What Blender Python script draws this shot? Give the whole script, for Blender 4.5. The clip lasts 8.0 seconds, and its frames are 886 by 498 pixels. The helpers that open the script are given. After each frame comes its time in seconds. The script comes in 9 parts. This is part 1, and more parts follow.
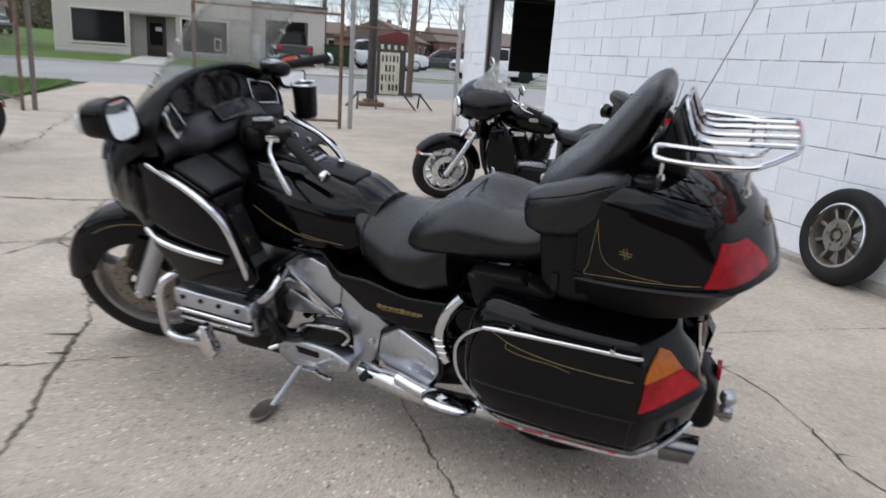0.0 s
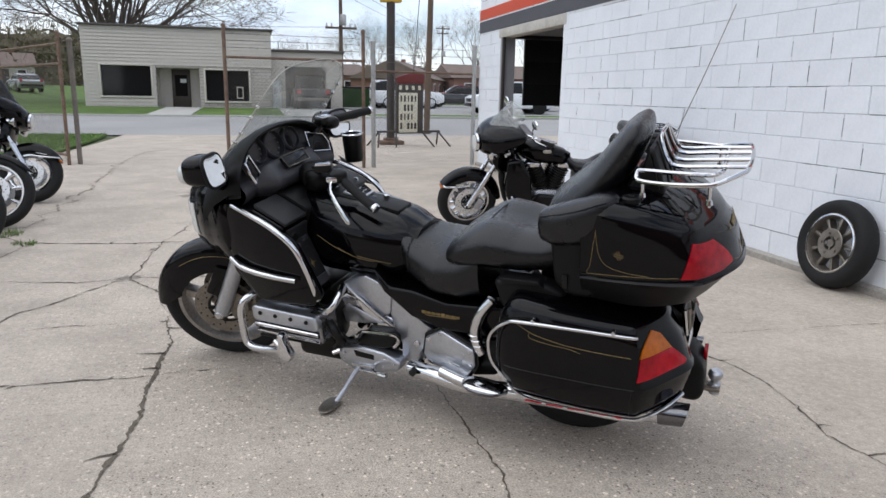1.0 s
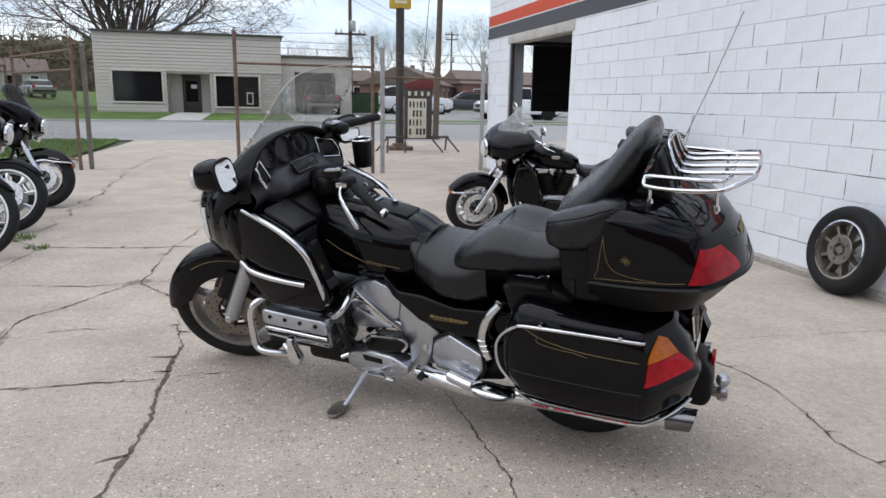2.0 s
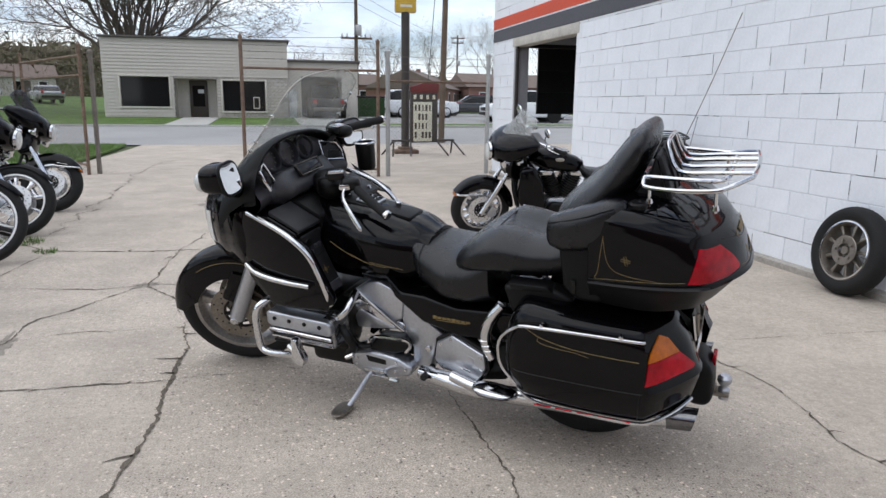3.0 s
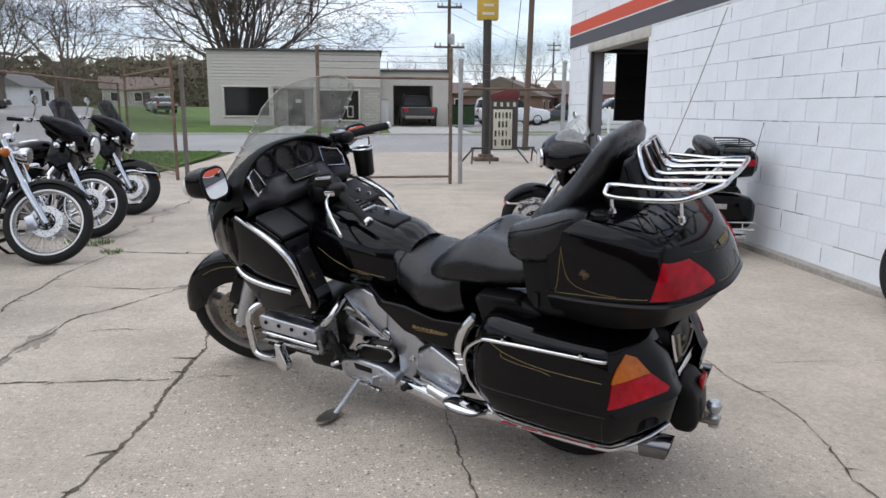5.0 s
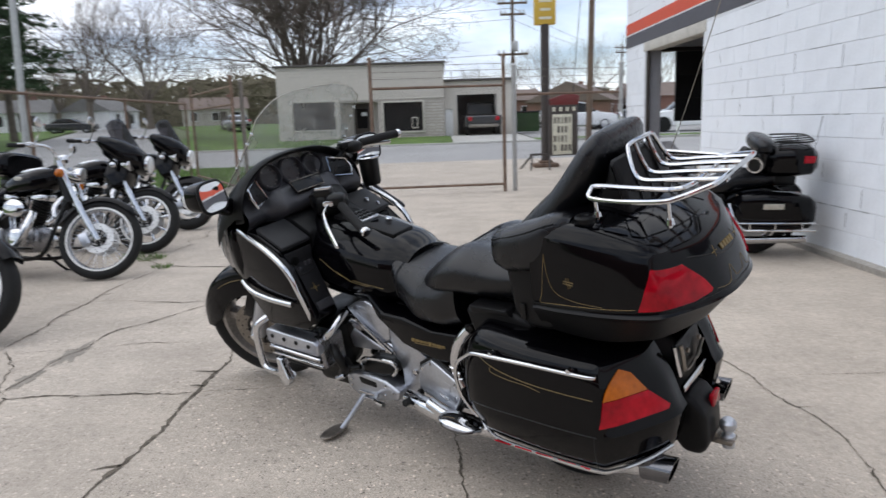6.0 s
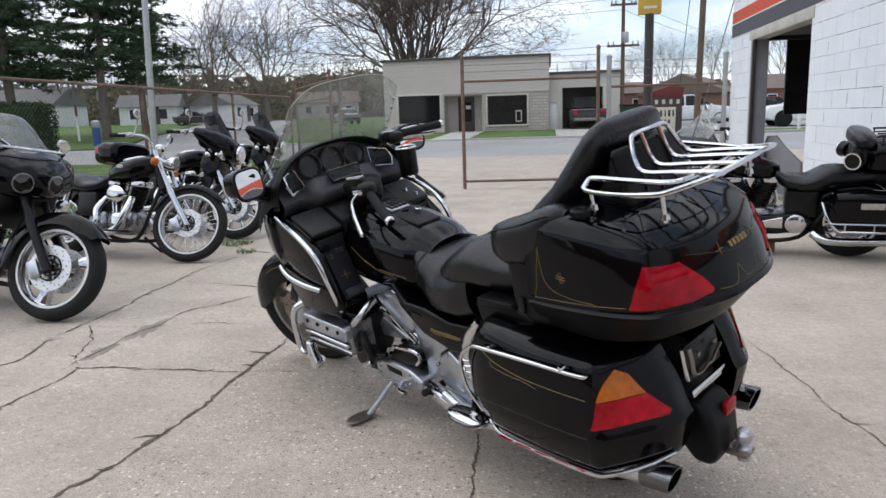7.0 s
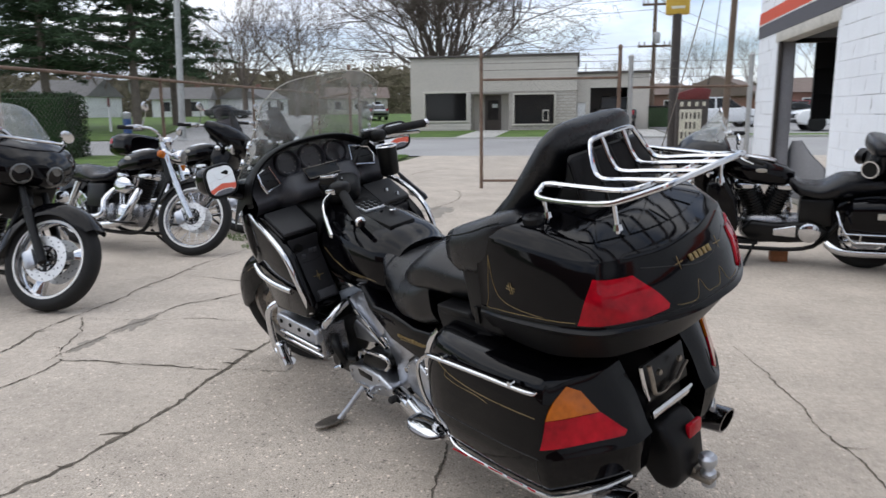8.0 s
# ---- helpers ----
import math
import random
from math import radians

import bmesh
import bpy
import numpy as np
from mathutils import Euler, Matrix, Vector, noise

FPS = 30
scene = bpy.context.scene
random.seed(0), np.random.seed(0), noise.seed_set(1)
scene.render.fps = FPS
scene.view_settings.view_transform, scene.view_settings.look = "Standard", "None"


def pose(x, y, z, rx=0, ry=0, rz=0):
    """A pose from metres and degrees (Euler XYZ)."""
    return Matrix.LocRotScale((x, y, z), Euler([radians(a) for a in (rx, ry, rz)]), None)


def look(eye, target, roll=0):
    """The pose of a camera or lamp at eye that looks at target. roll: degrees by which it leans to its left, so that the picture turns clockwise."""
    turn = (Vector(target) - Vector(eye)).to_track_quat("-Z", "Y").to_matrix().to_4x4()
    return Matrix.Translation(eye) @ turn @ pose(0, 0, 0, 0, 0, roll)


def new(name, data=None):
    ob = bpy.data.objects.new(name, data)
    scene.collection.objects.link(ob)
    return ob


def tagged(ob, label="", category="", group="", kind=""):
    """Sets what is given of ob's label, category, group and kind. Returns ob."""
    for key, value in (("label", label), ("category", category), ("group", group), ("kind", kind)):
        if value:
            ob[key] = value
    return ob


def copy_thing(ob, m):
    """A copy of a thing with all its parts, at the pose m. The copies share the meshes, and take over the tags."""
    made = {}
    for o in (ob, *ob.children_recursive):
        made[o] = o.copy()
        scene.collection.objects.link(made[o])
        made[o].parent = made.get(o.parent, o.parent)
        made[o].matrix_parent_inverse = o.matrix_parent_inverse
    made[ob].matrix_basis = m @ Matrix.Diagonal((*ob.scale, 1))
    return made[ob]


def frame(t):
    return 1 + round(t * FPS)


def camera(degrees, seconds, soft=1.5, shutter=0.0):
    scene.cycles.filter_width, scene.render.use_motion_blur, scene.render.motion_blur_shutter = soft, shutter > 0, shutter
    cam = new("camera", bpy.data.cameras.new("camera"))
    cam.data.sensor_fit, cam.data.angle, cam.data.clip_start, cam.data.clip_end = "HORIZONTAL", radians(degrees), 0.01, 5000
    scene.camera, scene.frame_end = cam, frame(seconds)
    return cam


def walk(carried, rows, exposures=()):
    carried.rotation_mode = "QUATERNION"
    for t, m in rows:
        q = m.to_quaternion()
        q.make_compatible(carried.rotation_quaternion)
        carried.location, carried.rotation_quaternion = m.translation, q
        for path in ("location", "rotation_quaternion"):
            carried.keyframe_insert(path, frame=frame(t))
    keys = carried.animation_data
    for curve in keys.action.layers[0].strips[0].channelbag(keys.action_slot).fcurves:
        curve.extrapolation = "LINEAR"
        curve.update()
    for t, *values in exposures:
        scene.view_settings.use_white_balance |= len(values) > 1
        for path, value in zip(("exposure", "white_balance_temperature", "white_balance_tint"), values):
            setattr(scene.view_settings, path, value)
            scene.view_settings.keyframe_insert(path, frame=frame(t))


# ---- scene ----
cam = camera(64.4, 8.0, shutter=0.5)
PATH = [
    (0, (0.05, 0.816, 1.216), (0.616, 2.663, 0.698), 4.0),
    (0.1, (0.015, 0.69, 1.232), (0.568, 2.545, 0.731), 3.6),
    (0.2, (0.002, 0.602, 1.234), (0.548, 2.465, 0.746), 3.2),
    (0.3, (-0.012, 0.53, 1.238), (0.522, 2.398, 0.763), 2.7),
    (0.5, (-0.056, 0.424, 1.25), (0.466, 2.301, 0.796), 2.3),
    (1, (-0.121, 0.356, 1.272), (0.387, 2.243, 0.843), 1.0),
    (1.5, (-0.126, 0.351, 1.275), (0.367, 2.243, 0.854), 0.9),
    (3, (-0.115, 0.312, 1.271), (0.352, 2.213, 0.866), 0.7),
    (3.5, (-0.043, 0.309, 1.272), (0.36, 2.226, 0.868), 0.0),
    (4, (0.11, 0.303, 1.268), (0.35, 2.254, 0.897), 0.7),
    (4.5, (0.223, 0.302, 1.26), (0.436, 2.253, 0.873), 0.4),
    (5.8, (0.536, 0.363, 1.271), (0.613, 2.327, 0.901), -1.1),
    (6, (0.604, 0.391, 1.243), (0.604, 2.358, 0.884), -1.9),
    (6.5, (0.793, 0.406, 1.237), (0.558, 2.362, 0.889), -1.5),
    (7, (0.908, 0.425, 1.221), (0.61, 2.368, 0.854), -1.8),
    (7.5, (0.995, 0.488, 1.207), (0.709, 2.432, 0.832), -1.6),
    (8, (1.094, 0.545, 1.222), (0.722, 2.475, 0.85), -0.7),
]
walk(cam, [(t, look(eye, target, roll)) for t, eye, target, roll in PATH])

# ---- light ----
SUN_ELEV, SUN_ROT = 64.0, 268.0
world = bpy.data.worlds.new("sky")
scene.world = world
world.use_nodes = True


def sky_nodes():
    nt = world.node_tree
    N, L = nt.nodes, nt.links
    N.clear()
    out = N.new("ShaderNodeOutputWorld")
    bg = N.new("ShaderNodeBackground")
    sky = N.new("ShaderNodeTexSky")
    sky.sky_type = "NISHITA"
    sky.sun_disc = False
    sky.sun_elevation = radians(SUN_ELEV)
    sky.sun_rotation = radians(SUN_ROT)
    dim = N.new("ShaderNodeVectorMath")
    dim.operation = "SCALE"
    dim.inputs["Scale"].default_value = 0.125
    L.new(sky.outputs[0], dim.inputs[0])
    co = N.new("ShaderNodeTexCoord")
    mp = N.new("ShaderNodeMapping")
    mp.inputs["Scale"].default_value = (1.0, 1.0, 3.6)
    mp.inputs["Location"].default_value = (0.35, 0.1, 0.2)
    L.new(co.outputs["Generated"], mp.inputs[0])
    n1 = N.new("ShaderNodeTexNoise")
    n1.inputs["Scale"].default_value = 2.3
    n1.inputs["Detail"].default_value = 7
    n1.inputs["Roughness"].default_value = 0.55
    L.new(mp.outputs[0], n1.inputs[0])
    ramp = N.new("ShaderNodeValToRGB")
    ramp.color_ramp.elements[0].position = 0.36
    ramp.color_ramp.elements[1].position = 0.62
    L.new(n1.outputs[0], ramp.inputs[0])
    n2 = N.new("ShaderNodeTexNoise")
    n2.inputs["Scale"].default_value = 3.6
    n2.inputs["Detail"].default_value = 5
    L.new(mp.outputs[0], n2.inputs[0])
    cloud = N.new("ShaderNodeMix")
    cloud.data_type = "RGBA"
    cloud.inputs[6].default_value = (0.31, 0.40, 0.58, 1)
    cloud.inputs[7].default_value = (1.08, 1.10, 1.15, 1)
    nr = N.new("ShaderNodeMapRange")
    nr.inputs["From Min"].default_value = 0.34
    nr.inputs["From Max"].default_value = 0.62
    L.new(n2.outputs[0], nr.inputs[0])
    L.new(nr.outputs[0], cloud.inputs[0])
    mix = N.new("ShaderNodeMix")
    mix.data_type = "RGBA"
    keep = N.new("ShaderNodeMath")
    keep.operation = "MULTIPLY_ADD"
    keep.inputs[1].default_value = 0.62
    keep.inputs[2].default_value = 0.38
    L.new(ramp.outputs[0], keep.inputs[0])
    L.new(keep.outputs[0], mix.inputs[0])
    L.new(dim.outputs[0], mix.inputs[6])
    L.new(cloud.outputs[2], mix.inputs[7])
    L.new(mix.outputs[2], bg.inputs[0])
    bg.inputs[1].default_value = 1.42
    L.new(bg.outputs[0], out.inputs[0])


sky_nodes()
sun = new("sun", bpy.data.lights.new("sun", "SUN"))
sun.data.energy = 1.35
sun.data.angle = radians(90)
sun.data.color = (1.0, 0.96, 0.9)
_az = radians(SUN_ROT)
_el = radians(SUN_ELEV)
SUN_DIR = Vector((math.sin(_az) * math.cos(_el), math.cos(_az) * math.cos(_el), math.sin(_el)))
sun.matrix_world = look(SUN_DIR * 60, (0, 0, 0))


# ---- materials ----
def mat(name, base, rough=0.5, metal=0.0, var=0.15, scale=6.0, fine=90.0, bump=0.08, coat=0.0, spec=0.5, rvar=0.08, hue=None):
    """A surface with two scales of variation, in metres of the object's own space."""
    m = bpy.data.materials.new(name)
    m.use_nodes = True
    N, L = m.node_tree.nodes, m.node_tree.links
    b = N["Principled BSDF"]
    b.inputs["Metallic"].default_value = metal
    b.inputs["Coat Weight"].default_value = coat
    b.inputs["Coat Roughness"].default_value = 0.03
    b.inputs["Specular IOR Level"].default_value = spec
    co = N.new("ShaderNodeTexCoord")
    n1 = N.new("ShaderNodeTexNoise")
    n1.inputs["Scale"].default_value = scale
    n1.inputs["Detail"].default_value = 5
    L.new(co.outputs["Object"], n1.inputs[0])
    n2 = N.new("ShaderNodeTexNoise")
    n2.inputs["Scale"].default_value = fine
    n2.inputs["Detail"].default_value = 3
    L.new(co.outputs["Object"], n2.inputs[0])
    dark = [max(0.0, c * (1 - var)) for c in base]
    lite = [min(1.0, c * (1 + var)) for c in (hue or base)]
    mx = N.new("ShaderNodeMix")
    mx.data_type = "RGBA"
    mx.inputs[6].default_value = (*dark, 1)
    mx.inputs[7].default_value = (*lite, 1)
    add = N.new("ShaderNodeMath")
    add.operation = "ADD"
    L.new(n1.outputs[0], add.inputs[0])
    L.new(n2.outputs[0], add.inputs[1])
    mr = N.new("ShaderNodeMapRange")
    mr.inputs["From Min"].default_value = 0.7
    mr.inputs["From Max"].default_value = 1.3
    L.new(add.outputs[0], mr.inputs[0])
    L.new(mr.outputs[0], mx.inputs[0])
    L.new(mx.outputs[2], b.inputs["Base Color"])
    rr = N.new("ShaderNodeMapRange")
    rr.inputs["To Min"].default_value = max(0.0, rough - rvar)
    rr.inputs["To Max"].default_value = min(1.0, rough + rvar)
    L.new(n1.outputs[0], rr.inputs[0])
    L.new(rr.outputs[0], b.inputs["Roughness"])
    if bump:
        bp = N.new("ShaderNodeBump")
        bp.inputs["Strength"].default_value = bump
        bp.inputs["Distance"].default_value = 0.01
        L.new(n2.outputs[0], bp.inputs["Height"])
        L.new(bp.outputs[0], b.inputs["Normal"])
    return m


def tint_random(m, amount):
    """Let every piece differ a little in value, by Object Info's Random."""
    N, L = m.node_tree.nodes, m.node_tree.links
    b = N["Principled BSDF"]
    src = b.inputs["Base Color"].links[0].from_socket
    oi = N.new("ShaderNodeObjectInfo")
    mr = N.new("ShaderNodeMapRange")
    mr.inputs["To Min"].default_value = 1 - amount
    mr.inputs["To Max"].default_value = 1 + amount
    L.new(oi.outputs["Random"], mr.inputs[0])
    sc = N.new("ShaderNodeVectorMath")
    sc.operation = "SCALE"
    L.new(src, sc.inputs[0])
    L.new(mr.outputs[0], sc.inputs["Scale"])
    L.new(sc.outputs[0], b.inputs["Base Color"])
    return m


def tint_island(m, amount):
    N, L = m.node_tree.nodes, m.node_tree.links
    b = N["Principled BSDF"]
    src = b.inputs["Base Color"].links[0].from_socket
    g = N.new("ShaderNodeNewGeometry")
    mr = N.new("ShaderNodeMapRange")
    mr.inputs["To Min"].default_value = 1 - amount
    mr.inputs["To Max"].default_value = 1 + amount
    L.new(g.outputs["Random Per Island"], mr.inputs[0])
    sc = N.new("ShaderNodeVectorMath")
    sc.operation = "SCALE"
    L.new(src, sc.inputs[0])
    L.new(mr.outputs[0], sc.inputs["Scale"])
    L.new(sc.outputs[0], b.inputs["Base Color"])
    return m


def glass(name, color=(0.9, 0.95, 0.95), rough=0.02, tintmix=0.85, haze=0.0):
    """Thin pane: mostly clear, with a glossy face and a pale film for dust and painted glare."""
    m = bpy.data.materials.new(name)
    m.use_nodes = True
    N, L = m.node_tree.nodes, m.node_tree.links
    N.clear()
    out = N.new("ShaderNodeOutputMaterial")
    tr = N.new("ShaderNodeBsdfTransparent")
    tr.inputs[0].default_value = (*[c * tintmix for c in color], 1)
    gl = N.new("ShaderNodeBsdfGlossy")
    gl.inputs["Roughness"].default_value = rough
    lw = N.new("ShaderNodeLayerWeight")
    pw = N.new("ShaderNodeMath")
    pw.operation = "POWER"
    pw.inputs[1].default_value = 4.0
    L.new(lw.outputs["Facing"], pw.inputs[0])
    fr = N.new("ShaderNodeMath")
    fr.operation = "MULTIPLY_ADD"
    fr.inputs[1].default_value = 0.5
    fr.inputs[2].default_value = 0.03
    L.new(pw.outputs[0], fr.inputs[0])
    mx = N.new("ShaderNodeMixShader")
    L.new(fr.outputs[0], mx.inputs[0])
    df = N.new("ShaderNodeBsdfDiffuse")
    df.inputs[0].default_value = (0.7, 0.7, 0.68, 1)
    co = N.new("ShaderNodeTexCoord")
    nz = N.new("ShaderNodeTexNoise")
    nz.inputs["Scale"].default_value = 9.0
    nz.inputs["Detail"].default_value = 6
    L.new(co.outputs["Object"], nz.inputs[0])
    hz = N.new("ShaderNodeMath")
    hz.operation = "MULTIPLY"
    hz.inputs[1].default_value = haze * 2
    L.new(nz.outputs[0], hz.inputs[0])
    dm = N.new("ShaderNodeMixShader")
    L.new(hz.outputs[0], dm.inputs[0])
    L.new(tr.outputs[0], dm.inputs[1])
    L.new(df.outputs[0], dm.inputs[2])
    L.new(dm.outputs[0], mx.inputs[1])
    L.new(gl.outputs[0], mx.inputs[2])
    L.new(mx.outputs[0], out.inputs[0])
    return m


def concrete_mat():
    m = mat("weathered_concrete", (0.468, 0.410, 0.346), 0.9, var=0.10, scale=0.55, fine=60, bump=0.35, spec=0.2)
    N, L = m.node_tree.nodes, m.node_tree.links
    b = N["Principled BSDF"]
    src = b.inputs["Base Color"].links[0].from_socket
    co = N.new("ShaderNodeTexCoord")

    def spots(scale, lo, hi, a, z, offset, share):
        mp = N.new("ShaderNodeMapping")
        mp.inputs["Location"].default_value = offset
        L.new(co.outputs["Object"], mp.inputs[0])
        vo = N.new("ShaderNodeTexVoronoi")
        vo.inputs["Scale"].default_value = scale
        L.new(mp.outputs[0], vo.inputs[0])
        r = N.new("ShaderNodeMapRange")
        r.inputs["From Min"].default_value = lo
        r.inputs["From Max"].default_value = hi
        r.inputs["To Min"].default_value = a
        r.inputs["To Max"].default_value = z
        L.new(vo.outputs["Distance"], r.inputs[0])
        sep = N.new("ShaderNodeSeparateColor")
        L.new(vo.outputs["Color"], sep.inputs[0])
        some = N.new("ShaderNodeMapRange")
        some.inputs["From Min"].default_value = 1 - share - 0.1
        some.inputs["From Max"].default_value = 1 - share + 0.1
        L.new(sep.outputs[0], some.inputs[0])
        mx = N.new("ShaderNodeMix")
        mx.inputs[2].default_value = 1.0
        L.new(some.outputs[0], mx.inputs[0])
        L.new(r.outputs[0], mx.inputs[3])
        return mx.outputs[0]

    def blotch(scale, detail, lo, hi, a, z):
        n = N.new("ShaderNodeTexNoise")
        n.inputs["Scale"].default_value = scale
        n.inputs["Detail"].default_value = detail
        n.inputs["Roughness"].default_value = 0.68
        L.new(co.outputs["Object"], n.inputs[0])
        r = N.new("ShaderNodeMapRange")
        r.inputs["From Min"].default_value = lo
        r.inputs["From Max"].default_value = hi
        r.inputs["To Min"].default_value = a
        r.inputs["To Max"].default_value = z
        L.new(n.outputs[0], r.inputs[0])
        return r.outputs[0]

    pits = spots(58, 0.12, 0.30, 0.25, 1.0, (0, 0, 0), 0.45)
    stones = spots(44, 0.16, 0.34, 1.75, 1.0, (3, 7, 1), 0.35)
    pebbles = spots(23, 0.10, 0.26, 0.55, 1.0, (1, 2, 5), 0.3)
    grit = blotch(150, 3, 0.3, 0.7, 0.52, 1.50)
    sand = blotch(26, 5, 0.3, 0.7, 0.86, 1.13)
    stain = blotch(1.7, 8, 0.3, 0.62, 0.80, 1.06)
    # the middle slab is worn down to its stones, the slabs beside it keep a smoother skin
    sx = N.new("ShaderNodeSeparateXYZ")
    L.new(co.outputs["Object"], sx.inputs[0])

    def ramp(lo, hi, a, z):
        r = N.new("ShaderNodeMapRange")
        for k, v in zip(("From Min", "From Max", "To Min", "To Max"), (lo, hi, a, z)):
            r.inputs[k].default_value = v
        L.new(sx.outputs[0], r.inputs[0])
        return r.outputs[0]

    def times(p, q, op="MULTIPLY"):
        n = N.new("ShaderNodeMath")
        n.operation = op
        L.new(p, n.inputs[0])
        L.new(q, n.inputs[1])
        return n.outputs[0]

    worn = times(times(ramp(-0.75, -0.5, 0.60, 1.0), ramp(1.3, 2.3, 1.0, 0.30)), blotch(1.1, 5, 0.35, 0.65, 0.55, 1.25))

    def faded(f):
        mx = N.new("ShaderNodeMix")
        mx.inputs[2].default_value = 1.0
        L.new(worn, mx.inputs[0])
        L.new(f, mx.inputs[3])
        return mx.outputs[0]

    acc = src
    for f in (faded(pits), faded(stones), faded(pebbles), faded(grit), sand, stain):
        sc = N.new("ShaderNodeVectorMath")
        sc.operation = "SCALE"
        L.new(acc, sc.inputs[0])
        L.new(f, sc.inputs["Scale"])
        acc = sc.outputs[0]
    L.new(acc, b.inputs["Base Color"])
    return m


CONCRETE = concrete_mat()
ASPHALT = mat("old_asphalt", (0.32, 0.315, 0.308), 0.9, var=0.14, scale=0.3, fine=25, bump=0.15, spec=0.25)
KERB = mat("kerb_concrete", (0.42, 0.41, 0.38), 0.85, var=0.15, scale=1.5, fine=40, bump=0.15)
CRACK = mat("crack_dirt", (0.13, 0.112, 0.090), 0.95, var=0.4, scale=12, fine=120, bump=0.4, spec=0.1)
PATCH = mat("damp_stain", (0.27, 0.242, 0.205), 0.8, var=0.18, scale=6, fine=60, bump=0.2, spec=0.25)
GRASS = mat("spring_grass", (0.075, 0.13, 0.03), 0.85, var=0.4, scale=0.8, fine=14, bump=0.5, spec=0.2, hue=(0.10, 0.16, 0.04))
BLADE = mat("grass_blade", (0.09, 0.16, 0.035), 0.7, var=0.4, scale=2, fine=20, bump=0, spec=0.2)
FARGROUND = mat("far_meadow", (0.10, 0.12, 0.05), 0.9, var=0.35, scale=0.05, fine=1.5, bump=0.2)
WHITE_BLOCK = tint_random(mat("white_painted_block", (0.78, 0.81, 0.85), 0.6, var=0.05, scale=3.0, fine=55, bump=0.30, spec=0.35), 0.022)
MORTAR = mat("painted_mortar", (0.70, 0.71, 0.73), 0.75, var=0.12, scale=2.5, fine=40, bump=0.3)
JOINT_DIRT = mat("open_joint", (0.22, 0.22, 0.23), 0.9, var=0.3, scale=6, fine=50, bump=0.2)
FOOTING = mat("footing_concrete", (0.33, 0.31, 0.28), 0.9, var=0.25, scale=2.5, fine=40, bump=0.3)
ORANGE = mat("orange_paint", (0.62, 0.085, 0.04), 0.5, var=0.1, scale=2, fine=40, bump=0.08)
CHARCOAL = mat("charcoal_paint", (0.085, 0.085, 0.10), 0.55, var=0.15, scale=2, fine=40, bump=0.08)
GREYTRIM = mat("grey_door_trim", (0.36, 0.36, 0.38), 0.55, var=0.12, scale=3, fine=30, bump=0.06)
LINTEL = mat("old_lintel", (0.47, 0.45, 0.41), 0.8, var=0.22, scale=4, fine=30, bump=0.2)
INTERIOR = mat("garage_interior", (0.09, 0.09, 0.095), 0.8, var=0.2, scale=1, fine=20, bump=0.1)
DARKPANEL = mat("dark_door_panel", (0.012, 0.012, 0.014), 0.6, var=0.2, scale=2, fine=30, bump=0.05)
RUST = mat("rusty_pipe", (0.14, 0.085, 0.06), 0.75, metal=0.2, var=0.35, scale=7, fine=60, bump=0.2, hue=(0.19, 0.13, 0.095))
GALV = mat("galvanised_steel", (0.42, 0.42, 0.41), 0.5, metal=0.7, var=0.2, scale=8, fine=60, bump=0.1)
WIRE = mat("dull_rusted_wire", (0.13, 0.115, 0.10), 0.75, metal=0.2, var=0.2, scale=8, fine=60, bump=0)
DARKSTEEL = mat("dark_painted_steel", (0.045, 0.037, 0.033), 0.65, metal=0.1, var=0.25, scale=4, fine=50, bump=0.1)
POLEWOOD = mat("utility_pole_wood", (0.12, 0.085, 0.06), 0.9, var=0.3, scale=2, fine=25, bump=0.3)
YELLOW = mat("yellow_sign", (0.55, 0.36, 0.05), 0.5, var=0.12, scale=2, fine=20, bump=0.05)
SIGNRED = mat("dark_red_sign", (0.13, 0.013, 0.013), 0.5, var=0.15, scale=5, fine=30, bump=0.05)
SIGNCREAM = mat("cream_letter_board", (0.62, 0.60, 0.48), 0.6, var=0.1, scale=5, fine=30, bump=0.05)
SIDING = mat("beige_siding", (0.50, 0.46, 0.41), 0.65, var=0.06, scale=0.7, fine=9, bump=0.05)
SIDINGTRIM = mat("tan_trim", (0.55, 0.51, 0.45), 0.6, var=0.06, scale=0.7, fine=9, bump=0.05)
ROOFEDGE = mat("brown_roof_edge", (0.07, 0.06, 0.055), 0.6, var=0.2, scale=2, fine=20, bump=0.05)
DARKGLASS = mat("dark_window_glass", (0.010, 0.011, 0.012), 0.06, var=0.1, scale=0.5, fine=3, bump=0, rvar=0.02, spec=0.25)
TILEBROWN = mat("brown_door", (0.055, 0.04, 0.033), 0.5, var=0.15, scale=2, fine=20, bump=0.05)
WHITEPAINT = mat("white_house_paint", (0.74, 0.74, 0.74), 0.6, var=0.06, scale=0.8, fine=9, bump=0.05)
SHINGLE = mat("grey_shingle", (0.16, 0.155, 0.15), 0.9, var=0.2, scale=1, fine=14, bump=0.2)
BROWNSHINGLE = mat("brown_shingle", (0.17, 0.13, 0.11), 0.9, var=0.2, scale=1, fine=14, bump=0.2)
REDBRICK = mat("far_red_brick", (0.20, 0.105, 0.08), 0.9, var=0.2, scale=1, fine=12, bump=0.1)
BARK = mat("grey_bark", (0.15, 0.125, 0.105), 0.95, var=0.3, scale=3, fine=30, bump=0.3, spec=0.1)
TWIG = mat("bare_twigs", (0.16, 0.132, 0.115), 0.95, var=0.3, scale=2, fine=12, bump=0, spec=0.1)
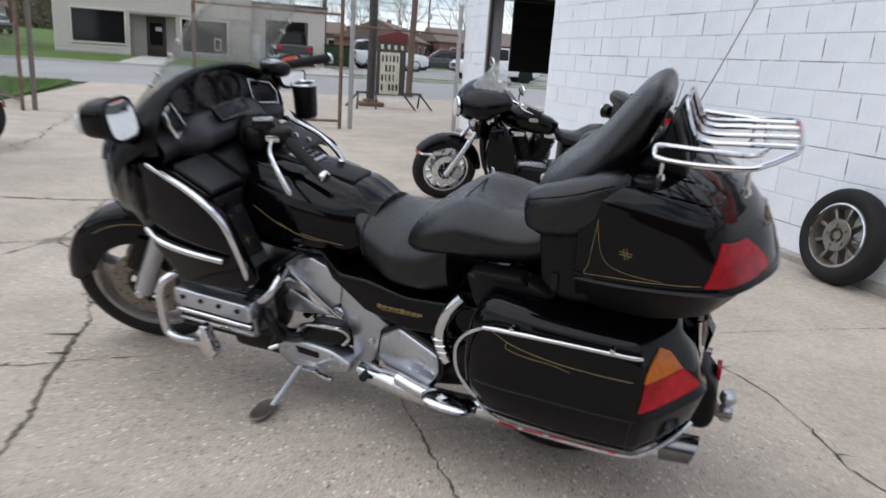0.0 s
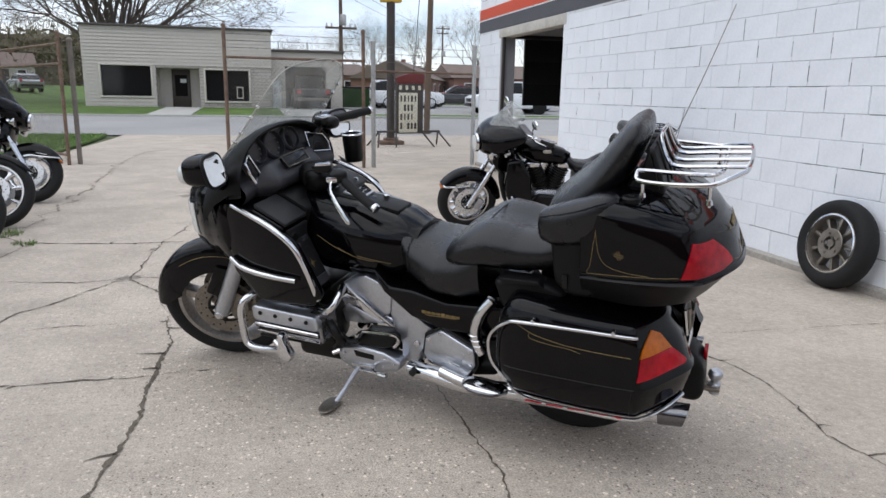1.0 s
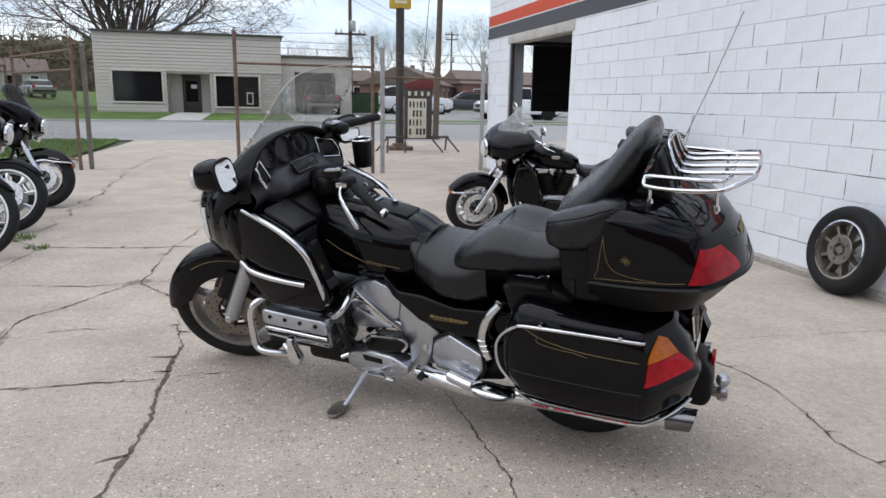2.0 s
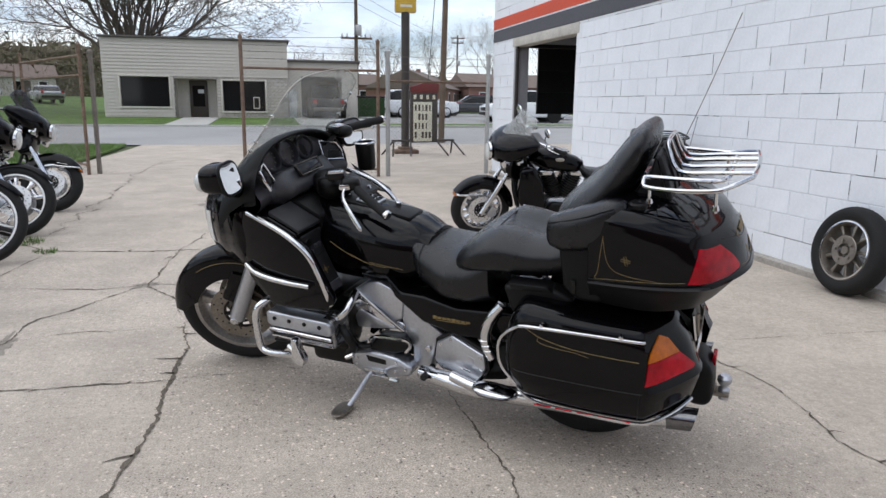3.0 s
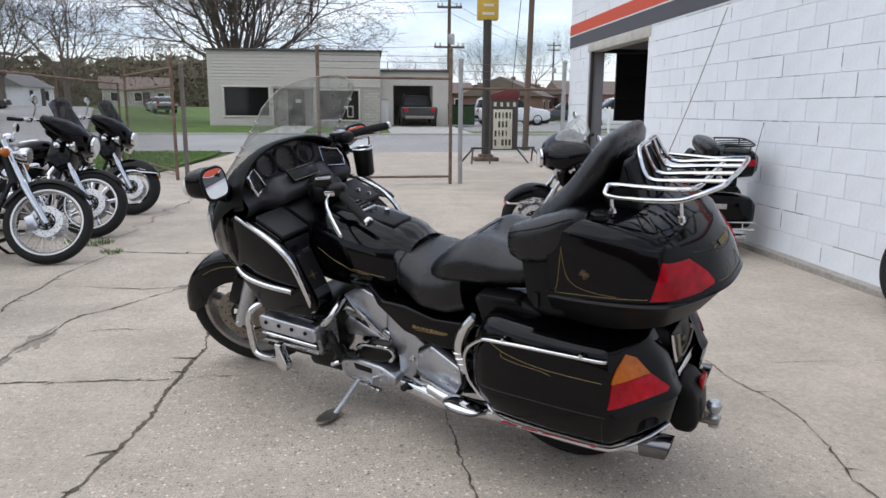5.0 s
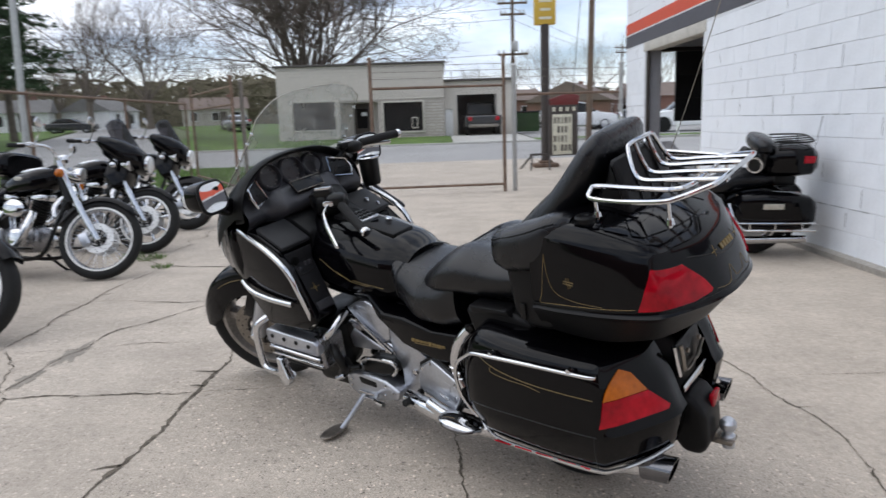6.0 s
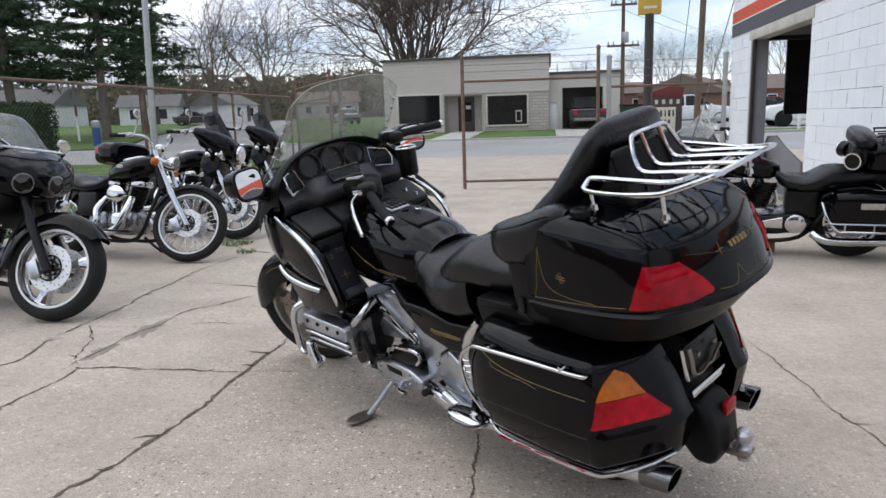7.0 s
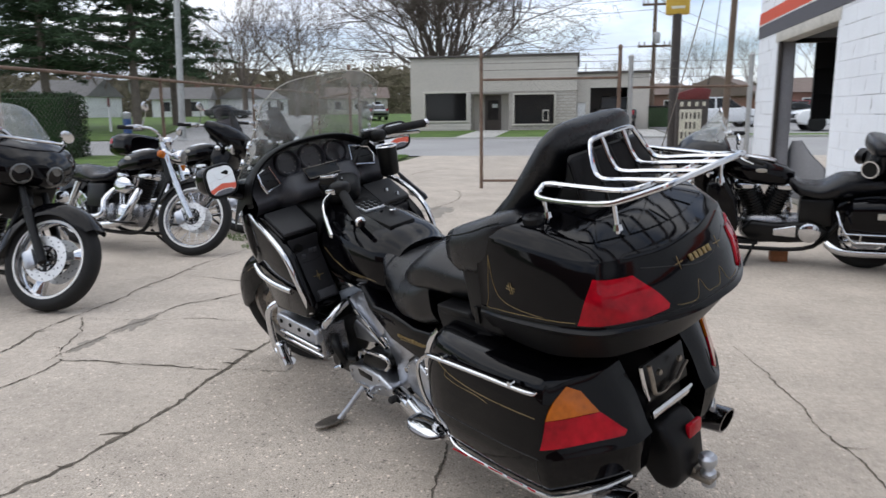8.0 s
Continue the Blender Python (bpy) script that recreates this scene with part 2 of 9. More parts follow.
BUDS = tint_island(mat("spring_buds", (0.16, 0.15, 0.07), 0.9, var=0.3, scale=0.6, fine=6, bump=0, spec=0.1), 0.35)
NEEDLE = tint_island(mat("pine_needles", (0.050, 0.080, 0.042), 0.8, var=0.4, scale=1.0, fine=12, bump=0, spec=0.2), 0.4)
HEDGE = tint_island(mat("hedge_leaves", (0.02, 0.045, 0.015), 0.8, var=0.4, scale=1.0, fine=12, bump=0, spec=0.2), 0.4)
BRUSH = tint_island(mat("thicket_twigs", (0.15, 0.13, 0.092), 0.95, var=0.35, scale=0.3, fine=4, bump=0, spec=0.1), 0.22)

BLACK = mat("black_gloss_paint", (0.0015, 0.0014, 0.0020), 0.08, var=0.2, scale=4, fine=60, bump=0.0, coat=0.0, rvar=0.03, spec=0.22)
PLASTIC = mat("black_matte_plastic", (0.0045, 0.0045, 0.005), 0.42, var=0.2, scale=9, fine=160, bump=0.06, spec=0.19)
VINYL = mat("black_vinyl", (0.0030, 0.0033, 0.0048), 0.25, var=0.3, scale=7, fine=220, bump=0.15, spec=0.36)
VINYL2 = mat("worn_dark_vinyl", (0.0034, 0.0037, 0.0050), 0.27, var=0.3, scale=7, fine=220, bump=0.15, spec=0.42)
RUBBER = mat("tyre_rubber", (0.012, 0.012, 0.012), 0.75, var=0.25, scale=10, fine=120, bump=0.2, spec=0.3)
CHROME = mat("chrome", (0.63, 0.635, 0.65), 0.07, metal=1.0, var=0.05, scale=9, fine=60, bump=0.0, rvar=0.04)
SILVER = mat("satin_aluminium", (0.49, 0.51, 0.55), 0.32, metal=0.9, var=0.1, scale=8, fine=90, bump=0.05)
DISC = mat("bright_brake_disc", (0.74, 0.74, 0.73), 0.38, metal=0.6, var=0.08, scale=14, fine=120, bump=0.04)
ENGINE = mat("grey_engine_cast", (0.28, 0.28, 0.29), 0.26, metal=0.9, var=0.15, scale=12, fine=120, bump=0.12)
DULLSTEEL = mat("dull_steel", (0.25, 0.225, 0.195), 0.45, metal=0.85, var=0.25, scale=14, fine=110, bump=0.1)
DIRTYRIM = mat("dusty_cast_wheel", (0.34, 0.32, 0.30), 0.45, metal=0.7, var=0.25, scale=10, fine=80, bump=0.1)
BLACKMETAL = mat("black_painted_metal", (0.005, 0.005, 0.005), 0.34, var=0.2, scale=9, fine=90, bump=0.05, spec=0.25)
GOLD = mat("gold_pinstripe", (0.22, 0.155, 0.06), 0.45, metal=0.3, var=0.15, scale=20, fine=90, bump=0.0)
REDLENS = mat("red_lens", (0.25, 0.001, 0.008), 0.06, var=0.22, scale=6, fine=30, bump=0.03, coat=0.0, hue=(0.40, 0.004, 0.014), spec=0.26)
AMBERLENS = mat("amber_lens", (0.42, 0.105, 0.003), 0.08, var=0.22, scale=11, fine=60, bump=0.06, coat=0.0, spec=0.45)
CLEARLENS = mat("clear_headlamp_lens", (0.62, 0.63, 0.62), 0.12, var=0.15, scale=30, fine=120, bump=0.05, coat=0.5)
MIRROR = mat("mirror_glass", (0.86, 0.87, 0.88), 0.02, metal=1.0, var=0.01, scale=2, fine=10, bump=0.0, rvar=0.01)
WHITEWALL = mat("white_rim_stripe", (0.78, 0.78, 0.76), 0.5, var=0.06, scale=9, fine=60, bump=0.03)
DIAL = mat("gauge_face", (0.02, 0.02, 0.022), 0.3, var=0.2, scale=30, fine=120, bump=0)
PLATESILVER = mat("worn_silver_plate", (0.45, 0.43, 0.38), 0.4, metal=0.5, var=0.2, scale=30, fine=120, bump=0.05)
WOODBLOCK = mat("orange_brown_block", (0.30, 0.12, 0.05), 0.85, var=0.25, scale=12, fine=80, bump=0.2)
DARKCHROME = mat("smoked_chrome", (0.16, 0.16, 0.17), 0.14, metal=1.0, var=0.15, scale=9, fine=60, bump=0.0)
DASH = mat("satin_dash_plastic", (0.044, 0.044, 0.050), 0.42, var=0.2, scale=9, fine=160, bump=0.06, spec=0.5)
DECK = mat("grey_rubber_deck", (0.016, 0.016, 0.018), 0.50, var=0.25, scale=9, fine=140, bump=0.1, spec=0.35)
SHEET = mat("grey_plastic_sheet", (0.20, 0.20, 0.21), 0.55, var=0.15, scale=2, fine=30, bump=0.08)
LAMP = mat("dim_headlamp_glass", (0.10, 0.10, 0.095), 0.08, var=0.3, scale=30, fine=90, bump=0.04, coat=0.6)
WEATHERED = mat("weathered_post", (0.17, 0.15, 0.13), 0.7, metal=0.2, var=0.25, scale=6, fine=60, bump=0.15)
SMOKED = glass("dark_smoked_screen", (0.30, 0.28, 0.30), 0.05, 0.4)
# the pale haze paints sky glare on the screen as well as dust
SCREEN = glass("hazy_windscreen", (0.92, 0.95, 0.94), 0.02, 0.93, 0.26)


# ---- mesh helpers ----
def part(name, bm, material, parent=None, label="", sharp=35.0, m=None):
    """Link a bmesh as one mesh object, under a thing or a part."""
    if m is not None:
        bm.transform(m)
    bmesh.ops.recalc_face_normals(bm, faces=bm.faces[:])
    me = bpy.data.meshes.new(name)
    bm.to_mesh(me)
    bm.free()
    me.materials.append(material)
    me.shade_smooth()
    me.set_sharp_from_angle(angle=radians(sharp))
    ob = new(name, me)
    if parent is not None:
        ob.parent = parent
    if label:
        ob["label"] = label
    return ob


def raw(name, verts, faces, material, parent=None, smooth=False):
    me = bpy.data.meshes.new(name)
    me.from_pydata(verts, [], faces)
    me.materials.append(material)
    if smooth:
        me.shade_smooth()
    ob = new(name, me)
    if parent is not None:
        ob.parent = parent
    return ob


def thing(name, m, label, category, group=""):
    ob = new(name)
    ob.matrix_world = m
    ob.empty_display_size = 0.1
    return tagged(ob, label, category, group)


def BM():
    return bmesh.new()


def merge(bm, other):
    me = bpy.data.meshes.new("tmp")
    other.to_mesh(me)
    other.free()
    bm.from_mesh(me)
    bpy.data.meshes.remove(me)


def box(bm, c, s, bevel=0.0, rot=(0, 0, 0), seg=2):
    t = bmesh.new()
    bmesh.ops.create_cube(t, size=1.0)
    bmesh.ops.scale(t, vec=s, verts=t.verts[:])
    if bevel:
        bmesh.ops.bevel(t, geom=t.edges[:], offset=bevel, segments=seg, affect="EDGES", profile=0.5)
    t.transform(pose(*c, *rot))
    merge(bm, t)
    return bm


def smooth_path(pts, k=4, closed=False):
    P = [Vector(p) for p in pts]
    if len(P) < 3:
        return P
    out = []
    n = len(P)
    for i in range(n if closed else n - 1):
        if closed:
            a, b, c, d = P[i - 1], P[i], P[(i + 1) % n], P[(i + 2) % n]
        else:
            a, b, c, d = P[max(i - 1, 0)], P[i], P[i + 1], P[min(i + 2, n - 1)]
        for j in range(k):
            t = j / k
            out.append(0.5 * ((2 * b) + (c - a) * t + (2 * a - 5 * b + 4 * c - d) * t * t + (3 * b - a - 3 * c + d) * t ** 3))
    if not closed:
        out.append(P[-1])
    return out


def tube(bm, pts, r, n=8, k=4, closed=False, taper=None, flat=1.0):
    """A round bar along a smoothed line."""
    P = smooth_path(pts, k, closed) if k > 1 else [Vector(p) for p in pts]
    N = len(P)
    rings = []
    up = None
    for i, p in enumerate(P):
        if closed:
            d = P[(i + 1) % N] - P[i - 1]
        else:
            d = P[min(i + 1, N - 1)] - P[max(i - 1, 0)]
        d.normalize()
        if up is None:
            up = d.orthogonal().normalized()
        up = (up - d * up.dot(d))
        up = up.normalized() if up.length > 1e-6 else d.orthogonal().normalized()
        sd = d.cross(up)
        rr = r if taper is None else r + (taper - r) * i / max(1, N - 1)
        rings.append([bm.verts.new(p + (up * math.cos(a) + sd * math.sin(a) * flat) * rr) for a in [2 * math.pi * j / n for j in range(n)]])
    M = N if closed else N - 1
    for i in range(M):
        A, B = rings[i], rings[(i + 1) % N]
        for j in range(n):
            bm.faces.new((A[j], A[(j + 1) % n], B[(j + 1) % n], B[j]))
    if not closed:
        bm.faces.new(rings[0][::-1])
        bm.faces.new(rings[-1])
    return bm


def lathe(bm, prof, n=36, m=None, closed=False):
    """Turn (radius, along) pairs about the y axis."""
    t = bmesh.new()
    rings = []
    for r, a in prof:
        if r < 1e-5:
            rings.append([t.verts.new((0, a, 0))])
        else:
            rings.append([t.verts.new((r * math.cos(2 * math.pi * j / n), a, r * math.sin(2 * math.pi * j / n))) for j in range(n)])
    pairs = list(zip(rings, rings[1:])) + ([(rings[-1], rings[0])] if closed else [])
    for A, B in pairs:
        for j in range(n):
            k = (j + 1) % n
            if len(A) == 1 and len(B) == 1:
                continue
            if len(A) == 1:
                t.faces.new((A[0], B[k], B[j]))
            elif len(B) == 1:
                t.faces.new((A[j], A[k], B[0]))
            else:
                t.faces.new((A[j], A[k], B[k], B[j]))
    if m is not None:
        t.transform(m)
    merge(bm, t)
    return bm


def rod(bm, a, b, r, n=12, r2=None, bevel=0.0):
    """A straight bar from a to b."""
    a, b = Vector(a), Vector(b)
    d = b - a
    q = Vector((0, 1, 0)).rotation_difference(d.normalized()).to_matrix().to_4x4()
    l = d.length
    r2 = r if r2 is None else r2
    e = min(bevel, l / 3)
    prof = [(0, 0), (r - e, 0), (r, e), (r2, l - e), (r2 - e, l), (0, l)] if e else [(0, 0), (r, 0), (r2, l), (0, l)]
    return lathe(bm, prof, n, Matrix.Translation(a) @ q)


def slab(bm, poly, y0, y1, bevel=0.0, seg=2, m=None):
    """An outline in x and z, thick from y0 to y1, its edges rounded."""
    t = bmesh.new()
    A = [t.verts.new((x, y0, z)) for x, z in poly]
    B = [t.verts.new((x, y1, z)) for x, z in poly]
    t.faces.new(A)
    t.faces.new(B[::-1])
    n = len(poly)
    for i in range(n):
        t.faces.new((A[i], B[i], B[(i + 1) % n], A[(i + 1) % n]))
    bmesh.ops.recalc_face_normals(t, faces=t.faces[:])
    if bevel:
        bmesh.ops.bevel(t, geom=t.edges[:], offset=bevel, segments=seg, affect="EDGES", profile=0.5)
    if m is not None:
        t.transform(m)
    merge(bm, t)
    return bm


def lerp_rows(rows, x):
    """Smooth values between the rows (x, ...), ordered by falling or rising x."""
    R = sorted(rows)
    if x <= R[0][0]:
        return R[0][1:]
    for a, b in zip(R, R[1:]):
        if x <= b[0]:
            t = (x - a[0]) / (b[0] - a[0])
            t = t * t * (3 - 2 * t) * 0.5 + t * 0.5
            return [p + (q - p) * t for p, q in zip(a[1:], b[1:])]
    return R[-1][1:]


def loft(bm, sections, n=32, e=3.0):
    """Rounded rings across y along a side profile: rows of x, z, half width, half depth, lean in degrees."""
    rings = []
    for x, z, w, d, lean in sections:
        ux, uz = math.cos(radians(lean)), math.sin(radians(lean))
        ring = []
        for j in range(n):
            a = 2 * math.pi * j / n
            c, s = math.cos(a), math.sin(a)
            y = w * math.copysign(abs(c) ** (2 / e), c)
            k = d * math.copysign(abs(s) ** (2 / e), s)
            ring.append(bm.verts.new((x + ux * k, y, z + uz * k)))
        rings.append(ring)
    for A, B in zip(rings, rings[1:]):
        for j in range(n):
            bm.faces.new((A[j], A[(j + 1) % n], B[(j + 1) % n], B[j]))
    bm.faces.new(rings[0][::-1])
    bm.faces.new(rings[-1])
    return bm


class Shell:
    """A rounded body along x: rows of x, half width, top, bottom, middle y."""

    def __init__(self, rows, e=4.0):
        self.rows, self.e = rows, e
        self.x0, self.x1 = min(r[0] for r in rows), max(r[0] for r in rows)

    def at(self, x, th, off=0.0):
        hw, zt, zb, yc = lerp_rows(self.rows, x)
        c, s = math.cos(th), math.sin(th)
        k = 2.0 / self.e
        cy = math.copysign(abs(c) ** k, c)
        cz = math.copysign(abs(s) ** k, s)
        p = Vector((x, yc + hw * cy, (zt + zb) / 2 + (zt - zb) / 2 * cz))
        if off:
            d = Vector((0, c, s)).normalized()
            p += d * off
        return p

    def body(self, bm, nx=24, n=40):
        rings = []
        for i in range(nx + 1):
            u = i / nx
            u = 0.5 - 0.5 * math.cos(math.pi * u)
            x = self.x0 + (self.x1 - self.x0) * u
            rings.append([bm.verts.new(self.at(x, 2 * math.pi * j / n)) for j in range(n)])
        for A, B in zip(rings, rings[1:]):
            for j in range(n):
                bm.faces.new((A[j], A[(j + 1) % n], B[(j + 1) % n], B[j]))
        bm.faces.new(rings[0][::-1])
        bm.faces.new(rings[-1])
        return bm

    def patch(self, bm, xa, xb, ta, tb, nx=10, nt=10, off=0.004):
        """A raised piece of the skin; xa and xb may be functions of the share of the way from ta to tb."""
        top, low = [], []
        for i in range(nt + 1):
            v = i / nt
            a = xa(v) if callable(xa) else xa
            b = xb(v) if callable(xb) else xb
            th = []
            for j in range(nx + 1):
                t0 = ta(j / nx) if callable(ta) else ta
                t1 = tb(j / nx) if callable(tb) else tb
                th.append(t0 + (t1 - t0) * v)
            top.append([bm.verts.new(self.at(a + (b - a) * j / nx, th[j], off)) for j in range(nx + 1)])
            low.append([bm.verts.new(self.at(a + (b - a) * j / nx, th[j], -0.004)) for j in range(nx + 1)])
        for i in range(nt):
            for j in range(nx):
                bm.faces.new((top[i][j], top[i][j + 1], top[i + 1][j + 1], top[i + 1][j]))
        edge_t = top[0] + [r[-1] for r in top[1:]] + top[-1][-2::-1] + [r[0] for r in top[-2:0:-1]]
        edge_l = low[0] + [r[-1] for r in low[1:]] + low[-1][-2::-1] + [r[0] for r in low[-2:0:-1]]
        for i in range(len(edge_t)):
            k = (i + 1) % len(edge_t)
            bm.faces.new((edge_t[i], edge_t[k], edge_l[k], edge_l[i]))
        used = set(edge_l)
        for r in low:
            for v in r:
                if v not in used:
                    bm.verts.remove(v)
        return bm

    def line(self, bm, pts, r=0.0016, off=0.001):
        return tube(bm, [self.at(x, th, off) for x, th in pts], r, 5, 5)


class Skin:
    """A smooth skin over a grid of control points: rows stacked upwards, columns round the body; creased rows stay sharp."""

    def __init__(self, rows, creases=(), mirror=True, s=1):
        self.rows = [[Vector((x, y * s, z)) for x, y, z in r] for r in rows]
        self.creases, self.mirror = creases, mirror
        pts = [p for r in self.rows for p in r]
        self.mid = sum(pts, Vector()) / len(pts)
        if mirror:
            self.mid.y = 0.0

    @staticmethod
    def cr(a, b, c, d, t):
        return 0.5 * ((2 * b) + (c - a) * t + (2 * a - 5 * b + 4 * c - d) * t * t + (3 * b - a - 3 * c + d) * t ** 3)

    def col(self, r, v):
        P = self.rows[r]
        m = len(P)
        j = max(0, min(int(v), m - 2))
        b, c = P[j], P[j + 1]
        a = P[j - 1] if j > 0 else (Vector((c.x, -c.y, c.z)) if self.mirror else 2 * b - c)
        d = P[j + 2] if j + 2 < m else (Vector((b.x, -b.y, b.z)) if self.mirror else 2 * c - b)
        return self.cr(a, b, c, d, v - j)

    def at(self, u, v, off=0.0):
        n = len(self.rows)
        i = max(0, min(int(u), n - 2))
        b, c = self.col(i, v), self.col(i + 1, v)
        a = self.col(i - 1, v) if i > 0 and i not in self.creases else 2 * b - c
        d = self.col(i + 2, v) if i + 2 < n and i + 1 not in self.creases else 2 * c - b
        p = self.cr(a, b, c, d, u - i)
        if off:
            du = self.at(min(u + 0.05, n - 1), v) - self.at(max(u - 0.05, 0), v)
            dv = self.at(u, min(v + 0.05, len(self.rows[0]) - 1)) - self.at(u, max(v - 0.05, 0))
            nn = du.cross(dv).normalized()
            if nn.dot(p - self.mid) < 0:
                nn = -nn
            p = p + nn * off
        return p

    def body(self, bm, ku=4, kv=5):
        n, m = len(self.rows), len(self.rows[0])
        us = [i / ku for i in range((n - 1) * ku + 1)]
        vs = [i / kv for i in range((m - 1) * kv + 1)]
        rings = []
        for u in us:
            pts = [self.at(u, v) for v in vs]
            if self.mirror:
                pts += [Vector((p.x, -p.y, p.z)) for p in pts[-2:0:-1]]
            rings.append([bm.verts.new(p) for p in pts])
        for A, B in zip(rings, rings[1:]):
            for j in range(len(A)):
                k = (j + 1) % len(A)
                bm.faces.new((A[j], A[k], B[k], B[j]))
        bm.faces.new(rings[0][::-1])
        bm.faces.new(rings[-1])
        return bm

    def patch(self, bm, u0, u1, va, vb, nu=10, nv=12, off=0.004, s=1):
        """A raised piece of the skin between rows u0 and u1; va and vb are its edges at each share of the way up."""
        top, low = [], []
        for i in range(nu + 1):
            t = i / nu
            a = va(t) if callable(va) else va
            b = vb(t) if callable(vb) else vb
            tr, lr = [], []
            for j in range(nv + 1):
                v = a + (b - a) * j / nv
                uu0 = u0(j / nv) if callable(u0) else u0
                uu1 = u1(j / nv) if callable(u1) else u1
                u = uu0 + (uu1 - uu0) * t
                for o, row in ((off, tr), (-0.004, lr)):
                    p = self.at(u, v, o)
                    row.append(bm.verts.new((p.x, p.y * s, p.z)))
            top.append(tr)
            low.append(lr)
        for i in range(nu):
            for j in range(nv):
                bm.faces.new((top[i][j], top[i][j + 1], top[i + 1][j + 1], top[i + 1][j]))
        rim_t = top[0] + [r[-1] for r in top[1:]] + top[-1][-2::-1] + [r[0] for r in top[-2:0:-1]]
        rim_l = low[0] + [r[-1] for r in low[1:]] + low[-1][-2::-1] + [r[0] for r in low[-2:0:-1]]
        for i in range(len(rim_t)):
            k = (i + 1) % len(rim_t)
            bm.faces.new((rim_t[i], rim_t[k], rim_l[k], rim_l[i]))
        keep = set(rim_l)
        for r in low:
            for v in r:
                if v not in keep:
                    bm.verts.remove(v)
        return bm

    def line(self, bm, pts, r=0.0012, off=0.0008, s=1):
        P = [self.at(u, v, off) for u, v in pts]
        return tube(bm, [(p.x, p.y * s, p.z) for p in P], r, 5, 5)


def steps(*pairs):
    """A broken line through (share, value) pairs."""
    def f(t):
        for (a, p), (b, q) in zip(pairs, pairs[1:]):
            if t <= b:
                return p + (q - p) * (t - a) / (b - a)
        return pairs[-1][1]
    return f


def gz(y, x=0.0):
    """The ground rises a little beyond the street, and more under the houses to the west."""
    z = 0.0 if y < 20 else min(0.40, (y - 20) * 0.0185)
    return z + min(1.1, max(0.0, (y - 36) * 0.024)) * min(1.0, max(0.0, (-12.0 - x) / 8.0))


def sheet(name, polys, material, lift=0.0, thick=0.0, label="", category="", sub=1.5):
    """Flat ground pieces, draped on the rise of the ground; polys are outlines in x and y, split along y."""
    bm = BM()
    for poly in polys:
        t = bmesh.new()
        f = t.faces.new([t.verts.new((x, y, 0)) for x, y in poly])
        for xc in (-20.0, -12.0):
            bmesh.ops.bisect_plane(t, geom=t.verts[:] + t.edges[:] + t.faces[:], plane_co=(xc, 0, 0), plane_no=(1, 0, 0))
        for yc in (20.0, 24.0, 28.0, 32.0, 36.0, 41.6, 60.0, 81.8):
            bmesh.ops.bisect_plane(t, geom=t.verts[:] + t.edges[:] + t.faces[:], plane_co=(0, yc, 0), plane_no=(0, 1, 0))
        if thick:
            r = bmesh.ops.extrude_face_region(t, geom=t.faces[:])
            for v in r["geom"]:
                if isinstance(v, bmesh.types.BMVert):
                    v.co.z -= thick
        for v in t.verts:
            v.co.z += gz(v.co.y, v.co.x) + lift
        merge(bm, t)
    ob = part(name, bm, material)
    return tagged(ob, label, category, kind="structure")


sheet("ground", [[(-500, -300), (500, -300), (500, 700), (-500, 700)]], FARGROUND, -0.05, 0, "rough green and brown meadow ground running to the horizon", "ground")
sheet("pavement", [[(-5.3, -14), (3.95, -14), (3.95, 12.95), (22, 12.95), (22, 21.7), (-3.6, 21.7), (-3.9, 15.0), (-5.3, 13.0)]], CONCRETE, 0.0, 0.1, "weathered light concrete lot with many cracks", "pavement")
sheet("road", [[(-120, 21.8), (120, 21.8), (120, 31.4), (-120, 31.4)], [(-9.5, 31.4), (-3.0, 31.4), (-3.0, 31.5), (-9.5, 31.5)]], ASPHALT, -0.012, 0, "worn light grey asphalt street", "road")
sheet("side_street", [[(-19.5, 31.4), (-11.5, 31.4), (-27, 75), (-60, 140), (-72, 140), (-37, 75)]], ASPHALT, -0.006, 0, "narrow grey asphalt side street between lawns", "road")
sheet("parking_lot", [[(5.2, 34.2), (60, 34.2), (60, 90), (5.2, 90)]], ASPHALT, -0.004, 0, "grey asphalt car park across the street", "car park")
for nm, poly in (
    ("lawn_1", [(-40, 2), (-5.32, 2), (-5.32, 13.1), (-3.95, 15.1), (-4.0, 21.6), (-40, 21.6)]),
    ("lawn_2", [(-11.3, 31.55), (-4.45, 31.55), (-4.45, 39.9), (-8.3, 39.9), (-8.6, 60), (-20, 60)]),
    ("lawn_3", [(-2.6, 31.55), (1.2, 31.55), (1.2, 39.9), (-2.6, 39.9)]),
    ("lawn_4", [(-120, 31.6), (-19.8, 31.6), (-37.5, 75), (-73, 140), (-160, 140)]),
    ("lawn_5", [(5.0, 32.0), (60, 32.0), (60, 34.2), (5.0, 34.2)]),
    ("lawn_6", [(-20, 60.2), (30, 60.2), (30, 62), (-5, 140), (-58, 140), (-27.5, 77)]),
):
    sheet(nm, [poly], GRASS, 0.035, 0.05, "short spring green grass lawn", "lawn")
sheet("front_path", [[(-4.4, 31.5), (-2.65, 31.5), (-2.65, 39.95), (-4.4, 39.95)]], KERB, 0.04, 0.05, "pale concrete path to the shop door", "path")
sheet("kerb_1", [[(-11.4, 31.38), (5.2, 31.38), (5.2, 31.56), (-11.4, 31.56)], [(5.2, 31.7), (60, 31.7), (60, 31.95), (5.2, 31.95)]], KERB, 0.07, 0.12, "pale concrete kerb along the street", "kerb")
